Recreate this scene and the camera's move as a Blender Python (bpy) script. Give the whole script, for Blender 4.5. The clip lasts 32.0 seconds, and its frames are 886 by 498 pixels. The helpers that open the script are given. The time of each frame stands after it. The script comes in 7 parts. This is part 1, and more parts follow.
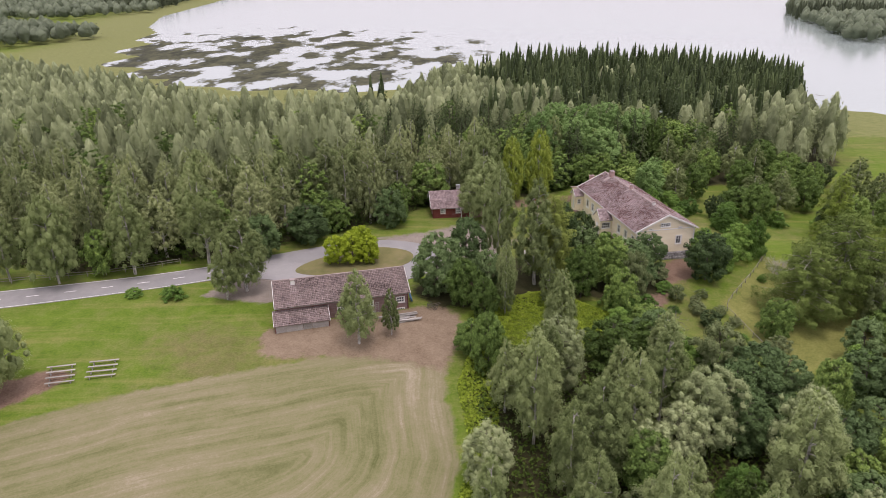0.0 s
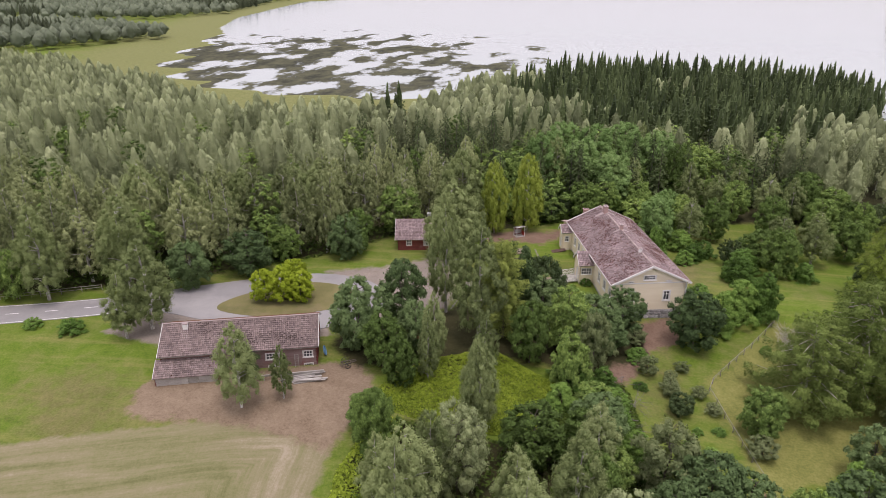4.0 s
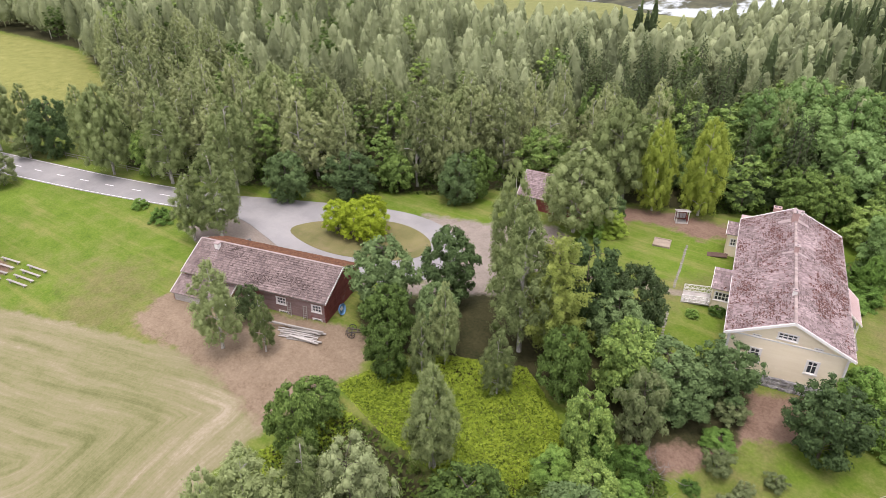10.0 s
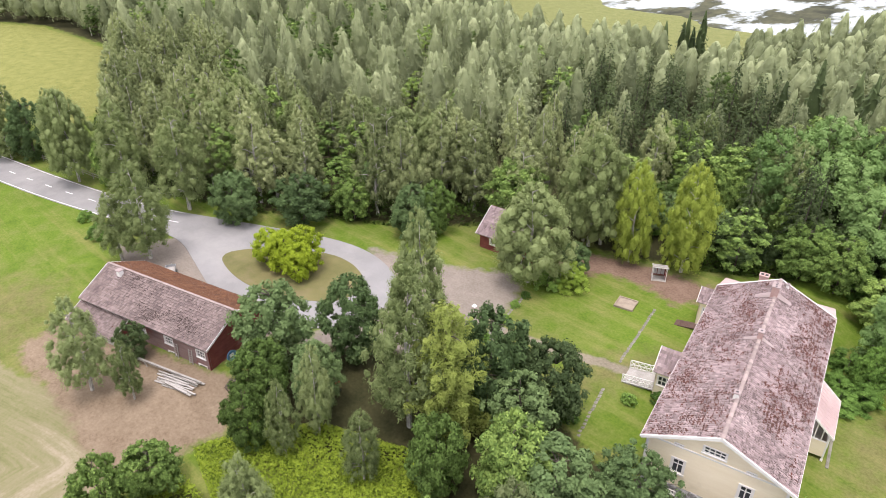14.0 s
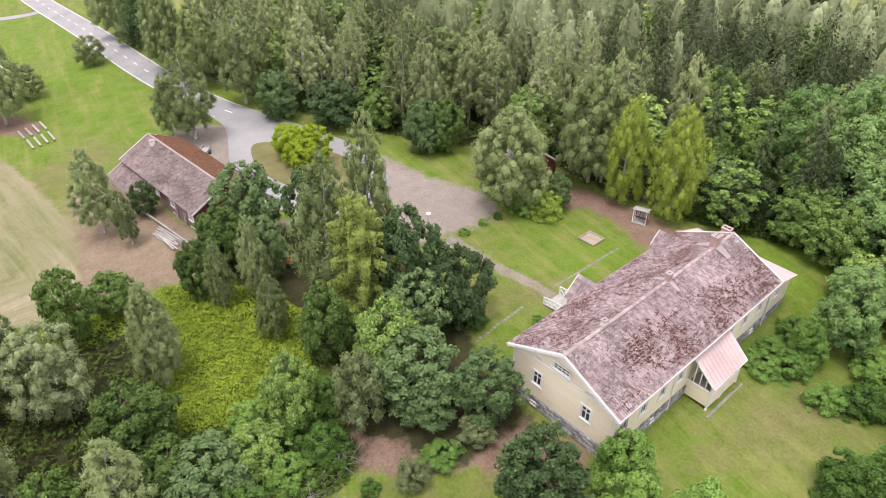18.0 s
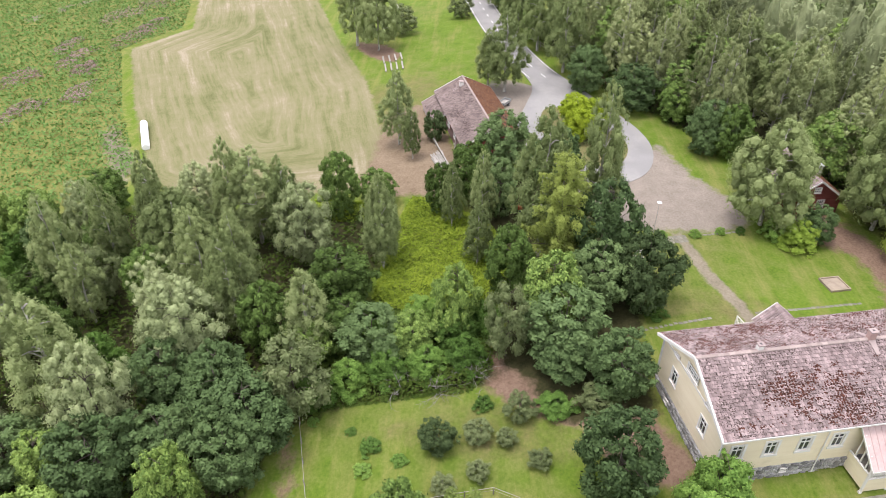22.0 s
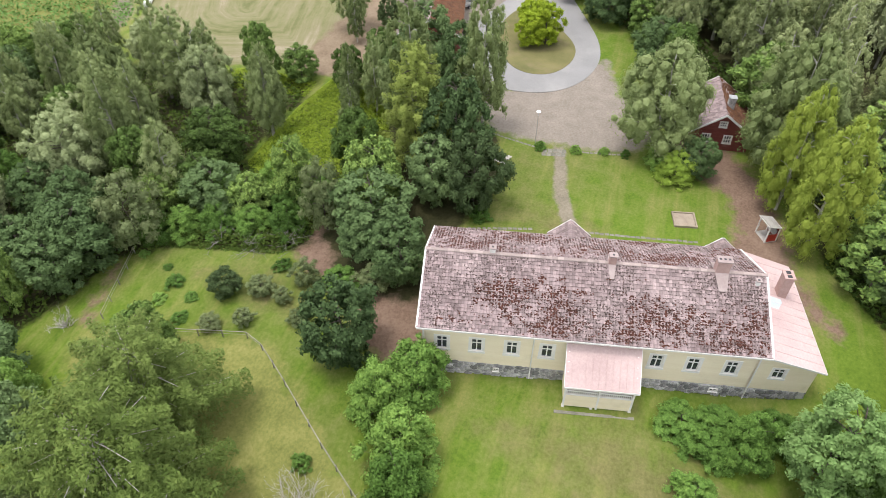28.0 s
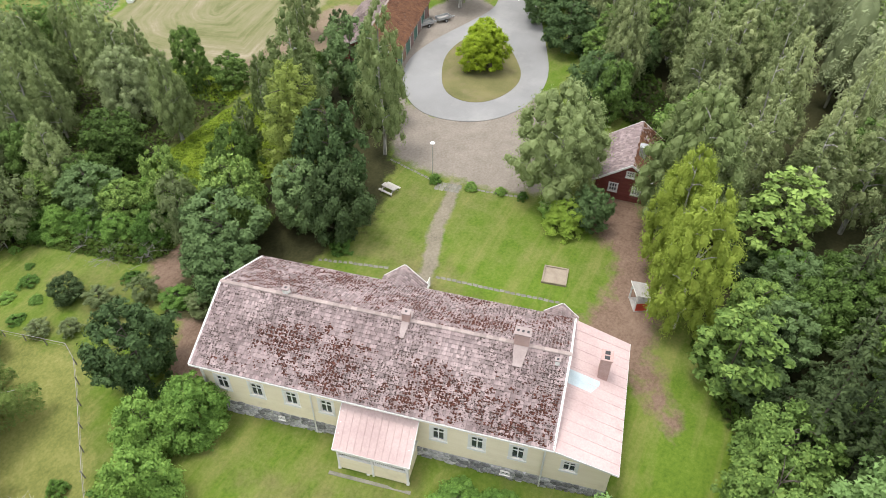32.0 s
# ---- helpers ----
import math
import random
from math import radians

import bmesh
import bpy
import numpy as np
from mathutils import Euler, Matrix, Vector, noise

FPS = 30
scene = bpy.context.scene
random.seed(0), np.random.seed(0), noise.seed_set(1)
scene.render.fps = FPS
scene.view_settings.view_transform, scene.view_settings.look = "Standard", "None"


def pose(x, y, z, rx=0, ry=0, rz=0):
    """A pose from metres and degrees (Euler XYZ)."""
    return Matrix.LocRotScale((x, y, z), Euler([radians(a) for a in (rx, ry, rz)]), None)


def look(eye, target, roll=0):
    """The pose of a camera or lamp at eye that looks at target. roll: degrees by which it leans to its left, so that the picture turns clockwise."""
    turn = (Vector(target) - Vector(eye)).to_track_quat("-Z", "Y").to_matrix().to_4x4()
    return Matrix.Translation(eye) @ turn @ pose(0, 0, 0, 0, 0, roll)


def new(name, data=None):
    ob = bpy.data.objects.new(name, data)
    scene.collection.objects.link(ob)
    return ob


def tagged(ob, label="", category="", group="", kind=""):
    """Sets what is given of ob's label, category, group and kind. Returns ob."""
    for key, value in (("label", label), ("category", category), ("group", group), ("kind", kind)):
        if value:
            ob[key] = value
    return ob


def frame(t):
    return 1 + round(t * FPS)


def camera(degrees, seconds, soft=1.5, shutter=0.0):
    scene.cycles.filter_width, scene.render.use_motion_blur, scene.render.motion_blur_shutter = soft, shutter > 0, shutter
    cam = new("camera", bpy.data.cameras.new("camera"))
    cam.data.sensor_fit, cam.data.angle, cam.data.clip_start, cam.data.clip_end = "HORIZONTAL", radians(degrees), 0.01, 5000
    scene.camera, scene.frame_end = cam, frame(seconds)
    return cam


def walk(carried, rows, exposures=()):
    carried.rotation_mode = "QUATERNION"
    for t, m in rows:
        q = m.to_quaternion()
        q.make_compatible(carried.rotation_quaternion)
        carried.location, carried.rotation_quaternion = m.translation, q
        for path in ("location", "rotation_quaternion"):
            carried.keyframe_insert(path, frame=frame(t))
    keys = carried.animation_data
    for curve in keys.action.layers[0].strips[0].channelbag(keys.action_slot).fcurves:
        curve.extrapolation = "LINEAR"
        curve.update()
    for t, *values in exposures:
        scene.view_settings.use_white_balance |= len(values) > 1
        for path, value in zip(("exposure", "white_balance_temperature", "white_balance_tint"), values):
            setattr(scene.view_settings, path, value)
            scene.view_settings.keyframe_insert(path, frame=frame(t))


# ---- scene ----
cam = camera(66.3, 32.0, soft=0.65)
METRES, EYE, TILT, LEAN, TURN = 200.0, 52.5, -23.0, 0.5, 0.0
ROWS = [
    (0.0, 0.0, 0.0, 0.0, 0.0, 0.0, -0.0),
    (0.5, 0.0142, 0.0112, 0.0042, -0.02, 0.05, -0.0),
    (1.0, 0.0281, 0.0225, 0.0085, -0.04, 0.09, -0.02),
    (1.5, 0.0419, 0.0338, 0.013, -0.05, 0.11, -0.03),
    (2.0, 0.0555, 0.0453, 0.0174, -0.06, 0.15, -0.07),
    (2.5, 0.0689, 0.0567, 0.0219, -0.07, 0.19, -0.09),
    (4.5, 0.1208, 0.1046, 0.0405, 9.6, -0.01, -4.38),
    (5.0, 0.1317, 0.1166, 0.045, 13.08, -0.26, -5.87),
    (5.5, 0.1432, 0.1294, 0.0497, 21.72, -1.31, -9.39),
    (6.0, 0.1542, 0.1414, 0.0552, 32.52, -3.38, -13.43),
    (6.5, 0.168, 0.1535, 0.0606, 33.05, -3.44, -13.54),
    (7.0, 0.1779, 0.1669, 0.0654, 33.07, -3.36, -13.58),
    (7.5, 0.1871, 0.1796, 0.0708, 33.07, -3.34, -13.61),
    (8.0, 0.1959, 0.1928, 0.0756, 33.09, -3.27, -13.68),
    (8.5, 0.2043, 0.2053, 0.0807, 33.1, -3.24, -13.69),
    (9.0, 0.2128, 0.2172, 0.0841, 33.12, -4.96, -13.68),
    (9.5, 0.2207, 0.228, 0.0899, 33.14, -11.22, -13.63),
    (10.0, 0.2275, 0.2404, 0.0956, 33.19, -11.63, -13.62),
    (10.5, 0.2344, 0.2521, 0.1005, 33.22, -11.62, -13.63),
    (11.0, 0.2407, 0.2638, 0.1053, 33.26, -11.63, -13.6),
    (11.5, 0.2464, 0.2755, 0.11, 33.29, -11.63, -13.57),
    (12.0, 0.2516, 0.2879, 0.1149, 33.33, -11.65, -13.58),
    (12.5, 0.2554, 0.3003, 0.12, 36.03, -12.32, -14.53),
    (13.0, 0.2599, 0.3149, 0.1259, 38.51, -12.93, -15.35),
    (13.5, 0.2637, 0.3304, 0.1319, 38.53, -12.88, -15.3),
    (15.5, 0.2962, 0.3804, 0.1535, 57.3, -18.59, -20.14),
    (16.0, 0.3093, 0.3891, 0.1573, 57.67, -18.72, -20.15),
    (16.5, 0.323, 0.3963, 0.1597, 57.61, -18.68, -20.19),
    (17.0, 0.338, 0.4029, 0.1611, 57.55, -19.15, -20.21),
    (17.5, 0.3541, 0.4088, 0.1627, 57.52, -21.28, -20.26),
    (18.0, 0.3705, 0.4143, 0.1645, 57.45, -23.42, -20.22),
    (18.5, 0.3873, 0.4191, 0.167, 57.45, -24.15, -20.24),
    (19.0, 0.404, 0.422, 0.1689, 73.89, -30.77, -22.79),
    (19.5, 0.4159, 0.4301, 0.1703, 81.86, -33.39, -22.47),
    (20.0, 0.4233, 0.4355, 0.1722, 81.88, -33.28, -22.51),
    (20.5, 0.4276, 0.4425, 0.1747, 81.94, -33.18, -22.55),
    (21.0, 0.4286, 0.4482, 0.177, 87.27, -35.19, -23.03),
    (21.5, 0.4279, 0.46, 0.1815, 93.47, -37.45, -22.82),
    (22.0, 0.425, 0.4707, 0.1854, 93.48, -37.33, -22.82),
    (22.5, 0.4195, 0.4818, 0.1894, 93.52, -37.27, -22.89),
    (23.0, 0.4118, 0.4952, 0.1948, 93.55, -37.2, -22.94),
    (23.5, 0.4039, 0.5067, 0.2003, 93.55, -37.11, -22.97),
    (24.0, 0.3975, 0.519, 0.2057, 93.49, -37.0, -23.07),
    (24.5, 0.3948, 0.5314, 0.211, 93.36, -41.39, -23.18),
    (25.0, 0.3938, 0.5441, 0.2168, 93.34, -41.91, -23.19),
    (25.5, 0.397, 0.5579, 0.2217, 93.36, -42.29, -23.16),
    (26.0, 0.4006, 0.5711, 0.2281, 93.36, -44.97, -23.12),
    (26.5, 0.4065, 0.5848, 0.2341, 93.37, -45.05, -23.07),
    (28.5, 0.4188, 0.641, 0.2553, 115.63, -52.98, -21.03),
    (29.0, 0.4139, 0.6547, 0.2608, 118.43, -53.89, -20.52),
    (29.5, 0.4074, 0.6668, 0.2653, 118.39, -53.79, -20.55),
    (30.0, 0.399, 0.6779, 0.2698, 118.33, -53.7, -20.6),
    (30.5, 0.3885, 0.6886, 0.2739, 118.27, -53.62, -20.63),
    (31.0, 0.3766, 0.6989, 0.2775, 118.23, -53.5, -20.68),
    (31.5, 0.3635, 0.7083, 0.2812, 118.19, -53.45, -20.71),
    (32.0, 0.3498, 0.717, 0.285, 118.59, -53.6, -20.71),
]
walk(cam, [(t, pose(0, 0, EYE, TILT, LEAN, TURN) @ pose(METRES * x, METRES * y, METRES * z, 90 + pitch, roll, yaw)) for t, x, y, z, yaw, pitch, roll in ROWS],
     [(0.0, -0.05, 6640, 27), (8.6, 0.03, 6640, 26), (9.6, 0.43, 6590, 24), (13.0, 0.63, 6570, 20), (16.0, 0.57, 6540, 21), (18.4, 0.61, 6520, 20), (19.0, 0.81, 6510, 19), (20.0, 0.59, 6500, 19), (22.0, 0.61, 6490, 18), (24.0, 0.55, 6480, 17), (32.0, 0.51, 6480, 10)])

# ---- sky and sun: an overcast summer day ----
world = bpy.data.worlds.new("overcast_sky")
scene.world = world
world.use_nodes = True
wn, wl = world.node_tree.nodes, world.node_tree.links
wn.clear()
sky = wn.new("ShaderNodeTexSky")
sky.sky_type, sky.sun_disc = "NISHITA", False
sky.sun_elevation, sky.sun_rotation = radians(76), radians(160)
sky.air_density, sky.dust_density, sky.ozone_density = 1.0, 4.0, 1.0
cloud = wn.new("ShaderNodeHueSaturation")
cloud.inputs["Saturation"].default_value = 0.18
veil = wn.new("ShaderNodeMix")
veil.data_type = "RGBA"
veil.inputs["Factor"].default_value = 0.8
# a cloud cover is brighter overhead than at the horizon
up, height, cover = wn.new("ShaderNodeTexCoord"), wn.new("ShaderNodeSeparateXYZ"), wn.new("ShaderNodeValToRGB")
cover.color_ramp.elements[0].color, cover.color_ramp.elements[1].color = (0.49, 0.50, 0.52, 1), (1.0, 1.02, 1.06, 1)
gain = wn.new("ShaderNodeVectorMath")
gain.operation = "SCALE"
gain.inputs["Scale"].default_value = 12.0
wl.new(up.outputs["Generated"], height.inputs[0])
wl.new(height.outputs["Z"], cover.inputs[0])
wl.new(cover.outputs[0], gain.inputs[0])
wl.new(gain.outputs[0], veil.inputs["B"])
back = wn.new("ShaderNodeBackground")
back.inputs["Strength"].default_value = 0.15
wout = wn.new("ShaderNodeOutputWorld")
wl.new(sky.outputs[0], cloud.inputs["Color"])
wl.new(cloud.outputs[0], veil.inputs["A"])
wl.new(veil.outputs["Result"], back.inputs["Color"])
wl.new(back.outputs[0], wout.inputs[0])
sun_data = bpy.data.lights.new("sun", "SUN")
sun_data.energy, sun_data.angle, sun_data.color = 1.5, radians(14), (1.0, 0.95, 0.87)
sun = new("sun", sun_data)
sun.matrix_world = look((0, 0, 0), (-0.08, 0.22, -0.97))

# ---- materials ----
def node_mat(name):
    m = bpy.data.materials.new(name)
    m.use_nodes = True
    nt = m.node_tree
    nt.nodes.clear()
    out = nt.nodes.new("ShaderNodeOutputMaterial")
    return m, nt.nodes, nt.links, out


def ramp_of(nodes, links, source, stops):
    r = nodes.new("ShaderNodeValToRGB")
    el = r.color_ramp.elements
    while len(el) < len(stops):
        el.new(0.5)
    for e, (p, c) in zip(el, stops):
        e.position, e.color = p, (*c, 1)
    links.new(source, r.inputs[0])
    return r.outputs[0]


def noise_of(nodes, links, coord, scale, detail=4.0, rough=0.55):
    n = nodes.new("ShaderNodeTexNoise")
    n.inputs["Scale"].default_value, n.inputs["Detail"].default_value, n.inputs["Roughness"].default_value = scale, detail, rough
    links.new(coord, n.inputs["Vector"])
    return n.outputs["Fac"]


def mix_of(nodes, links, fac, a, b, mode="MIX"):
    m = nodes.new("ShaderNodeMix")
    m.data_type, m.blend_type = "RGBA", mode
    for sock, v in ((m.inputs["Factor"], fac), (m.inputs["A"], a), (m.inputs["B"], b)):
        if isinstance(v, (int, float)):
            sock.default_value = v
        elif isinstance(v, tuple):
            sock.default_value = (*v, 1)
        else:
            links.new(v, sock)
    return m.outputs["Result"]


def math_of(nodes, links, op, a, b=0.0):
    m = nodes.new("ShaderNodeMath")
    m.operation = op
    for sock, v in zip(m.inputs, (a, b)):
        if isinstance(v, (int, float)):
            sock.default_value = v
        else:
            links.new(v, sock)
    return m.outputs[0]


def bump_of(nodes, links, height, strength, dist):
    b = nodes.new("ShaderNodeBump")
    b.inputs["Strength"].default_value, b.inputs["Distance"].default_value = strength, dist
    links.new(height, b.inputs["Height"])
    return b.outputs[0]


def surface(name, dark, light, scale=1.2, fine=14.0, rough=0.8, metal=0.0, stain=None, stain_at=(0.55, 0.75), stain_scale=0.35,
            bump=0.3, bump_dist=0.02, vary=0.0, stretch=(1, 1, 1), spec=0.3):
    """A weathered surface: grain, broad variation, and stains of their own colour."""
    m, n, l, out = node_mat(name)
    tc = n.new("ShaderNodeTexCoord")
    mp = n.new("ShaderNodeMapping")
    mp.inputs["Scale"].default_value = stretch
    l.new(tc.outputs["Object"], mp.inputs["Vector"])
    v = mp.outputs[0]
    broad, grain = noise_of(n, l, v, scale), noise_of(n, l, v, fine, 6, 0.65)
    both = math_of(n, l, "ADD", math_of(n, l, "MULTIPLY", broad, 0.55), math_of(n, l, "MULTIPLY", grain, 0.45))
    col = ramp_of(n, l, both, [(0.36, dark), (0.64, light)])
    if stain:
        s = ramp_of(n, l, noise_of(n, l, tc.outputs["Object"], stain_scale, 7, 0.68), [(stain_at[0], (0, 0, 0)), (stain_at[1], (1, 1, 1))])
        col = mix_of(n, l, s, col, stain)
    if vary:
        info, geo = n.new("ShaderNodeObjectInfo"), n.new("ShaderNodeNewGeometry")
        r = math_of(n, l, "FRACT", math_of(n, l, "ADD", info.outputs["Random"], geo.outputs["Random Per Island"]))
        tone = ramp_of(n, l, r, [(0.0, (1 - vary,) * 3), (1.0, (1 + vary,) * 3)])
        col = mix_of(n, l, 1.0, col, tone, "MULTIPLY")
    p = n.new("ShaderNodeBsdfPrincipled")
    l.new(col, p.inputs["Base Color"])
    p.inputs["Roughness"].default_value, p.inputs["Metallic"].default_value = rough, metal
    p.inputs["Specular IOR Level"].default_value = spec
    if bump:
        l.new(bump_of(n, l, both, bump, bump_dist), p.inputs["Normal"])
    l.new(p.outputs[0], out.inputs[0])
    return m


def leaf_mat(name, deep, mid, bright, through_part=0.12, relief=0.0):
    """Foliage: colour from leaf to leaf and from tree to tree, with light shining through."""
    m, n, l, out = node_mat(name)
    info, geo = n.new("ShaderNodeObjectInfo"), n.new("ShaderNodeNewGeometry")
    at = n.new("ShaderNodeAttribute")
    at.attribute_name = "tone"
    tree = math_of(n, l, "FRACT", math_of(n, l, "ADD", info.outputs["Random"], at.outputs["Fac"]))
    tc = n.new("ShaderNodeTexCoord")
    lump = noise_of(n, l, tc.outputs["Object"], 0.45, 3)
    f = math_of(n, l, "ADD", math_of(n, l, "MULTIPLY", tree, 0.46), math_of(n, l, "MULTIPLY", geo.outputs["Random Per Island"], 0.10 if relief else 0.26))
    f = math_of(n, l, "ADD", f, math_of(n, l, "MULTIPLY", lump, 0.36))
    col = ramp_of(n, l, f, [(0.12, deep), (0.55, mid), (0.98, bright)])
    p = n.new("ShaderNodeBsdfPrincipled")
    p.inputs["Roughness"].default_value, p.inputs["Specular IOR Level"].default_value = 0.6, 0.08
    l.new(col, p.inputs["Base Color"])
    if relief:
        l.new(bump_of(n, l, noise_of(n, l, tc.outputs["Object"], 1.1, 4, 0.7), 1.0, relief), p.inputs["Normal"])
    t = n.new("ShaderNodeBsdfTranslucent")
    l.new(mix_of(n, l, 0.5, col, (0.16, 0.22, 0.03)), t.inputs["Color"])
    mx = n.new("ShaderNodeMixShader")
    mx.inputs[0].default_value = through_part
    l.new(p.outputs[0], mx.inputs[1])
    l.new(t.outputs[0], mx.inputs[2])
    l.new(mx.outputs[0], out.inputs[0])
    return m


LEAF = {
    # wood-edge birch: distance haze in the colour, lighter and greyer than near_birch
    "birch": leaf_mat("birch_leaves", (0.062, 0.081, 0.034), (0.240, 0.285, 0.127), (0.426, 0.473, 0.228), 0.24),
    "aspen": leaf_mat("aspen_leaves", (0.052, 0.105, 0.032), (0.160, 0.270, 0.085), (0.250, 0.375, 0.135), 0.2),
    # far and distant leaves: paler and greyer, distance haze put into their colour
    "hazed_birch": leaf_mat("hazed_birch_leaves", (0.090, 0.110, 0.056), (0.265, 0.309, 0.159), (0.458, 0.505, 0.284), 0.12, 0.25),
    "distant": leaf_mat("hazed_distant_leaves", (0.084, 0.106, 0.067), (0.161, 0.196, 0.129), (0.245, 0.287, 0.189), 0.12, 0.25),
    "hazed_spruce": leaf_mat("hazed_spruce_needles", (0.04, 0.052, 0.03), (0.085, 0.105, 0.062), (0.13, 0.155, 0.095), 0.12, 0.9),
    "near_birch": leaf_mat("near_birch_leaves", (0.062, 0.088, 0.030), (0.208, 0.262, 0.105), (0.295, 0.355, 0.155), 0.22),
    "bigtree": leaf_mat("wide_larch_needles", (0.034, 0.058, 0.012), (0.112, 0.165, 0.038), (0.195, 0.248, 0.070), 0.12),
    "yard_larch": leaf_mat("light_larch_needles", (0.085, 0.118, 0.022), (0.215, 0.275, 0.062), (0.325, 0.385, 0.10), 0.2),
    "maple": leaf_mat("maple_leaves", (0.017, 0.030, 0.007), (0.114, 0.188, 0.046), (0.348, 0.480, 0.121), 0.08),
    "chestnut": leaf_mat("chestnut_leaves", (0.024, 0.046, 0.017), (0.097, 0.155, 0.058), (0.188, 0.268, 0.106), 0.08),
    "yellowbirch": leaf_mat("golden_birch_leaves", (0.092, 0.135, 0.017), (0.273, 0.348, 0.058), (0.385, 0.460, 0.098), 0.25),
    "bright_shrub": leaf_mat("bright_bush_leaves", (0.08, 0.14, 0.018), (0.20, 0.31, 0.04), (0.29, 0.40, 0.07), 0.15),
    "lime": leaf_mat("lime_leaves", (0.097, 0.141, 0.010), (0.279, 0.374, 0.028), (0.386, 0.464, 0.048)),
    "larch": leaf_mat("larch_needles", (0.088, 0.132, 0.020), (0.225, 0.308, 0.053), (0.326, 0.399, 0.077), 0.2),
    "willow": leaf_mat("willow_leaves", (0.078, 0.100, 0.043), (0.281, 0.337, 0.162), (0.398, 0.447, 0.234)),
    "darkbush": leaf_mat("dark_bush_leaves", (0.014, 0.023, 0.009), (0.061, 0.095, 0.037), (0.131, 0.177, 0.073)),
    "apple": leaf_mat("fruit_tree_leaves", (0.055, 0.078, 0.032), (0.150, 0.190, 0.082), (0.255, 0.295, 0.145), 0.2),
    "shrub": leaf_mat("shrub_leaves", (0.022, 0.050, 0.010), (0.114, 0.215, 0.044), (0.250, 0.390, 0.085)),
    "spruce": leaf_mat("spruce_needles", (0.017, 0.028, 0.012), (0.066, 0.094, 0.038), (0.126, 0.168, 0.070), 0.1),
    "weed": leaf_mat("meadow_weeds", (0.053, 0.085, 0.009), (0.207, 0.290, 0.030), (0.374, 0.468, 0.056)),
    # undergrowth green, darkened so that its colour holds the shade below the crowns
    "under": leaf_mat("shade_darkened_undergrowth", (0.011, 0.022, 0.005), (0.049, 0.086, 0.015), (0.102, 0.146, 0.028)),
    "herb": leaf_mat("waste_ground_herbs", (0.085, 0.160, 0.035), (0.125, 0.225, 0.060), (0.200, 0.290, 0.100), 0.12),
    "fireweed": leaf_mat("faded_fireweed", (0.22, 0.15, 0.145), (0.32, 0.215, 0.225), (0.40, 0.30, 0.30)),
}
BARK = surface("birch_bark", (0.12, 0.11, 0.10), (0.62, 0.60, 0.56), 2.0, 9.0, 0.8, stretch=(1, 1, 0.35))
BARK_DARK = surface("dark_bark", (0.055, 0.045, 0.036), (0.14, 0.12, 0.10), 3.0, 20.0, 0.9, stretch=(1, 1, 0.3), bump=0.6)
TWIG = surface("dead_grey_twigs", (0.30, 0.28, 0.27), (0.48, 0.45, 0.43), 3.0, 20.0, 0.9)
TILE = surface("weathered_roof_tile", (0.19, 0.142, 0.141), (0.30, 0.238, 0.236), 0.5, 6.0, 0.85, stain=(0.36, 0.29, 0.285), stain_at=(0.5, 0.8), stain_scale=0.22, vary=0.3, bump=0.25)
BARN_TILE = surface("dark_weathered_roof_tile", (0.125, 0.096, 0.090), (0.215, 0.168, 0.158), 0.5, 6.0, 0.88, stain=(0.25, 0.20, 0.19), stain_at=(0.5, 0.8), stain_scale=0.22, vary=0.26, bump=0.25)
MOSS = surface("red_brown_roof_moss", (0.045, 0.018, 0.013), (0.125, 0.048, 0.034), 3.0, 18.0, 0.95, vary=0.4, bump=0.6)
LICHEN = surface("dark_roof_lichen", (0.05, 0.038, 0.034), (0.11, 0.08, 0.072), 3.0, 18.0, 0.95, vary=0.4, bump=0.5)
MOSS_RUST = surface("rust_coloured_roof_moss", (0.07, 0.032, 0.018), (0.15, 0.07, 0.036), 1.2, 12.0, 0.95, vary=0.3, bump=0.6)
PLASTER = surface("pale_yellow_boards", (0.74, 0.655, 0.48), (0.82, 0.745, 0.58), 0.6, 10.0, 0.7, stain=(0.62, 0.55, 0.40), stain_at=(0.58, 0.85), stretch=(0.4, 0.4, 3.0), bump=0.15)
WHITE = surface("white_painted_wood", (0.64, 0.63, 0.605), (0.77, 0.76, 0.74), 1.0, 12.0, 0.55, bump=0.1)
STONE = surface("grey_plinth_stone", (0.14, 0.14, 0.145), (0.46, 0.455, 0.45), 1.6, 11.0, 0.85, vary=0.45, bump=0.7, bump_dist=0.05)
MORTAR = surface("lime_mortar", (0.38, 0.37, 0.36), (0.56, 0.55, 0.53), 2.0, 14.0, 0.9, bump=0.4)
PINK = surface("faded_pink_sheet_roof", (0.43, 0.315, 0.305), (0.56, 0.43, 0.415), 0.35, 5.0, 0.45, stain=(0.33, 0.21, 0.19), stain_at=(0.6, 0.85), stretch=(1, 1, 1), bump=0.08)
PINKWALL = surface("pink_chimney_plaster", (0.34, 0.225, 0.205), (0.46, 0.33, 0.305), 1.4, 12.0, 0.85, bump=0.3)
FLASH = surface("pale_sheet_flashing", (0.26, 0.205, 0.195), (0.34, 0.28, 0.27), 0.8, 8.0, 0.5, bump=0.1)
BLUE_SHEET = surface("pale_blue_sheet", (0.40, 0.48, 0.52), (0.52, 0.59, 0.62), 0.8, 8.0, 0.5, bump=0.1)
FALU = surface("falun_red_boards", (0.125, 0.032, 0.027), (0.215, 0.064, 0.054), 0.7, 9.0, 0.9, stain=(0.24, 0.14, 0.125), stain_at=(0.6, 0.8), stretch=(1, 1, 4), bump=0.3)
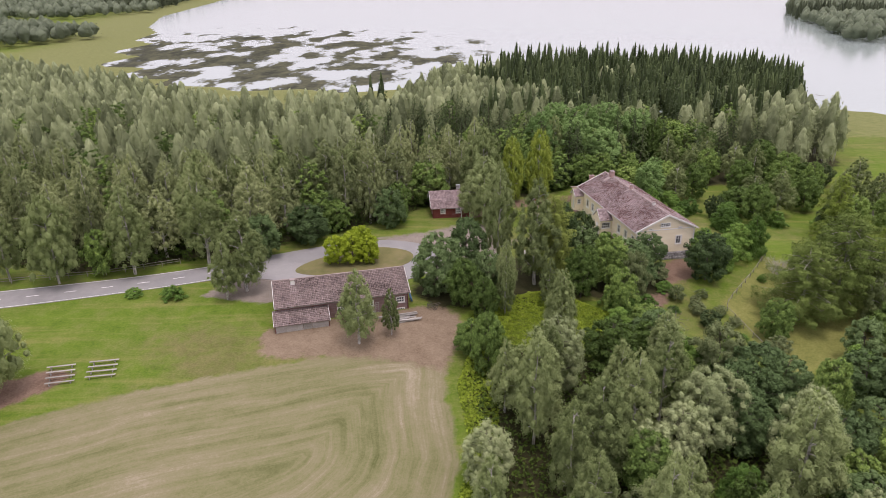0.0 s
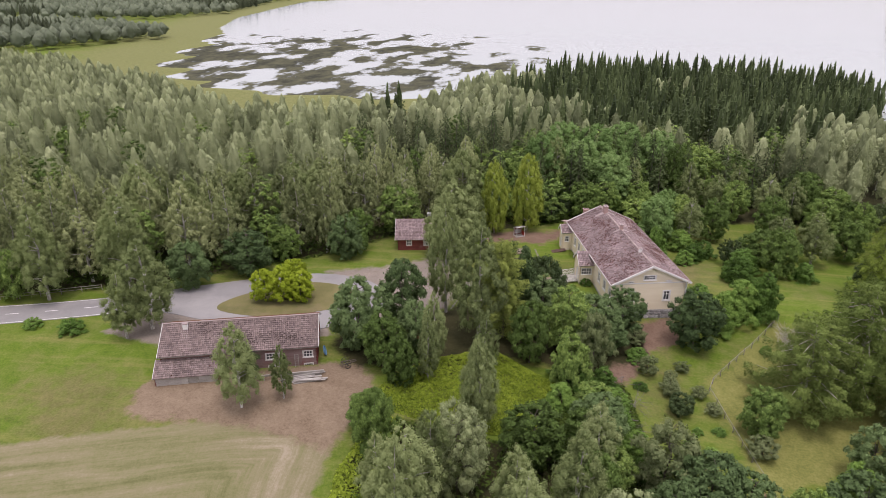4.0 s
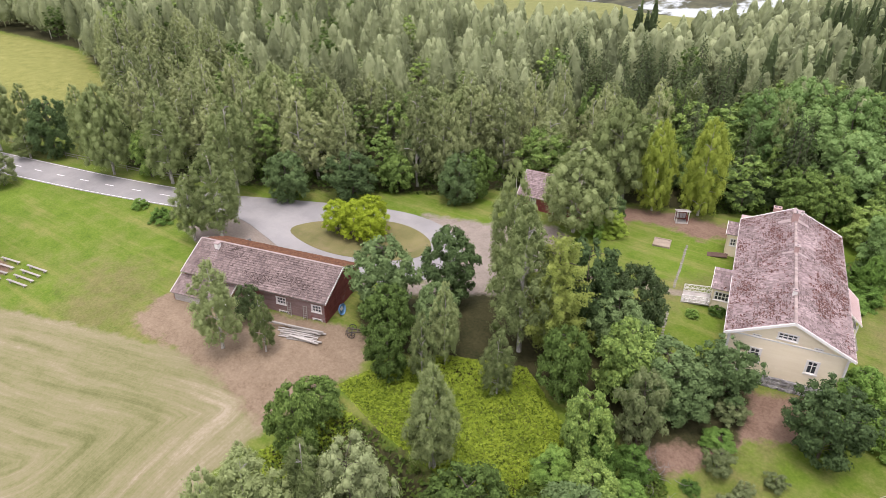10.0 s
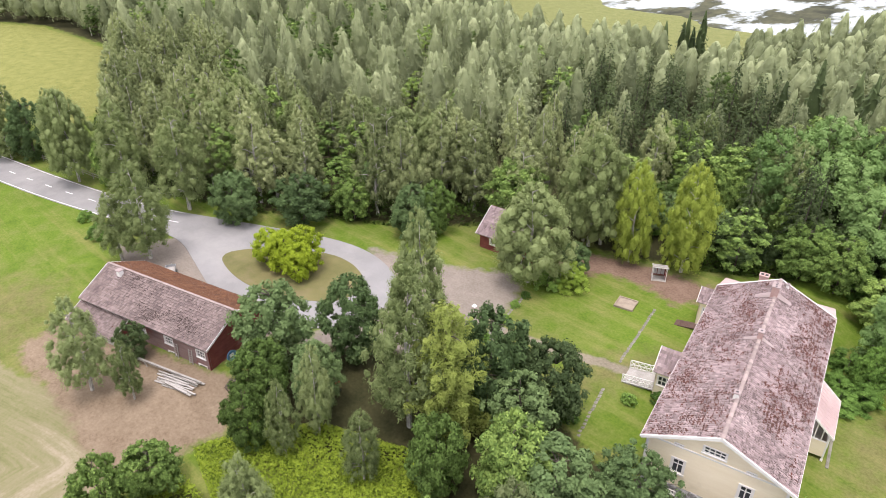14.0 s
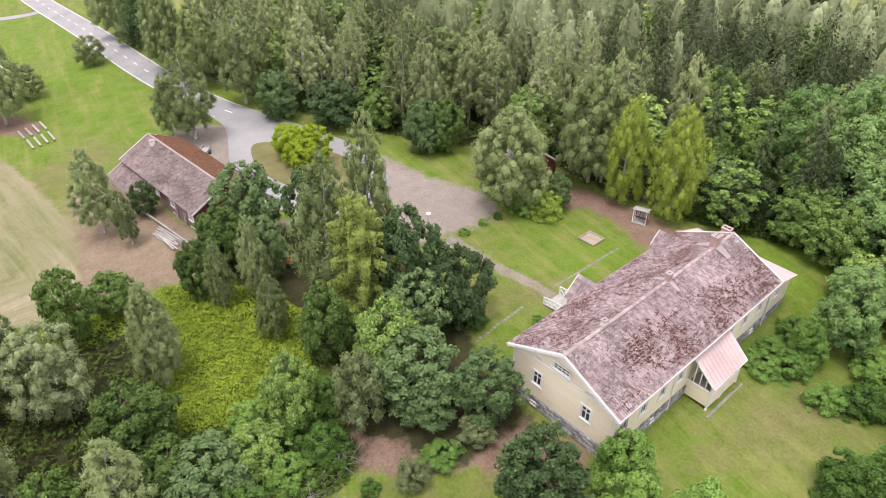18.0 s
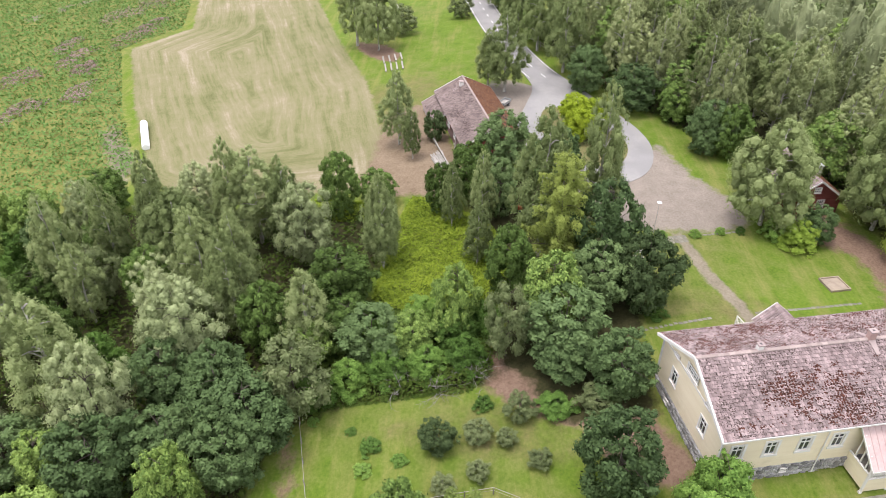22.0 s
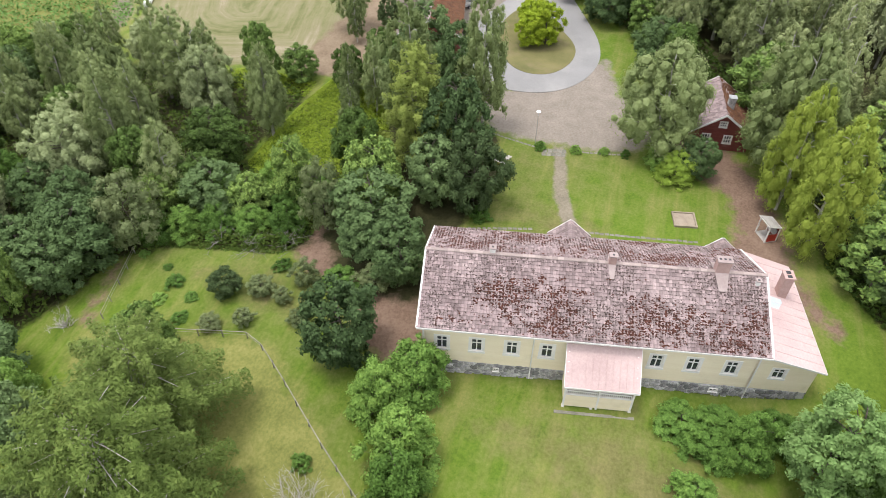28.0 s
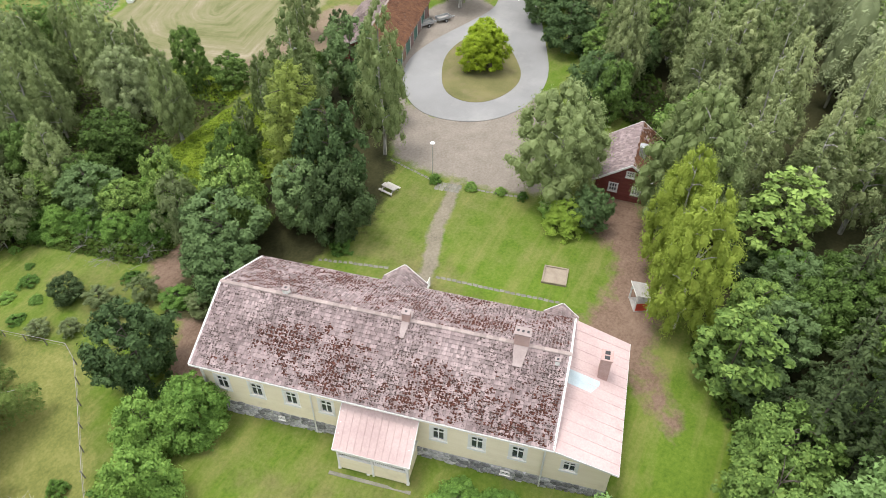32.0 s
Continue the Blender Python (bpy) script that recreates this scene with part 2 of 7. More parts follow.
BARNWALL = surface("sun_greyed_red_boards", (0.165, 0.105, 0.098), (0.30, 0.215, 0.205), 0.6, 8.0, 0.92, stain=(0.21, 0.062, 0.052), stain_at=(0.5, 0.72), stain_scale=0.3, stretch=(0.5, 0.5, 5), bump=0.4)
GREYWOOD = surface("weathered_grey_wood", (0.25, 0.235, 0.215), (0.45, 0.43, 0.40), 1.0, 12.0, 0.9, stretch=(0.4, 1, 1), bump=0.3)
PALEWOOD = surface("bleached_boards", (0.235, 0.222, 0.20), (0.35, 0.335, 0.305), 1.0, 12.0, 0.85, vary=0.15)
BROWNWOOD = surface("dark_brown_stained_wood", (0.07, 0.042, 0.032), (0.13, 0.085, 0.068), 1.0, 12.0, 0.8, stretch=(0.4, 1, 1), bump=0.3)
OLDBOARD = surface("tan_old_boards", (0.22, 0.18, 0.13), (0.33, 0.28, 0.21), 1.0, 12.0, 0.9, stretch=(0.4, 1, 1), bump=0.3)
SAND = surface("sandbox_sand", (0.24, 0.195, 0.15), (0.34, 0.285, 0.225), 1.2, 18.0, 0.95, bump=0.5)
ASPHALT = surface("worn_grey_asphalt", (0.205, 0.202, 0.20), (0.275, 0.272, 0.27), 0.12, 22.0, 0.9, stain=(0.34, 0.33, 0.315), stain_at=(0.5, 0.8), stain_scale=0.1, bump=0.15)
PAINT = surface("road_paint", (0.62, 0.62, 0.62), (0.80, 0.80, 0.79), 0.8, 14.0, 0.7, bump=0.05)
ISLAND = surface("dry_island_grass", (0.10, 0.105, 0.035), (0.185, 0.165, 0.07), 0.25, 9.0, 0.95, stain=(0.19, 0.155, 0.085), stain_at=(0.5, 0.75), stain_scale=0.3, bump=0.5)
PAVER = surface("grey_paving_stone", (0.13, 0.126, 0.10), (0.225, 0.215, 0.18), 1.4, 14.0, 0.9, vary=0.2)
BLACK = surface("black_painted_metal", (0.02, 0.02, 0.022), (0.05, 0.05, 0.052), 2.0, 14.0, 0.5)
RED = surface("red_enamel", (0.34, 0.035, 0.02), (0.48, 0.06, 0.035), 2.0, 14.0, 0.4)
BLUE = surface("blue_tarpaulin", (0.05, 0.15, 0.30), (0.14, 0.28, 0.44), 2.0, 14.0, 0.5)
FILM = surface("white_bale_film", (0.74, 0.76, 0.77), (0.86, 0.87, 0.88), 1.2, 8.0, 0.4, bump=0.3)
GREEN = surface("green_painted_door", (0.05, 0.12, 0.10), (0.09, 0.18, 0.15), 1.0, 12.0, 0.7)
GREY = surface("galvanised_grey", (0.32, 0.33, 0.34), (0.45, 0.46, 0.47), 2.0, 14.0, 0.45, metal=0.4)
CLOTH = surface("pale_curtain_cloth", (0.55, 0.55, 0.54), (0.72, 0.72, 0.70), 2.0, 14.0, 0.9)
DARKIN = surface("dark_interior", (0.025, 0.022, 0.02), (0.05, 0.045, 0.04), 1.0, 6.0, 0.95)


def glass_mat():
    m, n, l, out = node_mat("window_glass")
    p = n.new("ShaderNodeBsdfPrincipled")
    # reflected sky is partly put into this bluish grey base colour
    p.inputs["Base Color"].default_value = (0.075, 0.085, 0.095, 1)
    p.inputs["Roughness"].default_value, p.inputs["IOR"].default_value = 0.06, 1.5
    p.inputs["Transmission Weight"].default_value = 0.35
    l.new(p.outputs[0], out.inputs[0])
    return m


GLASS = glass_mat()


def water_mat():
    """Open water, with floating plants in drawn-out patches towards the near shore."""
    m, n, l, out = node_mat("lake_water")
    tc = n.new("ShaderNodeTexCoord")
    sep = n.new("ShaderNodeSeparateXYZ")
    l.new(tc.outputs["Object"], sep.inputs[0])
    mp = n.new("ShaderNodeMapping")
    mp.inputs["Scale"].default_value = (0.042, 0.021, 0.02)
    l.new(tc.outputs["Object"], mp.inputs["Vector"])
    patch = noise_of(n, l, mp.outputs[0], 1.0, 9, 0.62)
    # nearer to the marshy bay the patches close up
    bay = n.new("ShaderNodeVectorMath")
    bay.operation = "DISTANCE"
    bay.inputs[1].default_value = (-185, 420, 0)
    l.new(tc.outputs["Object"], bay.inputs[0])
    near = ramp_of(n, l, math_of(n, l, "DIVIDE", bay.outputs["Value"], 330.0), [(0.0, (0.28,) * 3), (0.55, (0.22,) * 3), (1.0, (0.0,) * 3)])
    f = math_of(n, l, "ADD", patch, math_of(n, l, "SUBTRACT", near, 0.12))
    cover = ramp_of(n, l, f, [(0.585, (0, 0, 0)), (0.63, (1, 1, 1))])
    plants = ramp_of(n, l, noise_of(n, l, mp.outputs[0], 4.0, 5), [(0.35, (0.05, 0.054, 0.042)), (0.7, (0.105, 0.108, 0.07))])
    w = n.new("ShaderNodeBsdfPrincipled")
    # pale base colour stands in for part of the sky's reflection
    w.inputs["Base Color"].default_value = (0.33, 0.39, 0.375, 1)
    w.inputs["Roughness"].default_value, w.inputs["IOR"].default_value = 0.12, 1.333
    ripple = noise_of(n, l, tc.outputs["Object"], 0.5, 4)
    l.new(bump_of(n, l, ripple, 0.15, 0.3), w.inputs["Normal"])
    g = n.new("ShaderNodeBsdfPrincipled")
    l.new(plants, g.inputs["Base Color"])
    g.inputs["Roughness"].default_value, g.inputs["Specular IOR Level"].default_value = 1.0, 0.0
    mx = n.new("ShaderNodeMixShader")
    l.new(cover, mx.inputs[0])
    l.new(w.outputs[0], mx.inputs[1])
    l.new(g.outputs[0], mx.inputs[2])
    l.new(mx.outputs[0], out.inputs[0])
    return m


def ground_mat():
    """Grass with worn and dry patches; the field's swaths, bare earth, wood floor and gravel where the sheet says so."""
    m, n, l, out = node_mat("ground_cover")
    tc = n.new("ShaderNodeTexCoord")
    v = tc.outputs["Object"]

    def attr(name):
        a = n.new("ShaderNodeAttribute")
        a.attribute_name = name
        return a.outputs["Fac"]
    broad, mid, fine = noise_of(n, l, v, 0.045, 5), noise_of(n, l, v, 0.4, 6, 0.65), noise_of(n, l, v, 3.2, 6, 0.7)
    edge = math_of(n, l, "MULTIPLY", math_of(n, l, "SUBTRACT", noise_of(n, l, v, 0.55, 6, 0.65), 0.5), 1.1)

    def mask(name, lo=0.35, hi=0.65):
        return ramp_of(n, l, math_of(n, l, "ADD", attr(name), edge), [(lo, (0, 0, 0)), (hi, (1, 1, 1))])
    g = math_of(n, l, "ADD", math_of(n, l, "MULTIPLY", mid, 0.5), math_of(n, l, "MULTIPLY", fine, 0.5))
    grass = ramp_of(n, l, g, [(0.27, (0.056, 0.104, 0.011)), (0.52, (0.106, 0.166, 0.019)), (0.76, (0.172, 0.224, 0.043))])
    dry = ramp_of(n, l, g, [(0.35, (0.105, 0.096, 0.037)), (0.65, (0.180, 0.155, 0.074))])
    col = mix_of(n, l, ramp_of(n, l, math_of(n, l, "ADD", math_of(n, l, "MULTIPLY", broad, 0.6), math_of(n, l, "MULTIPLY", mid, 0.4)), [(0.46, (0, 0, 0)), (0.63, (0.6, 0.6, 0.6))]), grass, dry)
    # lighter mown streaks
    drag = n.new("ShaderNodeMapping")
    drag.inputs["Rotation"].default_value, drag.inputs["Scale"].default_value = (0, 0, 0.35), (0.035, 0.42, 1)
    l.new(v, drag.inputs["Vector"])
    combed = ramp_of(n, l, noise_of(n, l, drag.outputs[0], 1.0, 5, 0.65), [(0.49, (0, 0, 0)), (0.63, (0.7, 0.7, 0.7))])
    col = mix_of(n, l, combed, col, ramp_of(n, l, g, [(0.3, (0.125, 0.15, 0.03)), (0.7, (0.225, 0.22, 0.075))]))
    col = mix_of(n, l, math_of(n, l, "MULTIPLY", mask("faded", 0.3, 0.75), 0.7), col, dry)
    meadow = ramp_of(n, l, g, [(0.33, (0.115, 0.13, 0.034)), (0.52, (0.185, 0.195, 0.056)), (0.68, (0.25, 0.24, 0.085))])
    col = mix_of(n, l, mask("meadow"), col, meadow)
    # mown field: swaths run parallel to its edge
    sw = attr("swath")
    wob = math_of(n, l, "MULTIPLY", math_of(n, l, "SUBTRACT", noise_of(n, l, v, 0.04, 3), 0.5), 2.0)
    sep, lane = n.new("ShaderNodeSeparateXYZ"), n.new("ShaderNodeCombineXYZ")
    l.new(v, sep.inputs[0])
    l.new(math_of(n, l, "MULTIPLY", math_of(n, l, "ADD", sw, wob), 0.55), lane.inputs[0])
    l.new(math_of(n, l, "MULTIPLY", sep.outputs[0], 0.035), lane.inputs[1])
    l.new(math_of(n, l, "MULTIPLY", sep.outputs[1], 0.035), lane.inputs[2])
    streak = math_of(n, l, "MULTIPLY", math_of(n, l, "SUBTRACT", noise_of(n, l, lane.outputs[0], 1.0, 5, 0.7), 0.5), 0.95)
    fg = math_of(n, l, "ADD", math_of(n, l, "ADD", math_of(n, l, "MULTIPLY", g, 0.55), math_of(n, l, "MULTIPLY", broad, 0.5)), streak)
    stubble = ramp_of(n, l, fg, [(0.26, (0.092, 0.105, 0.036)), (0.46, (0.166, 0.164, 0.078)), (0.60, (0.206, 0.187, 0.109)), (0.78, (0.295, 0.255, 0.185))])
    col = mix_of(n, l, mask("field"), col, stubble)
    bare = ramp_of(n, l, g, [(0.33, (0.14, 0.102, 0.066)), (0.66, (0.25, 0.195, 0.138))])
    col = mix_of(n, l, mask("dry"), col, bare)
    earth = ramp_of(n, l, g, [(0.33, (0.125, 0.080, 0.056)), (0.66, (0.235, 0.164, 0.122))])
    col = mix_of(n, l, mask("earth"), col, earth)
    grit = ramp_of(n, l, g, [(0.33, (0.170, 0.146, 0.121)), (0.66, (0.275, 0.240, 0.205))])
    col = mix_of(n, l, mask("gravel"), col, grit)
    sandy = ramp_of(n, l, g, [(0.33, (0.15, 0.13, 0.095)), (0.66, (0.26, 0.23, 0.175))])
    col = mix_of(n, l, mask("path"), col, sandy)
    # wood floor, its colour darkened to carry the shade under the trees
    shaded_floor = ramp_of(n, l, g, [(0.33, (0.022, 0.026, 0.009)), (0.66, (0.058, 0.054, 0.024))])
    col = mix_of(n, l, mask("wood"), col, shaded_floor)
    reed = ramp_of(n, l, g, [(0.33, (0.115, 0.135, 0.042)), (0.66, (0.20, 0.21, 0.08))])
    col = mix_of(n, l, mask("reed"), col, reed)
    p = n.new("ShaderNodeBsdfPrincipled")
    l.new(col, p.inputs["Base Color"])
    p.inputs["Roughness"].default_value, p.inputs["Specular IOR Level"].default_value = 0.95, 0.15
    l.new(bump_of(n, l, g, 0.6, 0.12), p.inputs["Normal"])
    l.new(p.outputs[0], out.inputs[0])
    return m


GROUND, WATER = ground_mat(), water_mat()

# ---- building helpers ----
def thing(name, m, label, category, group="", kind=""):
    ob = new(name)
    ob.matrix_world = m
    return tagged(ob, label, category, group, kind)


def mesh_of(name, verts, faces, material):
    me = bpy.data.meshes.new(name)
    me.from_pydata([tuple(v) for v in verts], [], [tuple(f) for f in faces])
    me.materials.append(material)
    return me


def attach(name, me, parent, label="", m=None):
    ob = new(name, me)
    ob.parent = parent
    if m is not None:
        ob.matrix_basis = m
    return tagged(ob, label)


def part(name, bm, material, parent, label="", m=None):
    me = bpy.data.meshes.new(name)
    bm.to_mesh(me)
    bm.free()
    me.materials.append(material)
    return attach(name, me, parent, label, m)


def box(bm, lo, hi, bevel=0.0):
    """An upright box from corner to corner."""
    r = bmesh.ops.create_cube(bm, size=1.0)
    c, s = [(a + b) / 2 for a, b in zip(lo, hi)], [abs(b - a) for a, b in zip(lo, hi)]
    for w in r["verts"]:
        w.co = Vector((c[0] + w.co.x * s[0], c[1] + w.co.y * s[1], c[2] + w.co.z * s[2]))
    if bevel:
        bmesh.ops.bevel(bm, geom=list({e for w in r["verts"] for e in w.link_edges}), offset=bevel, segments=1, affect="EDGES")
    return bm


def boxes(*pairs, bevel=0.0):
    bm = bmesh.new()
    for lo, hi in pairs:
        box(bm, lo, hi, bevel)
    return bm


def beam(bm, a, b, w, h=None):
    """A squared bar from a to b."""
    a, b, h = Vector(a), Vector(b), h or w
    d = (b - a).normalized()
    side = d.cross(Vector((0, 0, 1)))
    side = side.normalized() if side.length > 1e-3 else Vector((1, 0, 0))
    up = side.cross(d)
    vs = [bm.verts.new(p + side * sx * w / 2 + up * sz * h / 2) for p in (a, b) for sx, sz in ((-1, -1), (1, -1), (1, 1), (-1, 1))]
    for q in ((3, 2, 1, 0), (4, 5, 6, 7), (0, 1, 5, 4), (1, 2, 6, 5), (2, 3, 7, 6), (3, 0, 4, 7)):
        bm.faces.new([vs[k] for k in q])
    return bm


def beams(w, *pairs, h=None):
    bm = bmesh.new()
    for a, b in pairs:
        beam(bm, a, b, w, h)
    return bm


def tube(bm, a, b, r0, r1, sides=7):
    a, b = Vector(a), Vector(b)
    q = (b - a).to_track_quat("Z", "Y")
    rings = [[bm.verts.new(p + q @ Vector((r * math.cos(k * math.tau / sides), r * math.sin(k * math.tau / sides), 0))) for k in range(sides)] for p, r in ((a, r0), (b, r1))]
    for k in range(sides):
        bm.faces.new((rings[0][k], rings[0][(k + 1) % sides], rings[1][(k + 1) % sides], rings[1][k]))
    bm.faces.new(rings[1])
    bm.faces.new(rings[0][::-1])
    return bm


def slab(bm, corners, thick):
    """A plate of even thickness below the four or more given corners."""
    cs = [Vector(c) for c in corners]
    nrm = (cs[1] - cs[0]).cross(cs[2] - cs[0]).normalized()
    if nrm.z < 0:
        cs, nrm = cs[::-1], -nrm
    top, low = [bm.verts.new(c) for c in cs], [bm.verts.new(c - nrm * thick) for c in cs]
    bm.faces.new(top)
    bm.faces.new(low[::-1])
    for k in range(len(cs)):
        j = (k + 1) % len(cs)
        bm.faces.new((top[k], low[k], low[j], top[j]))
    return bm


# ---- the lie of the land ----
def smooth(a, b, v):
    t = np.clip((np.asarray(v, float) - a) / (b - a), 0, 1)
    return t * t * (3 - 2 * t)


def inside(poly, x, y):
    x, y = np.asarray(x, float), np.asarray(y, float)
    hit = np.zeros(x.shape, bool)
    for (ax, ay), (bx, by) in zip(poly, poly[1:] + poly[:1]):
        if ay != by:
            hit ^= ((ay > y) != (by > y)) & (x < (bx - ax) * (y - ay) / (by - ay) + ax)
    return hit


def edge_dist(poly, x, y, closed=True):
    x, y = np.asarray(x, float), np.asarray(y, float)
    best = np.full(x.shape, 1e9)
    ends = poly[1:] + poly[:1] if closed else poly[1:]
    for (ax, ay), (bx, by) in zip(poly, ends):
        dx, dy = bx - ax, by - ay
        t = np.clip(((x - ax) * dx + (y - ay) * dy) / (dx * dx + dy * dy), 0, 1)
        best = np.minimum(best, np.hypot(x - ax - t * dx, y - ay - t * dy))
    return best


def zone(poly, x, y, soft=1.5):
    """1 well inside the outline, 0 outside, with a soft edge."""
    d = edge_dist(poly, x, y)
    return np.clip(0.5 + np.where(inside(poly, x, y), d, -d) / (2 * soft), 0, 1)


LAKE = [(-371, 1240), (-330, 860), (-290, 720), (-255, 650), (-250, 590), (-222, 560), (-232, 510), (-200, 480), (-212, 440), (-172, 425), (-178, 390), (-140, 384), (-145, 362), (-112, 358), (-100, 344), (-70, 350), (-52, 338), (-27, 344), (0, 385), (60, 420), (130, 415), (170, 370), (178, 330), (172, 305),
        (182, 276), (260, 240), (420, 200), (900, 180), (900, 470), (314, 498), (284, 577), (262, 625), (330, 760), (404, 1018), (600, 1100), (700, 1500), (500, 2600), (-300, 2600), (-200, 1500)]
FIELD = [(-190, 5), (-190, 38), (-116, 53), (-65, 70.5), (-42, 79), (-24, 83.5), (-12, 87), (-3, 88.5), (0, 84), (0, 77), (1.6, 66), (0, 58), (-6.5, 49), (-36, 33.6), (-69, 18.3), (-85, 27.6), (-114, 19)]
DRY = [(-27, 85), (-28.5, 91.5), (-25.5, 93.8), (-16, 96.2), (-5, 99.4), (-1, 101), (2.5, 97), (2, 90), (0, 83), (-12, 85)]
EARTH = [(5, 141), (12, 143.5), (15, 147.5), (21, 148.5), (25, 147), (28, 150), (30.5, 153.8), (34, 157.5), (33.2, 158.6), (29, 155.4), (26, 153.8), (20, 154), (11, 151), (3, 146)]
GRAVELYARD = [(-4, 108.5), (4, 113), (9.6, 117.6), (10.6, 122), (10.6, 131), (9.2, 136), (5, 138.5), (-3, 133), (-14, 129.5), (-9, 126), (-1, 118)]
WOODS = [(-600, 200), (-235, 140), (-205, 152), (-160, 155), (-108, 136), (-98, 124), (-70, 113), (-52, 118), (-40, 123), (-28, 130), (-14, 139), (-6, 148), (4, 152), (12, 153), (22, 157), (30, 161), (40, 167), (62, 178),
         (85, 178), (112, 186), (126, 224), (134, 252), (165, 318), (172, 345), (130, 395), (60, 400), (0, 338), (-14, 282), (-22, 256), (-54, 250), (-82, 250), (-108, 272), (-150, 322), (-190, 345), (-253, 396), (-332, 417), (-900, 470)]
GROVE = [(4, 62), (3, 84), (7, 90), (23, 88), (26, 96), (28, 103), (34, 103.5), (36.5, 102), (37.4, 95), (38.2, 88), (42, 82.5), (49, 80.5), (58, 76), (66, 70), (80, 50), (60, 22), (25, 20), (2, 40)]
HEDGE = [(-2, 100), (-6, 106), (2, 113), (12, 119), (22, 122), (30, 119), (40, 119), (41, 111), (33, 104), (20, 106), (12, 100)]
RIGHTWOOD = [(22, 157), (30, 161), (40, 167), (46, 172), (60, 169), (95, 174), (100, 188), (60, 187)]
WASTE = [(-190, 2), (-114, 17), (-85, 25), (-69, 16), (-36, 31), (-9, 46), (0, 40), (10, 10), (-60, -60), (-190, -60)]


def ground(x, y):
    """The lie of the land: level round the yard, falling towards the field, the garden and the grove."""
    x, y = np.asarray(x, float), np.asarray(y, float)
    fall = 2 - 0.09 * (y - 96) + 0.075 * (x - 20)
    fall = 6.5 - np.logaddexp(0, 2 * (6.5 - np.logaddexp(0, 2.5 * fall) / 2.5)) / 2
    z = -np.maximum(5.5 * smooth(92, 25, 0.25 * x + 0.97 * y), fall * smooth(135, 118, y))
    z = np.minimum(z, -1.6 * smooth(36, 50, x) * smooth(95, 120, y)) - 2.0 * smooth(52, 95, x) * smooth(210, 150, y) * smooth(100, 150, y)
    z = z - 0.9 * smooth(40, 44.5, x) * smooth(139, 150, y) * smooth(176, 160, y)
    return z - 5.2 * smooth(170, 330, y)


LAKE_Z = -5.6


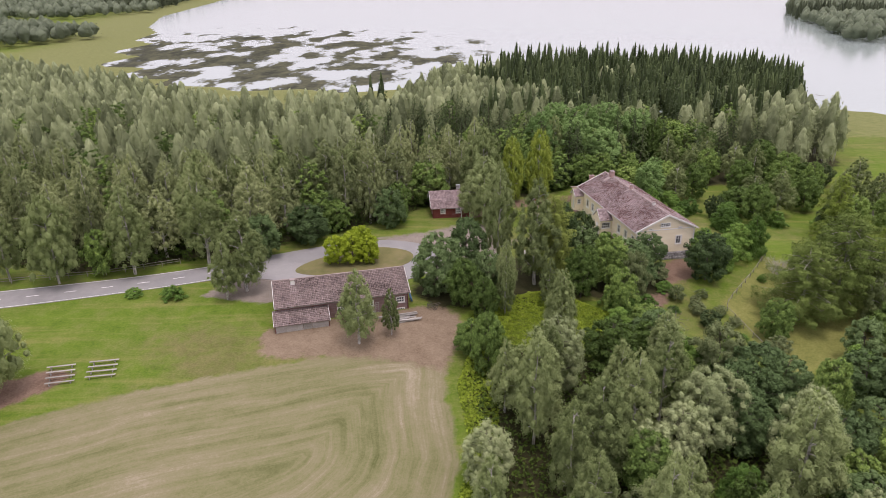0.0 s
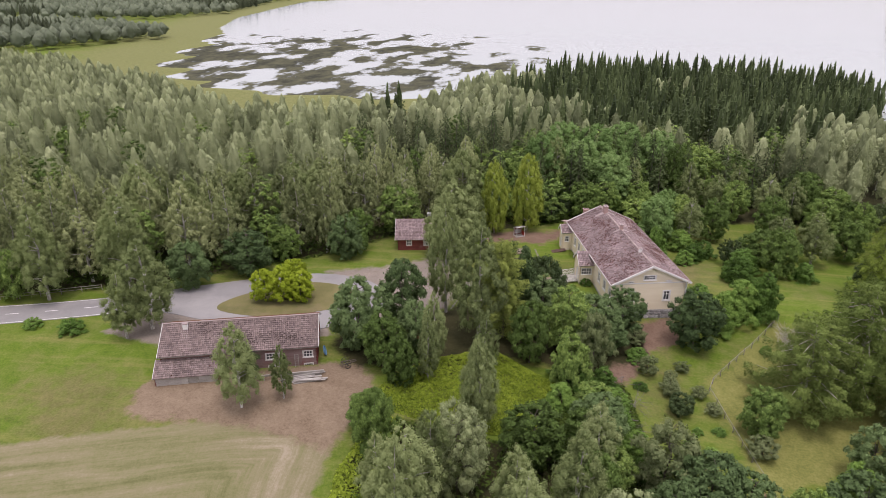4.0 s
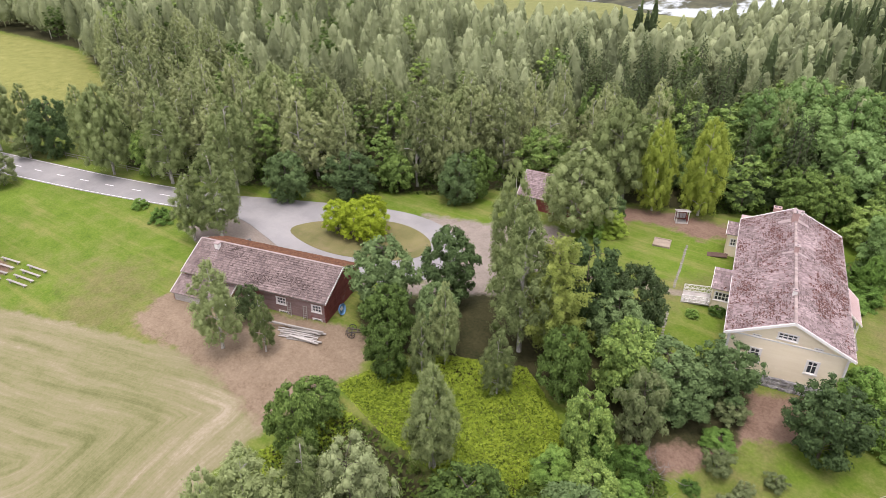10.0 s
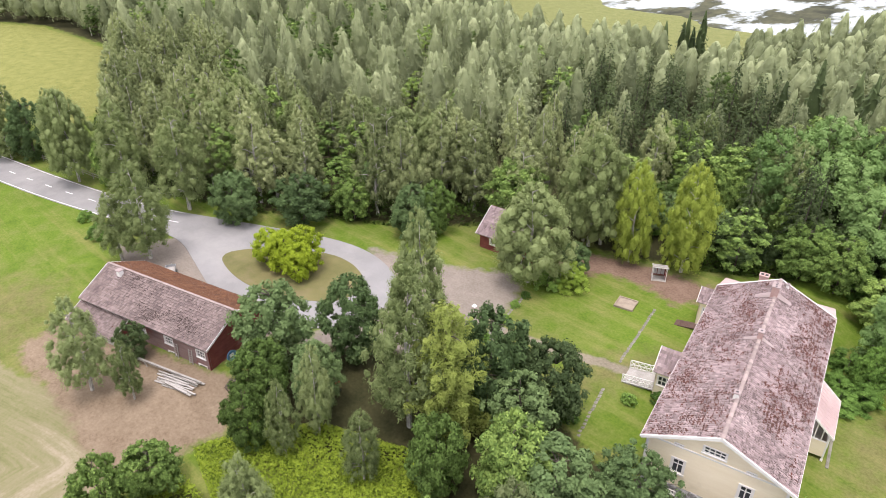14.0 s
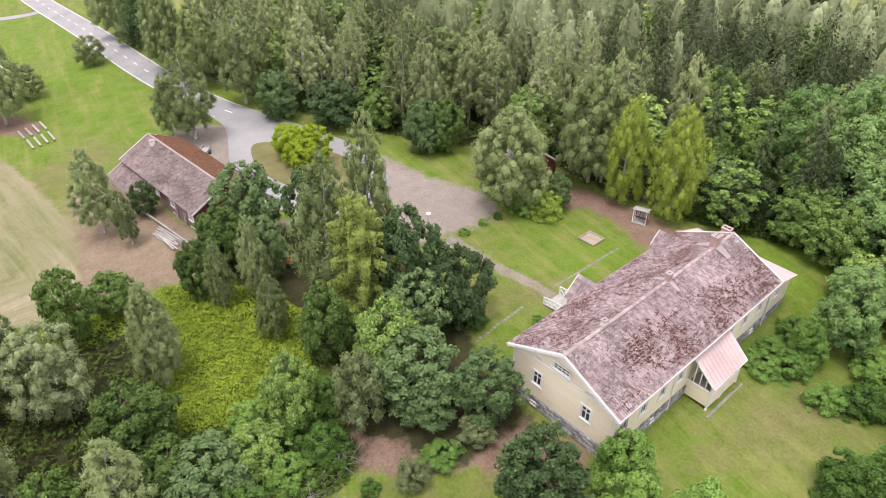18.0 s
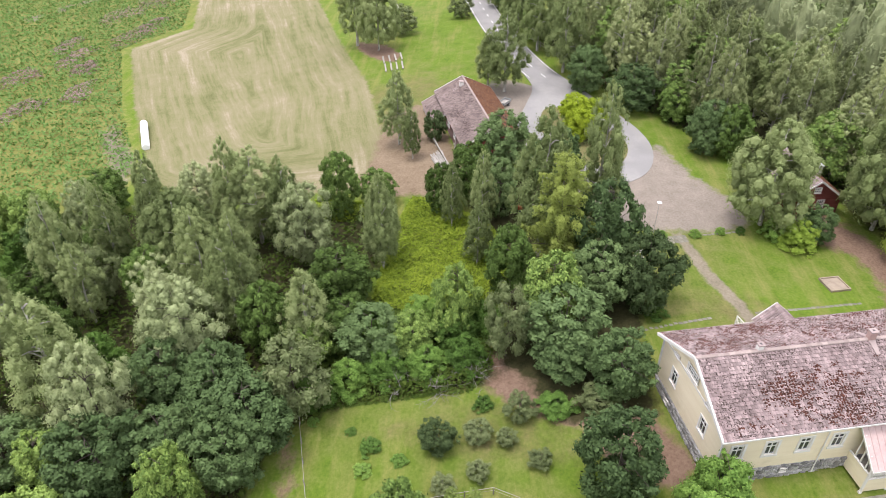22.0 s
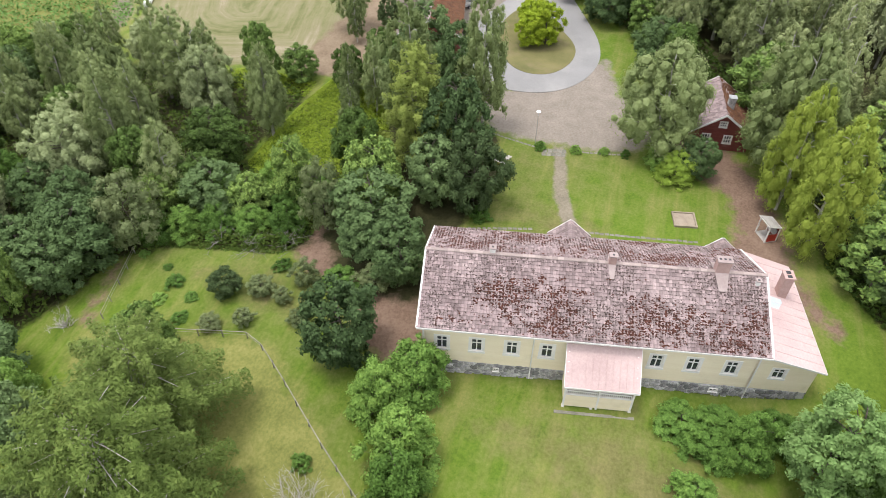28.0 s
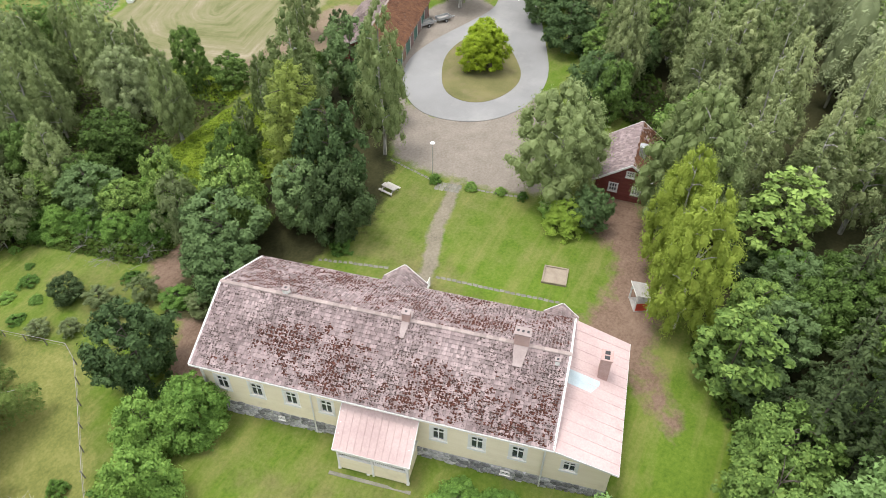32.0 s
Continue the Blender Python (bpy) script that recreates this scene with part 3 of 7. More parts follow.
def land():
    xs = np.concatenate([-np.geomspace(2600, 420, 30), -np.arange(416, 130, -4.0), np.arange(-130, -45, 1.5), np.arange(-44, 70, 1.0), np.arange(71, 96, 1.5), np.geomspace(100, 2600, 60)])
    ys = np.concatenate([-np.geomspace(1500, 5, 28), np.arange(2, 88, 1.25), np.arange(88, 156, 0.8), np.arange(156, 172, 1.5), np.geomspace(175, 3500, 120)])
    X, Y = np.meshgrid(xs, ys)
    x, y = X.ravel(), Y.ravel()
    z = ground(x, y)
    rough = np.array([noise.noise((a * 0.06, b * 0.06, 0)) * 0.22 + noise.noise((a * 0.3, b * 0.3, 4)) * 0.05 for a, b in zip(x, y)])
    flat = np.minimum(1, edge_dist([(-46, 111), (-20, 118), (10, 125), (30, 138), (42, 138)], x, y, False) / 25)
    flat = np.minimum(flat, np.clip((edge_dist([(-420, 38), (-330, 58), (-243, 75.6), (-156, 89.4), (-110, 98.2), (-84, 102.3), (-65, 106), (-48, 111)], x, y, False) - 5) / 12, 0, 1))
    z = z + rough * flat
    lake = zone(LAKE, x, y, 9)
    z = z * (1 - lake) + (LAKE_Z - 2.5) * lake
    hills = smooth(1500, 2600, np.hypot(x, y - 100))
    z = z + hills * 26
    w, h = len(xs), len(ys)
    faces = [(j * w + i, j * w + i + 1, (j + 1) * w + i + 1, (j + 1) * w + i) for j in range(h - 1) for i in range(w - 1)]
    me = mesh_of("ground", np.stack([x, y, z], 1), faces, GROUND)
    for p in me.polygons:
        p.use_smooth = True
    inside_field = inside(FIELD, x, y)
    layers = {
        "field": zone(FIELD, x, y, 1.2), "swath": np.where(inside_field, edge_dist(FIELD, x, y), 0), "dry": zone(DRY, x, y, 2.0), "earth": np.maximum.reduce([0.5 * zone([(39.5, 83.6), (45, 85.4), (52, 87.2), (53, 84.5), (46, 82.2), (41, 81.5)], x, y, 1.2), zone(EARTH, x, y, 2.4), zone([(-70, 72), (-66, 80), (-58, 84), (-53, 83), (-57, 78.5), (-62, 74.5)], x, y, 1.5), zone([(32, 102.6), (37, 102.6), (39.6, 107), (42, 112), (46.4, 114.5), (48.2, 119.5), (46, 121.5), (36, 117), (31, 108)], x, y, 1.5), zone([(4, 103), (2, 108), (9, 112), (16, 111), (13, 104)], x, y, 1.5)]),
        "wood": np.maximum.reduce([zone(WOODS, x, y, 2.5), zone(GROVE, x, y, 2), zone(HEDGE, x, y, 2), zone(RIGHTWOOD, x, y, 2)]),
        "faded": np.maximum.reduce([zone([(51, 100), (55, 108), (60, 116), (66, 122), (72, 118), (66, 106), (58, 98)], x, y, 3), 0.65 * zone([(-48, 88), (-40, 97), (-22, 93), (-15, 86), (-20, 80), (-36, 78)], x, y, 5), 0.55 * zone([(39.5, 96), (37, 104), (39, 114), (42, 119.5), (47, 119), (46, 106), (43.5, 95), (42.5, 88)], x, y, 1.5), 0.8 * zone([(52, 126), (56, 136), (60, 148), (50, 150), (47, 140)], x, y, 5), 0.75 * zone([(24, 122), (30, 128), (33, 137), (29, 139), (22, 131)], x, y, 4)]),
        "meadow": np.maximum(np.maximum.reduce([zone([(-760, 330), (-680, 345), (-589, 335), (-490, 276), (-432, 224), (-520, 205), (-760, 260)], x, y, 6), 0.8 * zone([(51, 84), (50, 90), (48, 106), (57, 117), (63, 124), (75, 120), (72, 95)], x, y, 2), zone([(-330, 85), (-240, 135), (-205, 150), (-160, 153), (-108, 134), (-100, 121), (-120, 106), (-160, 96), (-250, 82)], x, y, 3)]), zone(WASTE, x, y, 4)),
        "gravel": np.maximum(zone(GRAVELYARD, x, y, 2.2), zone([(-42, 104), (-37, 112), (-30, 111.5), (-20, 109), (-8, 109.5), (-6, 107), (-20, 103.2), (-31, 101)], x, y, 1.2)),
        "path": np.maximum(0.8 * zone([(-30, 32.5), (-22, 38), (-15, 43.6), (-4.5, 46.4), (-8, 41), (-14, 38), (-24, 32)], x, y, 2.5), np.clip(1.0 - np.minimum(edge_dist([(-90, -18), (-96, -16), (-105, -13), (-114, -7), (-130, 0)], x, y, False) * 0.6, edge_dist([(11.8, 127), (15.2, 128.1), (19.3, 128.7), (25.6, 130.9), (28.4, 131.3)], x, y, False)) / 1.5, 0, 1)),
        "reed": np.clip(1.2 - edge_dist(LAKE, x, y) / 110, 0, 1) * (y > 225),
    }
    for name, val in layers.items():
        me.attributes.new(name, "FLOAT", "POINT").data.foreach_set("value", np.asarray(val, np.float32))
    tagged(new("ground", me), "mown lawn, cut field and wood floor on gently falling land", "ground", kind="structure")


land()


def flat_sheet(name, poly, z, material, label, category, step=4.0):
    """A sheet with the given outline, laid on the ground."""
    bm = bmesh.new()
    pts = []
    for (ax, ay), (bx, by) in zip(poly, poly[1:] + poly[:1]):
        k = max(1, int(math.hypot(bx - ax, by - ay) / step))
        pts += [(ax + (bx - ax) * i / k, ay + (by - ay) * i / k) for i in range(k)]
    vs = [bm.verts.new((px, py, float(ground(px, py)) + z)) for px, py in pts]
    f = bm.faces.new(vs)
    if f.normal.z < 0:
        f.normal_flip()
    low = bmesh.ops.extrude_face_region(bm, geom=[f])
    for g in low["geom"]:
        if isinstance(g, bmesh.types.BMVert):
            g.co.z -= 0.15
    bmesh.ops.recalc_face_normals(bm, faces=bm.faces)
    bmesh.ops.triangulate(bm, faces=[q for q in bm.faces if len(q.verts) > 4])
    me = bpy.data.meshes.new(name)
    bm.to_mesh(me)
    bm.free()
    me.materials.append(material)
    return tagged(new(name, me), label, category, kind="structure")


def rounded(poly, times=2):
    """Corners cut twice, so that an outline runs in curves."""
    for _ in range(times):
        poly = [q for (ax, ay), (bx, by) in zip(poly, poly[1:] + poly[:1]) for q in ((ax * 0.75 + bx * 0.25, ay * 0.75 + by * 0.25), (ax * 0.25 + bx * 0.75, ay * 0.25 + by * 0.75))]
    return poly


def along(line, step):
    """Even steps along a line: place and direction."""
    out, carry = [], 0.0
    for (ax, ay), (bx, by) in zip(line, line[1:]):
        d = math.hypot(bx - ax, by - ay)
        s = carry
        while s < d:
            out.append((ax + (bx - ax) * s / d, ay + (by - ay) * s / d, (bx - ax) / d, (by - ay) / d))
            s += step
        carry = s - d
    return out


def curved(line, times=3):
    for _ in range(times):
        line = [line[0]] + [q for (ax, ay), (bx, by) in zip(line, line[1:]) for q in ((ax * 0.75 + bx * 0.25, ay * 0.75 + by * 0.25), (ax * 0.25 + bx * 0.75, ay * 0.25 + by * 0.75))] + [line[-1]]
    return line


def strip(name, line, width, z, material, label, category, ragged=0.0):
    rng = random.Random(7)
    pts = along(curved(line), 1.5)
    verts, faces = [], []
    for k, (px, py, dx, dy) in enumerate(pts):
        w = width / 2 + rng.uniform(-ragged, ragged)
        for s in (-1, 1):
            qx, qy = px - s * dy * w, py + s * dx * w
            verts += [(qx, qy, float(ground(qx, qy)) + z), (qx, qy, float(ground(qx, qy)) - 0.2)]
        if k:
            a, b = 4 * (k - 1), 4 * k
            faces += [(a, b, b + 2, a + 2), (a + 1, b + 1, b, a), (a + 2, b + 2, b + 3, a + 3)]
    me = mesh_of(name, verts, faces, material)
    return tagged(new(name, me), label, category, kind="structure")


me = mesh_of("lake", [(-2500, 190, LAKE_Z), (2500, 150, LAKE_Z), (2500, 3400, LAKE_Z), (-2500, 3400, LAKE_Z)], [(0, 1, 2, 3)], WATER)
tagged(new("water", me), "pale still lake with patches of floating plants", "lake", kind="structure")

ROAD = [(-420, 38), (-330, 58), (-243, 75.6), (-156, 89.4), (-110, 98.2), (-84, 102.3), (-65, 106), (-48, 111), (-38, 115.5)]
strip("road", ROAD, 6.4, 0.06, ASPHALT, "grey asphalt country road with a dashed centre line", "road")
strip("side_road", [(-141, 90), (-141, 84), (-146, 75), (-156, 66), (-175, 55)], 3.4, 0.05, ASPHALT, "narrow grey lane that leaves the road", "road")
RING = rounded([(-50, 107.3), (-41, 110.4), (-36, 111.2), (-29.5, 109.6), (-20, 107.2), (-12.7, 107.0), (-6, 110), (-1.8, 114), (-0.3, 118), (-1.6, 123.5), (-5.8, 127.2), (-12.5, 128.8), (-19.2, 127.8), (-27, 124.4), (-36, 120.2), (-46, 115.2), (-50, 113.2)], 2)
flat_sheet("turning_ring", RING, 0.07, ASPHALT, "pale worn asphalt turning ring", "road")
flat_sheet("island", rounded([(-28.5, 113), (-26.4, 117.5), (-21.5, 121.5), (-16.5, 124.6), (-11.5, 124.8), (-7, 122.8), (-5.8, 119.4), (-7.5, 116), (-12, 113.4), (-17.4, 111.4), (-23, 111.4)], 2), 0.11, ISLAND, "dry grass island inside the turning ring", "grass")


def dashes():
    line = along(curved(ROAD), 0.5)
    verts, faces = [], []
    road_marks = thing("road_marking", Matrix(), "white dashed centre line on the asphalt", "road marking", kind="structure")
    for k in range(60, len(line) - 12, 12):
        run = line[k:k + 5]
        verts, faces = [], []
        for i, (px, py, dx, dy) in enumerate(run):
            for s in (-0.09, 0.09):
                qx, qy = px - dy * s, py + dx * s
                verts.append((qx, qy, float(ground(qx, qy)) + 0.075))
            if i:
                a = 2 * i - 2
                faces.append((a, a + 2, a + 3, a + 1))
        attach("dash", mesh_of("dash", verts, faces, PAINT), road_marks)
    verts, faces = [], []
    for s in (-2.95, 2.95):
        for i, (px, py, dx, dy) in enumerate(line[:-10]):
            for w in (-0.06, 0.06):
                qx, qy = px - dy * (s + w), py + dx * (s + w)
                verts.append((qx, qy, float(ground(qx, qy)) + 0.075))
            if i:
                a = len(verts) - 4
                faces.append((a, a + 2, a + 3, a + 1))
    attach("edge_line", mesh_of("edge_line", verts, faces, PAINT), road_marks)


dashes()


# ---- buildings ----
def wall_holes(length, z0, z1, thick, holes):
    """A wall along x from 0 to length, outer face at y = 0, body towards +y, with real openings (x0, x1, za, zb)."""
    xs = sorted({0.0, length, *[h[0] for h in holes], *[h[1] for h in holes]})
    zs = sorted({z0, z1, *[h[2] for h in holes], *[h[3] for h in holes]})
    bm = bmesh.new()
    key = {}

    def vert(x, y, z):
        k = (round(x, 4), round(y, 4), round(z, 4))
        if k not in key:
            key[k] = bm.verts.new(k)
        return key[k]
    solid = {(i, j): not any(h[0] - 1e-6 <= (xs[i] + xs[i + 1]) / 2 <= h[1] + 1e-6 and h[2] <= (zs[j] + zs[j + 1]) / 2 <= h[3] for h in holes) for i in range(len(xs) - 1) for j in range(len(zs) - 1)}
    for (i, j), full in solid.items():
        if not full:
            continue
        a, b, c, d = xs[i], xs[i + 1], zs[j], zs[j + 1]
        bm.faces.new((vert(a, 0, c), vert(b, 0, c), vert(b, 0, d), vert(a, 0, d)))
        bm.faces.new((vert(a, thick, d), vert(b, thick, d), vert(b, thick, c), vert(a, thick, c)))
        for (di, dj), q in (((-1, 0), ((a, c), (a, d))), ((1, 0), ((b, d), (b, c))), ((0, -1), ((b, c), (a, c))), ((0, 1), ((a, d), (b, d)))):
            if not solid.get((i + di, j + dj), False):
                (x0, za), (x1, zb) = q
                bm.faces.new((vert(x0, 0, za), vert(x0, thick, za), vert(x1, thick, zb), vert(x1, 0, zb)))
    bmesh.ops.recalc_face_normals(bm, faces=bm.faces)
    return bm


def window(parent, m, w, h, columns=2, transom=0.62, rows=1, casing=0.17, name="window"):
    """A casing, a sash with its bars and the panes, in an opening w wide and h high whose foot's middle is at m; y looks into the wall."""
    win = attach(name, mesh_of("casing", [], [], WHITE), parent, m=m)
    bm = boxes(((-w / 2 - casing, -0.05, -casing), (-w / 2 + 0.01, 0.02, h + casing)), ((w / 2 - 0.01, -0.05, -casing), (w / 2 + casing, 0.02, h + casing)),
               ((-w / 2, -0.05, h - 0.01), (w / 2, 0.02, h + casing)), ((-w / 2 - casing - 0.04, -0.09, -casing), (w / 2 + casing + 0.04, 0.02, 0.01)))
    bm.to_mesh(win.data)
    bm.free()
    t = 0.1
    bars = [((-w / 2, 0.05, 0), (-w / 2 + t, 0.11, h)), ((w / 2 - t, 0.05, 0), (w / 2, 0.11, h)), ((-w / 2, 0.051, 0), (w / 2, 0.109, t)), ((-w / 2, 0.051, h - t), (w / 2, 0.109, h))]
    zs = [h * transom] if transom else [h * k / rows for k in range(1, rows)]
    for z in zs:
        bars.append(((-w / 2, 0.045, z - t / 2), (w / 2, 0.108, z + t / 2)))
    for k in range(1, columns):
        x = -w / 2 + w * k / columns
        bars.append(((x - t / 2, 0.052, 0), (x + t / 2, 0.107, h)))
    part("sash", boxes(*bars), WHITE, win)
    levels = [0] + zs + [h]
    for a, b in zip(levels, levels[1:]):
        for k in range(columns):
            x0, x1 = -w / 2 + w * k / columns, -w / 2 + w * (k + 1) / columns
            pane = part("pane", boxes(((x0 + 0.02, 0.075, a + 0.02), (x1 - 0.02, 0.083, b - 0.02))), GLASS, win)
            pane.visible_shadow = False
    if w > 0.85 and h > 1.0:
        for sx in (-1, 1):
            bm = bmesh.new()
            folds = [(sx * (w / 2 - f * w * 0.36), 0.2 + 0.03 * (k % 2)) for k, f in enumerate((0, 0.25, 0.5, 0.75, 1.0))]
            low, high = [bm.verts.new((x, y, 0.02)) for x, y in folds], [bm.verts.new((x, y, h - 0.03)) for x, y in folds]
            for k in range(4):
                bm.faces.new((low[k], low[k + 1], high[k + 1], high[k]))
            part("curtain", bm, CLOTH, win)
    return win


def tiled(parent, corner, run, slope, length, depth, gauge=0.33, wide=0.27, seed=1, name="roof_tiles", label="weathered pinkish grey roof tiles", material=None):
    """Courses of curved roof tiles on a slope: corner at the eave, run along the eave, slope up to the ridge."""
    rng = random.Random(seed)
    run, slope, corner = Vector(run).normalized(), Vector(slope).normalized(), Vector(corner)
    up = run.cross(slope)
    if up.z < 0:
        up = -up
    verts, faces = [], []
    rows, cols = int(depth / gauge), int(length / wide)
    g, w = depth / rows, length / cols
    for j in range(rows):
        for i in range(cols):
            lift = rng.uniform(0, 0.018)
            yaw = rng.uniform(-0.012, 0.012)
            o = corner + run * (i * w) + slope * (j * g + rng.uniform(-0.012, 0.012))
            k = len(verts)
            prof = ((0.0, 0.015), (0.3, 0.075), (0.62, 0.03), (1.02, 0.015))
            for f, hgt in prof:
                p = o + run * (f * w)
                verts += [p + up * (hgt - 0.05), p + up * (hgt + 0.055 + lift + yaw * f), p + slope * (g * 1.06) + up * (hgt - 0.005)]
            for q in range(3):
                a = k + 3 * q
                faces += [(a + 1, a + 4, a + 5, a + 2), (a, a + 3, a + 4, a + 1)]
    me = mesh_of(name, verts, faces, material or TILE)
    return tagged(attach(name, me, parent, label), kind="stuff")


def mossy(parent, corner, run, slope, length, depth, amount, where, material, seed=3, size=(0.05, 0.17), thick=0.06):
    """Low cushions of moss that have grown over a slope in drifts."""
    rng = random.Random(seed)
    run, slope, corner = Vector(run).normalized(), Vector(slope).normalized(), Vector(corner)
    up = run.cross(slope)
    if up.z < 0:
        up = -up
    verts, faces = [], []
    for _ in range(amount):
        s, t = rng.uniform(0.2, length - 0.2), rng.uniform(0.1, depth - 0.15)
        drift = 0.55 * noise.noise((s * 0.22 + seed, t * 0.3, seed)) + 0.5 * noise.noise((s * 1.6, t * 1.8, seed + 5))
        if rng.random() > 0.06 + 1.3 * (drift - where(s / length, t / depth)):
            continue
        r = rng.uniform(*size)
        o = corner + run * s + slope * t + up * 0.11
        k = len(verts)
        turn = rng.uniform(0, 6.28)
        verts.append(o + up * (thick * rng.uniform(0.6, 1.3)) + run * rng.uniform(-0.3, 0.3) * r)
        for q in range(5):
            a = turn + q * math.tau / 5
            rr = r * rng.uniform(0.6, 1.15)
            verts.append(o + run * (rr * math.cos(a)) + slope * (0.7 * rr * math.sin(a)) - up * 0.02)
        faces += [(k, k + 1 + q, k + 1 + (q + 1) % 5) for q in range(5)]
    return tagged(attach("roof_moss", mesh_of("roof_moss", verts, faces, material), parent, "cushions of brown moss on the tiles"), kind="stuff")


def stones(parent, m, length, z0, z1, base, seed=5):
    """A rubble face of squared stones, each its own piece, on a mortar backing; base(x) is the ground's height there."""
    rng = random.Random(seed)
    shapes = []
    for k in range(11):
        n = rng.choice((5, 6, 6, 7))
        rim = [((q + rng.uniform(-0.24, 0.24)) * math.tau / n, rng.uniform(0.47, 0.62)) for q in range(n)]
        verts, faces = [], []
        for y, f in ((0.5, 1.0), (-0.25, 1.0), (-0.5, 0.8)):
            verts += [(f * r * math.cos(t) * 1.02, y + rng.uniform(-0.05, 0.05), f * r * math.sin(t) * 0.98) for t, r in rim]
        for ring in (0, n):
            faces += [(ring + q, ring + (q + 1) % n, ring + n + (q + 1) % n, ring + n + q) for q in range(n)]
        faces.append(tuple(range(2 * n, 3 * n)))
        shapes.append(mesh_of("stone", verts, faces, STONE))
    z = z1
    while z > z0:
        h = rng.uniform(0.4, 0.62)
        x = rng.uniform(-0.3, 0.0)
        while x < length:
            w = rng.uniform(0.4, 1.0)
            a, b = max(0, x), min(length, x + w)
            if b - a > 0.2 and z > base((a + b) / 2):
                attach("stone", rng.choice(shapes), parent, m=m @ pose((a + b) / 2, 0.02, z - h / 2 + rng.uniform(-0.12, 0.12), 0, rng.uniform(-14, 14), 0) @ Matrix.Diagonal(((b - a) * rng.uniform(0.9, 1.04), rng.uniform(0.14, 0.26), h * rng.uniform(0.85, 1.1), 1)))
            x += w
        z -= h


HOUSE_M = Matrix(((-0.199, -0.980, 0, 48.62), (0.980, -0.199, 0, 121.4), (0, 0, 1, 0), (0, 0, 0, 1)))
HL, HW, EAVE, RIDGE, FOOT = 29.2, 12.9, 5.0, 8.05, 0.2   # over the eaves; the walls stand 0.55 m inside
IN = 0.55
SEEN_WINDOWS = (2.13, 5.16, 8.2, 11.22, 20.45, 23.5, 26.65)


def face(x, y, z, turn):
    return pose(x, y, z, 0, 0, turn)


def manor():
    h = thing("manor_house", HOUSE_M, "long pale yellow wooden house with mossy tiled roof on stone plinth", "house")
    wl, ww, top = HL - 2 * IN, HW - 2 * IN, EAVE - 0.25 + 0.24
    # walls: garden side, yard side, two gables
    sides = {"garden": (face(IN, IN, 0, 0), wl, [u - IN for u in SEEN_WINDOWS]),
             "yard": (face(HL - IN, HW - IN, 0, 180), wl, [HL - IN - u for u in (2.2, 5.2, 8.2, 18.6, 21.4, 24.2)])}
    for key, (m, length, centres) in sides.items():
        holes = [(c - 0.5, c + 0.5, 1.85, 3.45) for c in centres]
        if key == "yard":
            holes += [(HL - IN - 13.6 - 0.6, HL - IN - 13.6 + 0.6, FOOT + 0.1, 2.5)]
        part("wall", wall_holes(length, FOOT, top, 0.25, holes), PLASTER, h, m=m)
        for c in centres:
            window(h, m @ pose(c, 0, 1.85), 1.0, 1.6, 2, 0.66, 1, 0.21)
    gables = {"south_west": (face(IN, HW - IN, 0, -90), [(ww - (3.6 - IN), 1.85, 1.0, 1.6), (ww - (9.4 - IN), 1.85, 1.0, 1.6)]), "north_east": (face(HL - IN, IN, 0, 90), [])}
    for key, (m, wins) in gables.items():
        part("wall", wall_holes(ww, FOOT, top, 0.25, [(c - w / 2, c + w / 2, z, z + hh) for c, z, w, hh in wins]), PLASTER, h, m=m)
        for c, z, w, hh in wins:
            window(h, m @ pose(c, 0, z), w, hh, 2, 0.66)
        bm = bmesh.new()
        rise = (RIDGE - EAVE) / (HW / 2) * (ww / 2)
        tri = [bm.verts.new((x, y, z)) for y in (0.02, 0.24) for x, z in ((0, top), (ww, top), (ww / 2, top + rise - 0.1))]
        for q in ((0, 1, 2), (5, 4, 3), (0, 3, 4, 1), (1, 4, 5, 2), (2, 5, 3, 0)):
            bm.faces.new([tri[k] for k in q])
        part("gable", bm, PLASTER, h, m=m)
        part("band", boxes(((-0.02, -0.05, top - 0.1), (ww + 0.02, 0.03, top + 0.06))), WHITE, h, m=m)
        if key == "south_west":
            window(h, m @ pose(ww / 2 - 0.25, -0.125, 5.55), 1.9, 0.75, 4, 0, 2, 0.1, "attic_window")
            for dx in (-3.2, 2.9):
                window(h, m @ pose(ww / 2 + dx, -0.125, 5.1), 0.8, 0.26, 2, 0, 1, 0.05, "attic_vent")
            window(h, m @ pose(ww - (9.4 - IN), -0.2, -0.75), 0.6, 0.4, 2, 0, 1, 0.05, "cellar_window")
        for x in (0.0, ww):
            part("corner_board", boxes(((x - 0.1, -0.04, FOOT), (x + 0.1, 0.05, top))), WHITE, h, m=m)
    for u, w in ((25.9, 0.7), (7.0, 0.5)):
        window(h, face(u, IN - 0.2, -0.55, 0), w, 0.42, 2, 0, 1, 0.04, "cellar_window")
    # plinth backing and floor
    part("plinth", boxes(((IN + 0.02, IN + 0.02, -3.2), (HL - IN - 0.02, HW - IN - 0.02, FOOT + 0.005))), MORTAR, h, "mortar and rubble plinth")
    part("ceiling_deck", boxes(((IN + 0.26, IN + 0.26, 3.9), (HL - IN - 0.26, HW - IN - 0.26, 4.0))), DARKIN, h)
    part("floor_deck", boxes(((IN + 0.26, IN + 0.26, FOOT + 0.01), (HL - IN - 0.26, HW - IN - 0.26, FOOT + 0.1))), GREYWOOD, h)
    # roof
    half, rise = HW / 2, RIDGE - EAVE
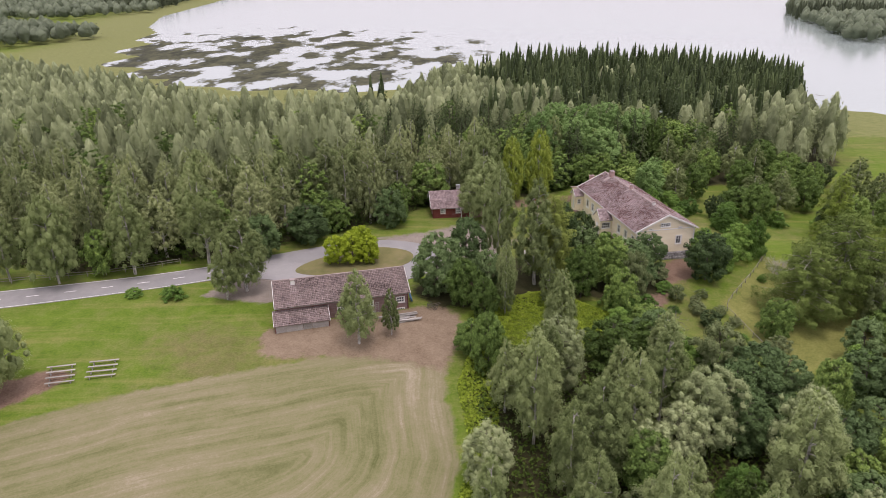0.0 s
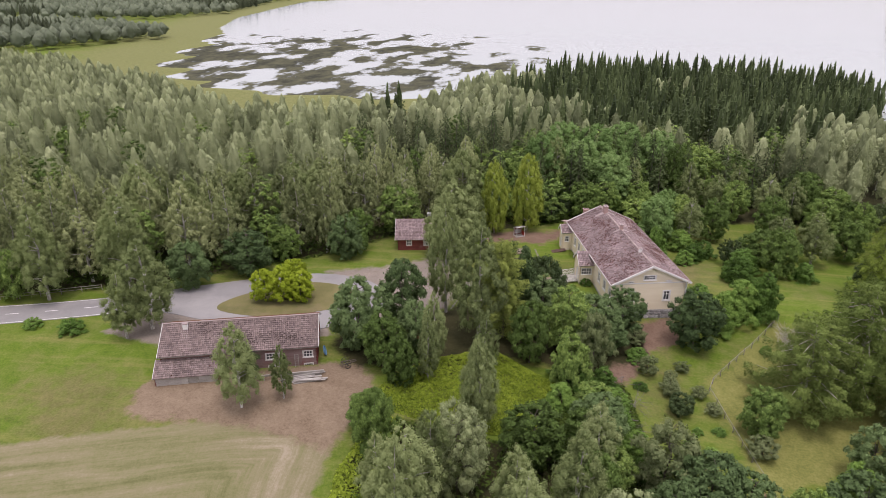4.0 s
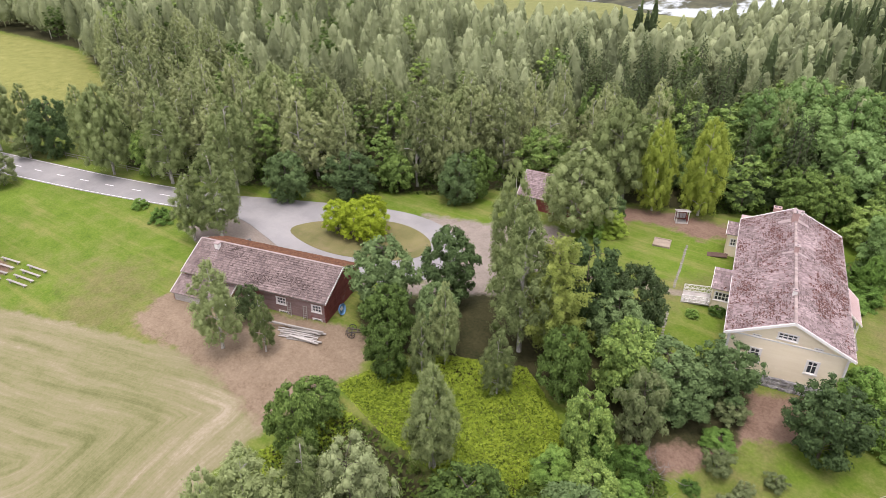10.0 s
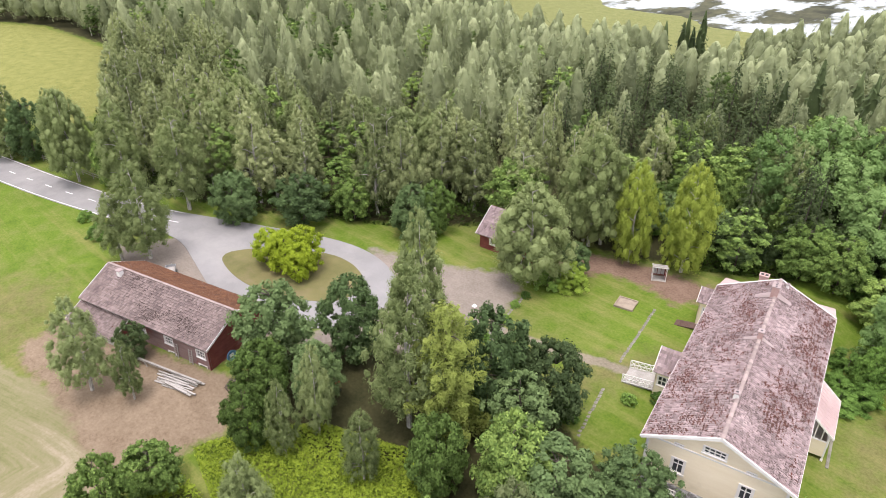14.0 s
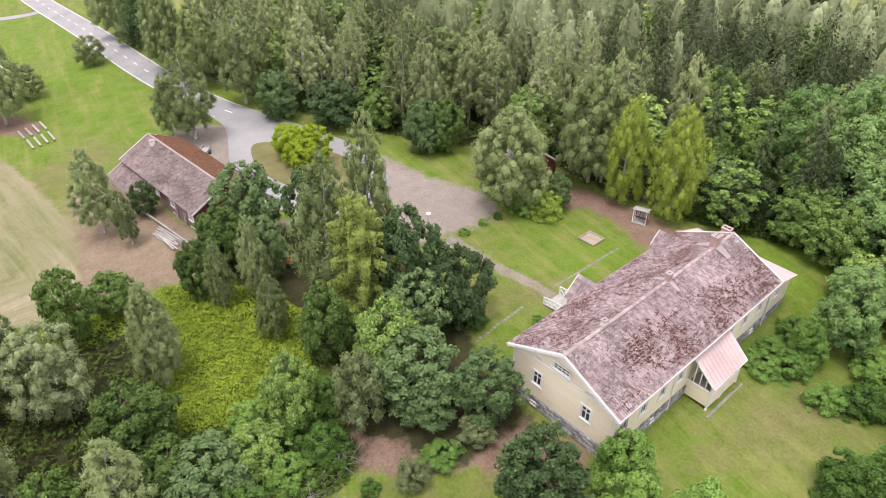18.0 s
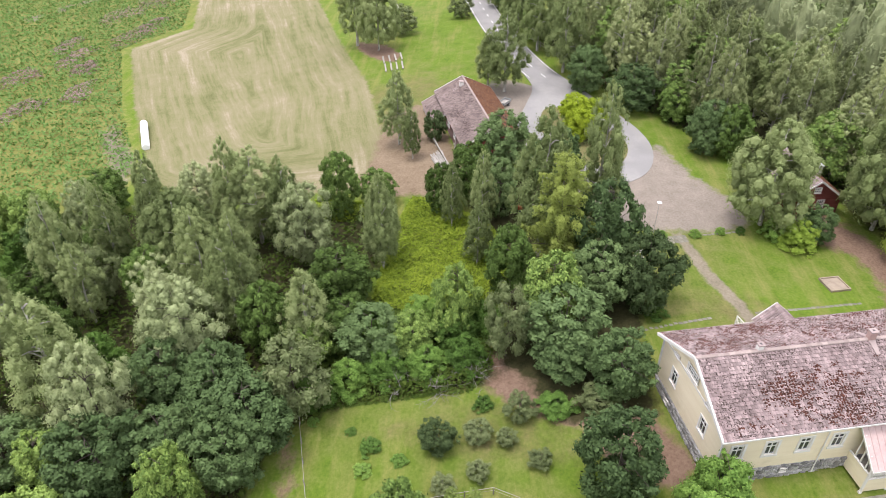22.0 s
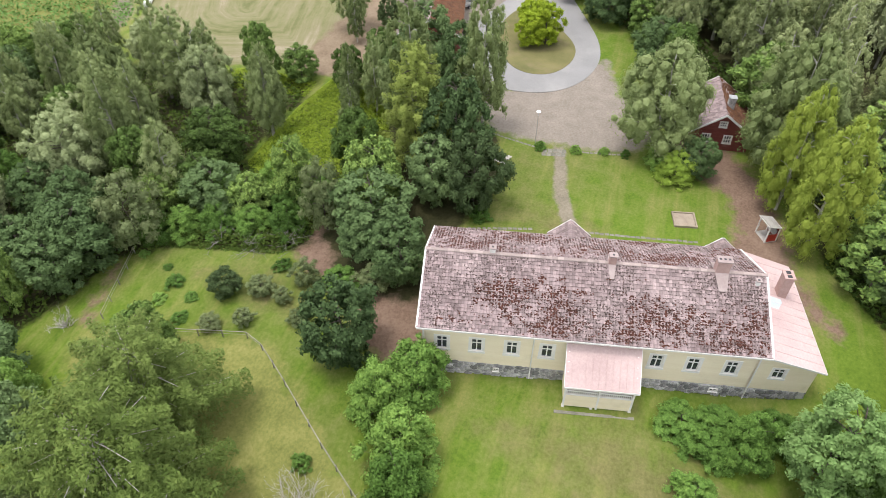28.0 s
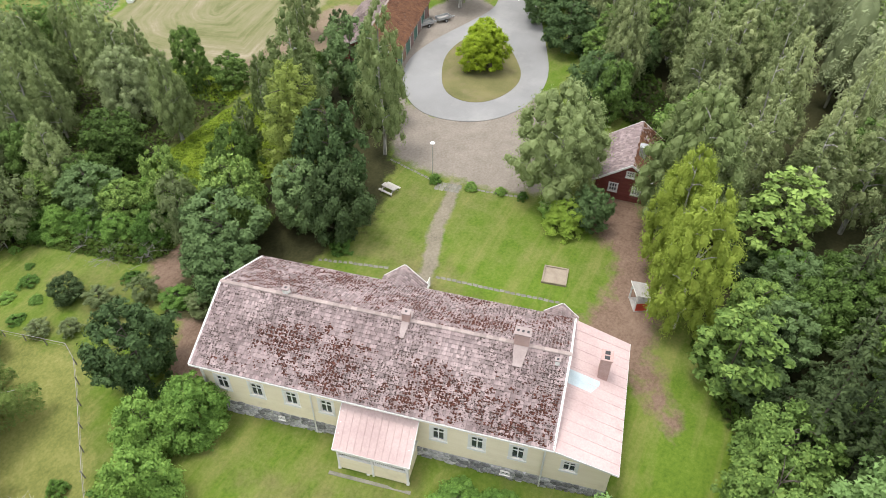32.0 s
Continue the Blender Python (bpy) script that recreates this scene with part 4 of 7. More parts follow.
    for sgn, y0 in ((1, 0.0), (-1, HW)):
        bm = bmesh.new()
        slab(bm, [(0, y0, EAVE), (HL, y0, EAVE), (HL, half, RIDGE), (0, half, RIDGE)], 0.16)
        part("roof_deck", bm, GREYWOOD, h)
        run, slope, d = (1, 0, 0), (0, sgn * half, rise), math.hypot(half, rise)
        tiled(h, (0.05, y0 - sgn * 0.05, EAVE + 0.03), run, slope, HL - 0.1, d - 0.05, seed=1 + y0)
        if sgn > 0:
            mossy(h, (0, y0, EAVE + 0.03), run, slope, HL, d, 36000, lambda s, t: -0.06 + 1.2 * max(0, abs(t - 0.4 + 0.12 * s) - 0.24) + 1.3 * max(0, 0.26 - s) + 0.4 * max(0, s - 0.92), MOSS, 3, (0.05, 0.145))
        else:
            mossy(h, (0, y0, EAVE + 0.03), run, slope, HL, d, 26000, lambda s, t: -0.02 + 0.6 * max(0, t - 0.75), MOSS, 8, (0.05, 0.14))
        mossy(h, (0, y0, EAVE + 0.03), run, slope, HL, d, 30000, lambda s, t: -0.16, LICHEN, 13, (0.03, 0.085), 0.03)
        part("gutter", beams(0.14, ((0, y0 - sgn * 0.07, EAVE - 0.06), (HL, y0 - sgn * 0.07, EAVE - 0.06))), WHITE, h, "white eaves gutter")
        for x in (-0.03, HL + 0.03):
            part("bargeboard", beams(0.06, ((x, y0 - sgn * 0.05, EAVE - 0.02), (x, half, RIDGE - 0.02)), h=0.3), WHITE, h)
            part("verge_board", beams(0.08, ((x + (0.1 if x < 1 else -0.1), y0, EAVE + 0.125), (x + (0.1 if x < 1 else -0.1), half, RIDGE + 0.125)), h=0.04), WHITE, h)
    n = 58
    ridge_tile = bmesh.new()
    for k in range(7):
        a = math.pi * k / 6
        for x in (0, 0.53):
            ridge_tile.verts.new((x, 0.19 * math.cos(a), 0.13 * math.sin(a) + (0.0 if x else 0.02)))
    ridge_tile.verts.ensure_lookup_table()
    for k in range(6):
        ridge_tile.faces.new([ridge_tile.verts[q] for q in (2 * k, 2 * k + 1, 2 * k + 3, 2 * k + 2)])
    me = bpy.data.meshes.new("ridge_tile")
    ridge_tile.to_mesh(me)
    ridge_tile.free()
    me.materials.append(TILE_PALE)
    for k in range(n):
        attach("ridge_tile", me, h, m=pose(k * HL / n, half, RIDGE + 0.06))
    # chimneys with their flashing
    for u, y, w, d, z in ((5.9, 6.6, 0.5, 0.45, 8.7), (16.2, 6.45, 0.62, 0.5, 9.0), (25.4, 6.6, 1.15, 0.75, 9.35), (28.3, 5.6, 0.36, 0.3, 8.2)):
        c = part("chimney", boxes(((u - w / 2, y - d / 2, RIDGE - 0.8), (u + w / 2, y + d / 2, z)), bevel=0.02), PINKWALL if w > 0.5 else WHITE, h)
        part("cap", boxes(((u - w / 2 - 0.06, y - d / 2 - 0.06, z), (u + w / 2 + 0.06, y + d / 2 + 0.06, z + 0.09))), FLASH, c)
        for k in range(max(1, round(w / 0.45))):
            fx = u - w / 2 + w * (k + 0.5) / max(1, round(w / 0.45))
            part("flue", boxes(((fx - 0.09, y - 0.1, z + 0.08), (fx + 0.09, y + 0.1, z + 0.105))), BLACK, c)
        if w > 0.5:
            for sgn in (1, -1):
                bm = bmesh.new()
                yl, tilt = y - sgn * (d / 2), rise / half
                def zz(yy):
                    return EAVE + (yy if yy < half else HW - yy) * tilt + 0.23
                ya, yb = yl, yl - sgn * (1.5 if w > 0.7 else 1.2)
                slab(bm, [(u - w * 0.3, yb, zz(yb)), (u + w * 0.3, yb, zz(yb)), (u + w * 0.5, ya, zz(ya)), (u - w * 0.5, ya, zz(ya))], 0.03)
                part("flashing", bm, FLASH, c)
    # downpipes
    for u, y in ((0.5, IN - 0.1), (10.0, IN - 0.1), (HL - 0.6, IN - 0.1), (0.5, HW - IN + 0.1)):
        bm = bmesh.new()
        tube(bm, (u, y, -1.4 if y < 2 else -0.1), (u, y, 4.6), 0.06, 0.06)
        yo = -0.07 if y < 2 else HW + 0.07
        tube(bm, (u, y, 4.55), (u, yo, 4.92), 0.06, 0.06)
        part("downpipe", bm, WHITE, h)
    return h


TILE_PALE = surface("pale_ridge_tile", (0.27, 0.215, 0.20), (0.38, 0.315, 0.295), 0.8, 9.0, 0.85, vary=0.2)
house = manor()


def annex():
    """The lean-to at the house's far gable, under a pink sheet roof that falls away from the gable."""
    a = thing("house_annex", HOUSE_M, "lean-to annex of the house with a faded pink sheet roof", "annex")
    x0, x1, top0, top1 = HL + 0.06, HL + 4.85, EAVE - 0.02, 3.45
    wx = x1 - 0.5
    holes = [(30.55 - HL - 0.5, 30.55 - HL + 0.5, 1.85, 3.05)]
    part("wall", wall_holes(wx - HL + IN - 0.02, FOOT, 3.4, 0.22, [(q[0] + IN, q[1] + IN, q[2], q[3]) for q in holes]), PLASTER, a, m=face(HL - IN + 0.02, IN + 0.004, 0, 0))
    window(a, face(30.55, IN + 0.004, 1.85, 0), 1.0, 1.2, 2, 0.66)
    part("wall", wall_holes(HW - 2 * IN, FOOT, 3.3, 0.22, []), PLASTER, a, m=face(wx, IN, 0, 90))
    part("wall", wall_holes(wx - HL + IN - 0.02, FOOT, 3.4, 0.22, []), PLASTER, a, m=face(wx, HW - IN - 0.004, 0, 180))
    part("plinth", boxes(((HL - IN, IN + 0.02, -3.4), (wx - 0.02, HW - IN - 0.02, FOOT + 0.005))), MORTAR, a)
    for y in (IN + 0.004, HW - IN - 0.224):
        bm = bmesh.new()
        fall = (top1 - top0) / (x1 - x0)
        side = [(HL - IN + 0.03, 3.4), (wx, 3.4), (wx, top0 + fall * (wx - x0) - 0.06), (HL - IN + 0.03, top0 - 0.1)]
        q = [bm.verts.new((x, yy, z)) for yy in (y, y + 0.22) for x, z in side]
        for f in ((0, 1, 2, 3), (7, 6, 5, 4), (0, 4, 5, 1), (1, 5, 6, 2), (2, 6, 7, 3), (3, 7, 4, 0)):
            bm.faces.new([q[k] for k in f])
        part("wall", bm, PLASTER, a)
    bm = bmesh.new()
    slab(bm, [(x0, -0.05, top0), (x1, 0.15, top1), (x1, HW - 0.15, top1 + 0.1), (x0, HW + 0.05, top0)], 0.06)
    part("sheet_roof", bm, PINK, a)
    for k in range(1, 13):
        y = k * HW / 13
        part("seam", beams(0.03, ((x0, y, top0 + 0.02), (x1, y, top1 + 0.02 + 0.1 * y / HW)), h=0.03), PINK, a)
    part("fascia", beams(0.05, ((x1, 0.15, top1 - 0.09), (x1, HW - 0.15, top1 + 0.01)), h=0.16), WHITE, a)
    part("fascia", beams(0.05, ((x0, -0.06, top0 - 0.09), (x1, 0.14, top1 - 0.09)), h=0.16), WHITE, a)
    bm = bmesh.new()
    slab(bm, [(x0 + 0.1, 6.2, top0 + 0.015), (x0 + 2.6, 6.2, top0 - 0.79), (x0 + 2.6, 7.6, top0 - 0.77), (x0 + 0.1, 7.6, top0 + 0.02)], 0.02)
    part("flashing", bm, BLUE_SHEET, a, "pale blue sheet below the chimney")
    c = part("chimney", boxes(((31.6, 7.9, 3.4), (32.4, 8.9, 6.5)), bevel=0.02), PINKWALL, a)
    part("cap", boxes(((31.53, 7.83, 6.5), (32.47, 8.97, 6.6))), PINKWALL, c)
    for y in (8.15, 8.65):
        part("flue", boxes(((31.8, y - 0.17, 6.59), (32.2, y + 0.17, 6.63))), BLACK, c)
    return a


annex()


def veranda():
    """The garden porch: pink sheet roof on posts, boarded parapet, open sides."""
    p = thing("garden_porch", HOUSE_M, "garden porch with a pink sheet roof and pale yellow boarded sides", "porch")
    x0, x1, y0, y1, zb, zt = 12.75, 19.0, -2.35, IN, 1.75, 4.3
    bm = bmesh.new()
    slab(bm, [(x0, y0, zb), (x1, y0, zb), (x1, y1, zt), (x0, y1, zt)], 0.06)
    part("sheet_roof", bm, PINK, p)
    for k in range(1, 11):
        x = x0 + (x1 - x0) * k / 11
        part("seam", beams(0.03, ((x, y0, zb + 0.02), (x, y1, zt + 0.02)), h=0.035), PINK, p)
    part("fascia", beams(0.05, ((x0, y0, zb - 0.1), (x1, y0, zb - 0.1)), h=0.2), WHITE, p)
    for x in (x0, x1):
        part("bargeboard", beams(0.05, ((x, y0, zb - 0.08), (x, y1, zt - 0.08)), h=0.18), WHITE, p)
    xs, ys = (x0 + 0.25, x1 - 0.3), y0 + 0.35
    for x in (xs[0], (xs[0] + xs[1]) / 2, xs[1]):
        part("post", boxes(((x - 0.08, ys - 0.08, -1.9), (x + 0.08, ys + 0.08, zb + 0.05))), WHITE, p)
    part("parapet", boxes(((xs[0], ys - 0.03, -1.3), (xs[1], ys + 0.03, 0.35))), PLASTER, p)
    part("cap_rail", boxes(((xs[0], ys - 0.09, 0.35), (xs[1], ys + 0.09, 0.42))), WHITE, p)
    part("rail", boxes(((xs[0], ys - 0.04, 0.8), (xs[1], ys + 0.04, 0.9))), WHITE, p)
    for x in xs:
        part("parapet", boxes(((x - 0.03, ys, -1.0), (x + 0.03, y1, 0.9))), PLASTER, p)
        part("cap_rail", boxes(((x - 0.09, ys, 0.9), (x + 0.09, y1, 0.97))), WHITE, p)
        for k in range(1, 4):
            y = ys + (y1 - ys) * k / 4
            part("post", boxes(((x - 0.05, y - 0.05, 0.95), (x + 0.05, y + 0.05, zb + (zt - zb) * (y - y0) / (y1 - y0)))), WHITE, p)
    part("deck", boxes(((xs[0], ys, -0.2), (xs[1], y1, -0.1))), GREYWOOD, p)
    for x in (xs[0], xs[0] + 2.4, xs[1]):
        part("foot_post", boxes(((x - 0.12, ys - 0.1, -2.6), (x + 0.12, ys + 0.14, -1.28))), WHITE, p)
    n = 34
    for k in range(1, n):
        x = xs[0] + (xs[1] - xs[0]) * k / n
        part("baluster", boxes(((x - 0.035, ys - 0.02, 0.42), (x + 0.035, ys + 0.02, 0.8))), WHITE, p)
    low = float(ground(*(HOUSE_M @ Vector((x0 + 3, ys - 0.6, 0))).xy))
    part("stone_edge", boxes(((x0 - 0.5, ys - 0.75, low - 0.4), (x1 + 0.1, ys - 0.45, low + 0.06)), bevel=0.03), PAVER, p, "pale stone edge below the porch")
    return p


veranda()


def entrance(u, front, width, ridge, eave, label, stairs):
    """A boarded entrance porch on the yard side with its own tiled gable roof."""
    e = thing("entrance_porch", HOUSE_M, label, "porch")
    y0, y1 = HW - IN, front
    x0, x1 = u - width / 2, u + width / 2
    holes = [(0.35, width - 0.35, 1.9, 3.3)] if stairs else [(width / 2 - 0.3, width / 2 + 0.3, 1.9, 2.9)]
    for m, w, hs in ((face(x1, y1, 0, 180), width, [(width / 2 - 0.5, width / 2 + 0.5, 0.4, 2.5)]), (face(x0, y1, 0, -90), y1 - y0, [(0.3, y1 - y0 - 0.4, 1.7, 2.9)] if stairs else [(0.5, y1 - y0 - 0.6, 1.8, 2.9)]), (face(x1, y0, 0, 90), y1 - y0, [(0.4, y1 - y0 - 0.3, 1.7, 2.9)] if stairs else [])):
        part("wall", wall_holes(w, -0.4, eave, 0.12, hs), PLASTER, e, m=m)
        for a, b, c, d in hs:
            if c < 1:
                part("door", boxes(((a + 0.02, 0.04, c), (b - 0.02, 0.09, d))), WHITE, e, m=m)
            else:
                window(e, m @ pose((a + b) / 2, 0, c), b - a, d - c, max(2, round((b - a) / 0.45)), 0, 2, 0.08)
    mid = (x0 + x1) / 2
    yr = HW - IN - 1.6
    over = 0.3
    rise = (ridge - eave) / (width / 2)
    for s in (-1, 1):
        xe = mid + s * (width / 2 + over)
        ze = ridge - rise * (width / 2 + over)
        bm = bmesh.new()
        slab(bm, [(xe, yr, ze), (xe, y1 + over, ze), (mid, y1 + over, ridge), (mid, yr, ridge)], 0.1)
        part("roof_deck", bm, GREYWOOD, e)
        d = math.hypot(xe - mid, ridge - ze)
        tiled(e, (xe, yr, ze + 0.02), (0, 1, 0), (mid - xe, 0, ridge - ze), y1 + over - yr, d, seed=int(u) + s)
        mossy(e, (xe, yr, ze + 0.02), (0, 1, 0), (mid - xe, 0, ridge - ze), y1 + over - yr, d, 700, lambda a, b: 0.1 + 0.4 * a, MOSS, int(u))
        part("bargeboard", beams(0.06, ((xe, y1 + over, ze - 0.02), (mid, y1 + over, ridge - 0.02)), h=0.24), WHITE, e)
    bm = bmesh.new()
    tri = [bm.verts.new(c) for c in ((x0, y1 - 0.02, eave), (x1, y1 - 0.02, eave), (mid, y1 - 0.02, ridge - 0.1), (x0, y1 - 0.1, eave), (x1, y1 - 0.1, eave), (mid, y1 - 0.1, ridge - 0.1))]
    for q in ((2, 1, 0), (3, 4, 5), (0, 1, 4, 3), (1, 2, 5, 4), (2, 0, 3, 5)):
        bm.faces.new([tri[k] for k in q])
    part("gable", bm, PLASTER, e)
    return e


entrance(13.3, HW + 1.9, 3.6, 5.35, 3.7, "pale yellow glazed entrance porch with a tiled gable roof", True)
entrance(27.9, HW + 1.3, 2.4, 5.0, 3.9, "small pale yellow side porch with a tiled gable roof", False)


def stairs(u, front, width, steps, label, rails, wood):
    s = thing("outdoor_stairs", HOUSE_M @ pose(u, front, 0), label, "stairs")
    for k in range(steps):
        z = 0.4 - 0.4 * k / steps * 1.0
        part("step", boxes(((-width / 2, 0.02 + k * 0.34, z - 0.13), (width / 2, 0.02 + k * 0.34 + 0.38, z)), bevel=0.01), wood, s)
    run = steps * 0.34 + 0.05
    if rails:
        for x in (-width / 2, width / 2):
            bars = [((x, 0.05, 0.35), (x, 0.05, 1.5)), ((x, run, 0.0), (x, run, 1.1)), ((x, 0.05, 1.5), (x, run, 1.1)), ((x, 0.05, 0.95), (x, run, 0.55)), ((x, 0.05, 0.5), (x, run, 0.1))]
            n = 5
            for k in range(n):
                a, b = 0.05 + (run - 0.05) * k / n, 0.05 + (run - 0.05) * (k + 1) / n
                fa, fb = 1 - k / n, 1 - (k + 1) / n
                bars += [((x, a, 0.1 + 0.4 * fa), (x, b, 1.1 + 0.4 * fb)), ((x, a, 1.1 + 0.4 * fa), (x, b, 0.1 + 0.4 * fb))]
            part("railing", beams(0.075, *bars), WHITE, s, "white crossed railing")
    return s


stairs(13.3, HW + 1.92, 2.8, 10, "wide grey wooden stairs with white crossed railings", True, GREYWOOD)
stairs(26.2, HW + 0.7, 1.3, 8, "short dark brown wooden stairs to the side porch", False, BROWNWOOD)


# ---- barn ----
BARN_M = Matrix(((0.967, -0.255, 0, -27.9), (0.255, 0.967, 0, 98.05), (0, 0, 1, 0), (0, 0, 0, 1)))   # x along the ridge from its west end, y towards the road


def barn():
    b = thing("barn", BARN_M, "long low barn of greyed red boards with a mossy tiled roof", "barn")
    L, half, ridge, eave, foot = 21.6, 5.0, 5.4, 2.95, -1.6
    in_ = 0.35
    wl = L - 2 * in_
    south = [(20.0, 1.2, 1.25, 0.95), (14.9, 1.2, 1.25, 0.95), (10.4, 1.2, 1.25, 0.8)]
    low = [(20.0, -0.35, 1.2, 0.5), (15.1, -0.35, 1.2, 0.5)]
    m = face(in_, -half + 0.45, 0, 0)
    holes = [(c - w / 2 - in_, c + w / 2 - in_, z, z + h) for c, z, w, h in south + low]
    part("wall", wall_holes(wl, foot, eave + 0.1, 0.18, holes), BARNWALL, b, m=m)
    for c, z, w, h in south:
        window(b, m @ pose(c - in_, 0, z), w, h, 3, 0, 2, 0.11)
    for c, z, w, h in low:
        window(b, m @ pose(c - in_, 0, z), w, h, 4, 0, 1, 0.09)
    mn = face(L - in_, half - 0.45, 0, 180)
    doors = [(2.2, 0.05, 2.6, 2.5), (7.0, 0.05, 2.6, 2.5), (12.0, 0.05, 2.4, 2.4), (17.0, 0.05, 2.4, 2.4)]
    part("wall", wall_holes(wl, foot, eave + 0.1, 0.18, [(c - w / 2, c + w / 2, z, z + h) for c, z, w, h in doors]), BARNWALL, b, m=mn)
    for c, z, w, h in doors:
        part("door", boxes(((c - w / 2 + 0.02, 0.03, z), (c + w / 2 - 0.02, 0.1, z + h - 0.02))), GREEN, b, "green boarded double door", m=mn)
        part("door_frame", boxes(((c - w / 2 - 0.12, -0.04, z), (c - w / 2, 0.02, z + h + 0.1)), ((c + w / 2, -0.04, z), (c + w / 2 + 0.12, 0.02, z + h + 0.1))), WHITE, b, m=mn)
    w2 = 2 * half - 0.9
    for mm, mat in ((face(L - in_, -half + 0.45, 0, 90), FALU), (face(in_, half - 0.45, 0, -90), FALU)):
        part("wall", wall_holes(w2, foot, eave + 0.1, 0.18, []), mat, b, m=mm)
        bm = bmesh.new()
        tri = [bm.verts.new(c) for c in ((0, 0, eave + 0.1), (w2, 0, eave + 0.1), (w2 / 2, 0, ridge - 0.15), (0, 0.15, eave + 0.1), (w2, 0.15, eave + 0.1), (w2 / 2, 0.15, ridge - 0.15))]
        for q in ((0, 1, 2), (5, 4, 3), (0, 3, 4, 1), (1, 4, 5, 2), (2, 5, 3, 0)):
            bm.faces.new([tri[k] for k in q])
        part("gable", bm, mat, b, m=mm)
        for k in range(1, 14):
            x = w2 * k / 14
            part("batten", boxes(((x - 0.03, -0.03, foot), (x + 0.03, 0.005, eave + (ridge - eave) * (1 - abs(x / w2 * 2 - 1)) - 0.1))), mat, b, m=mm)
        for x in (0.0, w2):
            part("corner_board", boxes(((x - 0.09, -0.035, foot), (x + 0.09, 0.04, eave))), mat, b, m=mm)
    for sgn, y0 in ((1, -half), (-1, half)):
        bm = bmesh.new()
        slab(bm, [(0, y0, eave), (L, y0, eave), (L, 0, ridge), (0, 0, ridge)], 0.14)
        part("roof_deck", bm, GREYWOOD, b)
        d = math.hypot(half, ridge - eave)
        tiled(b, (0.05, y0, eave + 0.03), (1, 0, 0), (0, sgn * half, ridge - eave), L - 0.1, d, seed=11 + sgn, material=BARN_TILE)
        if sgn > 0:
            mossy(b, (0, y0, eave + 0.03), (1, 0, 0), (0, half, ridge - eave), L, d, 12000, lambda s, t: 0.1 + 0.5 * max(0, 0.35 - t) + 0.5 * max(0, 0.3 - s), LICHEN, 21, (0.04, 0.11))
        else:
            mossy(b, (0, y0, eave + 0.03), (1, 0, 0), (0, -half, ridge - eave), L, d, 9000, lambda s, t: -0.6, MOSS_RUST, 22, (0.2, 0.45))
        for x in (-0.02, L + 0.02):
            part("bargeboard", beams(0.05, ((x, y0, eave), (x, 0, ridge)), h=0.26), WHITE, b)
    tube_bm = boxes(((2.9, -1.15, ridge - 0.9), (3.55, -0.55, ridge + 0.35)), bevel=0.02)
    c = part("chimney", tube_bm, WHITE, b, "white box cover over the old chimney")
    part("cap", boxes(((2.82, -1.22, ridge + 0.35), (3.63, -0.48, ridge + 0.43))), FLASH, c)
    bm = bmesh.new()
    slab(bm, [(2.7, -2.6, 4.22), (3.7, -2.6, 4.22), (3.7, -1.1, 4.95), (2.7, -1.1, 4.95)], 0.03)
    part("flashing", bm, FLASH, c)
    part("ridge_cap", beams(0.3, ((0, 0, ridge + 0.1), (L, 0, ridge + 0.1)), h=0.1), TILE_PALE, b)
    # ladders leaning on the south wall
    # lean-to at the west end
    lx0, lx1, ly, lz, lt = -0.35, 8.3, -7.2, 1.0, 2.35
    bm = bmesh.new()
    slab(bm, [(lx0, ly, lz), (lx1, ly, lz), (lx1, -half + 0.5, lt), (lx0, -half + 0.5, lt)], 0.12)
    part("lean_to_roof", bm, GREYWOOD, b)
    d = math.hypot(ly + half - 0.5, lt - lz)
    tiled(b, (lx0, ly, lz + 0.02), (1, 0, 0), (0, -half + 0.5 - ly, lt - lz), lx1 - lx0, d, seed=31, material=BARN_TILE)
    mossy(b, (lx0, ly, lz + 0.02), (1, 0, 0), (0, -half + 0.5 - ly, lt - lz), lx1 - lx0, d, 900, lambda s, t: 0.35, MOSS, 32)
    for x in (lx0, lx1):
        part("bargeboard", beams(0.05, ((x, ly, lz), (x, -half + 0.5, lt)), h=0.22), WHITE, b)
    part("lean_to_wall", wall_holes(lx1 - lx0 - 0.5, -0.55, lz, 0.15, [(4.2, 5.6, -0.5, 0.75)]), GREYWOOD, b, m=face(lx0 + 0.25, ly + 0.3, 0, 0))
    part("lean_to_base", wall_holes(lx1 - lx0 - 0.5, -2.2, -0.55, 0.17, []), FALU, b, m=face(lx0 + 0.25, ly + 0.29, 0, 0))
    part("lean_to_door", boxes(((4.25, 0.04, -0.5), (5.55, 0.09, 0.74))), PALEWOOD, b, m=face(lx0 + 0.25, ly + 0.3, 0, 0))
    for x, a in ((lx0 + 0.25, -90), (lx1 - 0.25, 90)):
        bm = bmesh.new()
        y1 = -half + 0.6
        q = [bm.verts.new((x + dx, yy, zz)) for dx in (-0.07, 0.07) for yy, zz in ((ly + 0.3, -2.2), (y1, -2.2), (y1, lt - 0.1), (ly + 0.3, lz - 0.05))]
        for k in ((0, 1, 2, 3), (7, 6, 5, 4), (0, 4, 5, 1), (1, 5, 6, 2), (2, 6, 7, 3), (3, 7, 4, 0)):
            bm.faces.new([q[j] for j in k])
        part("lean_to_side", bm, FALU, b)
    return b


barn()


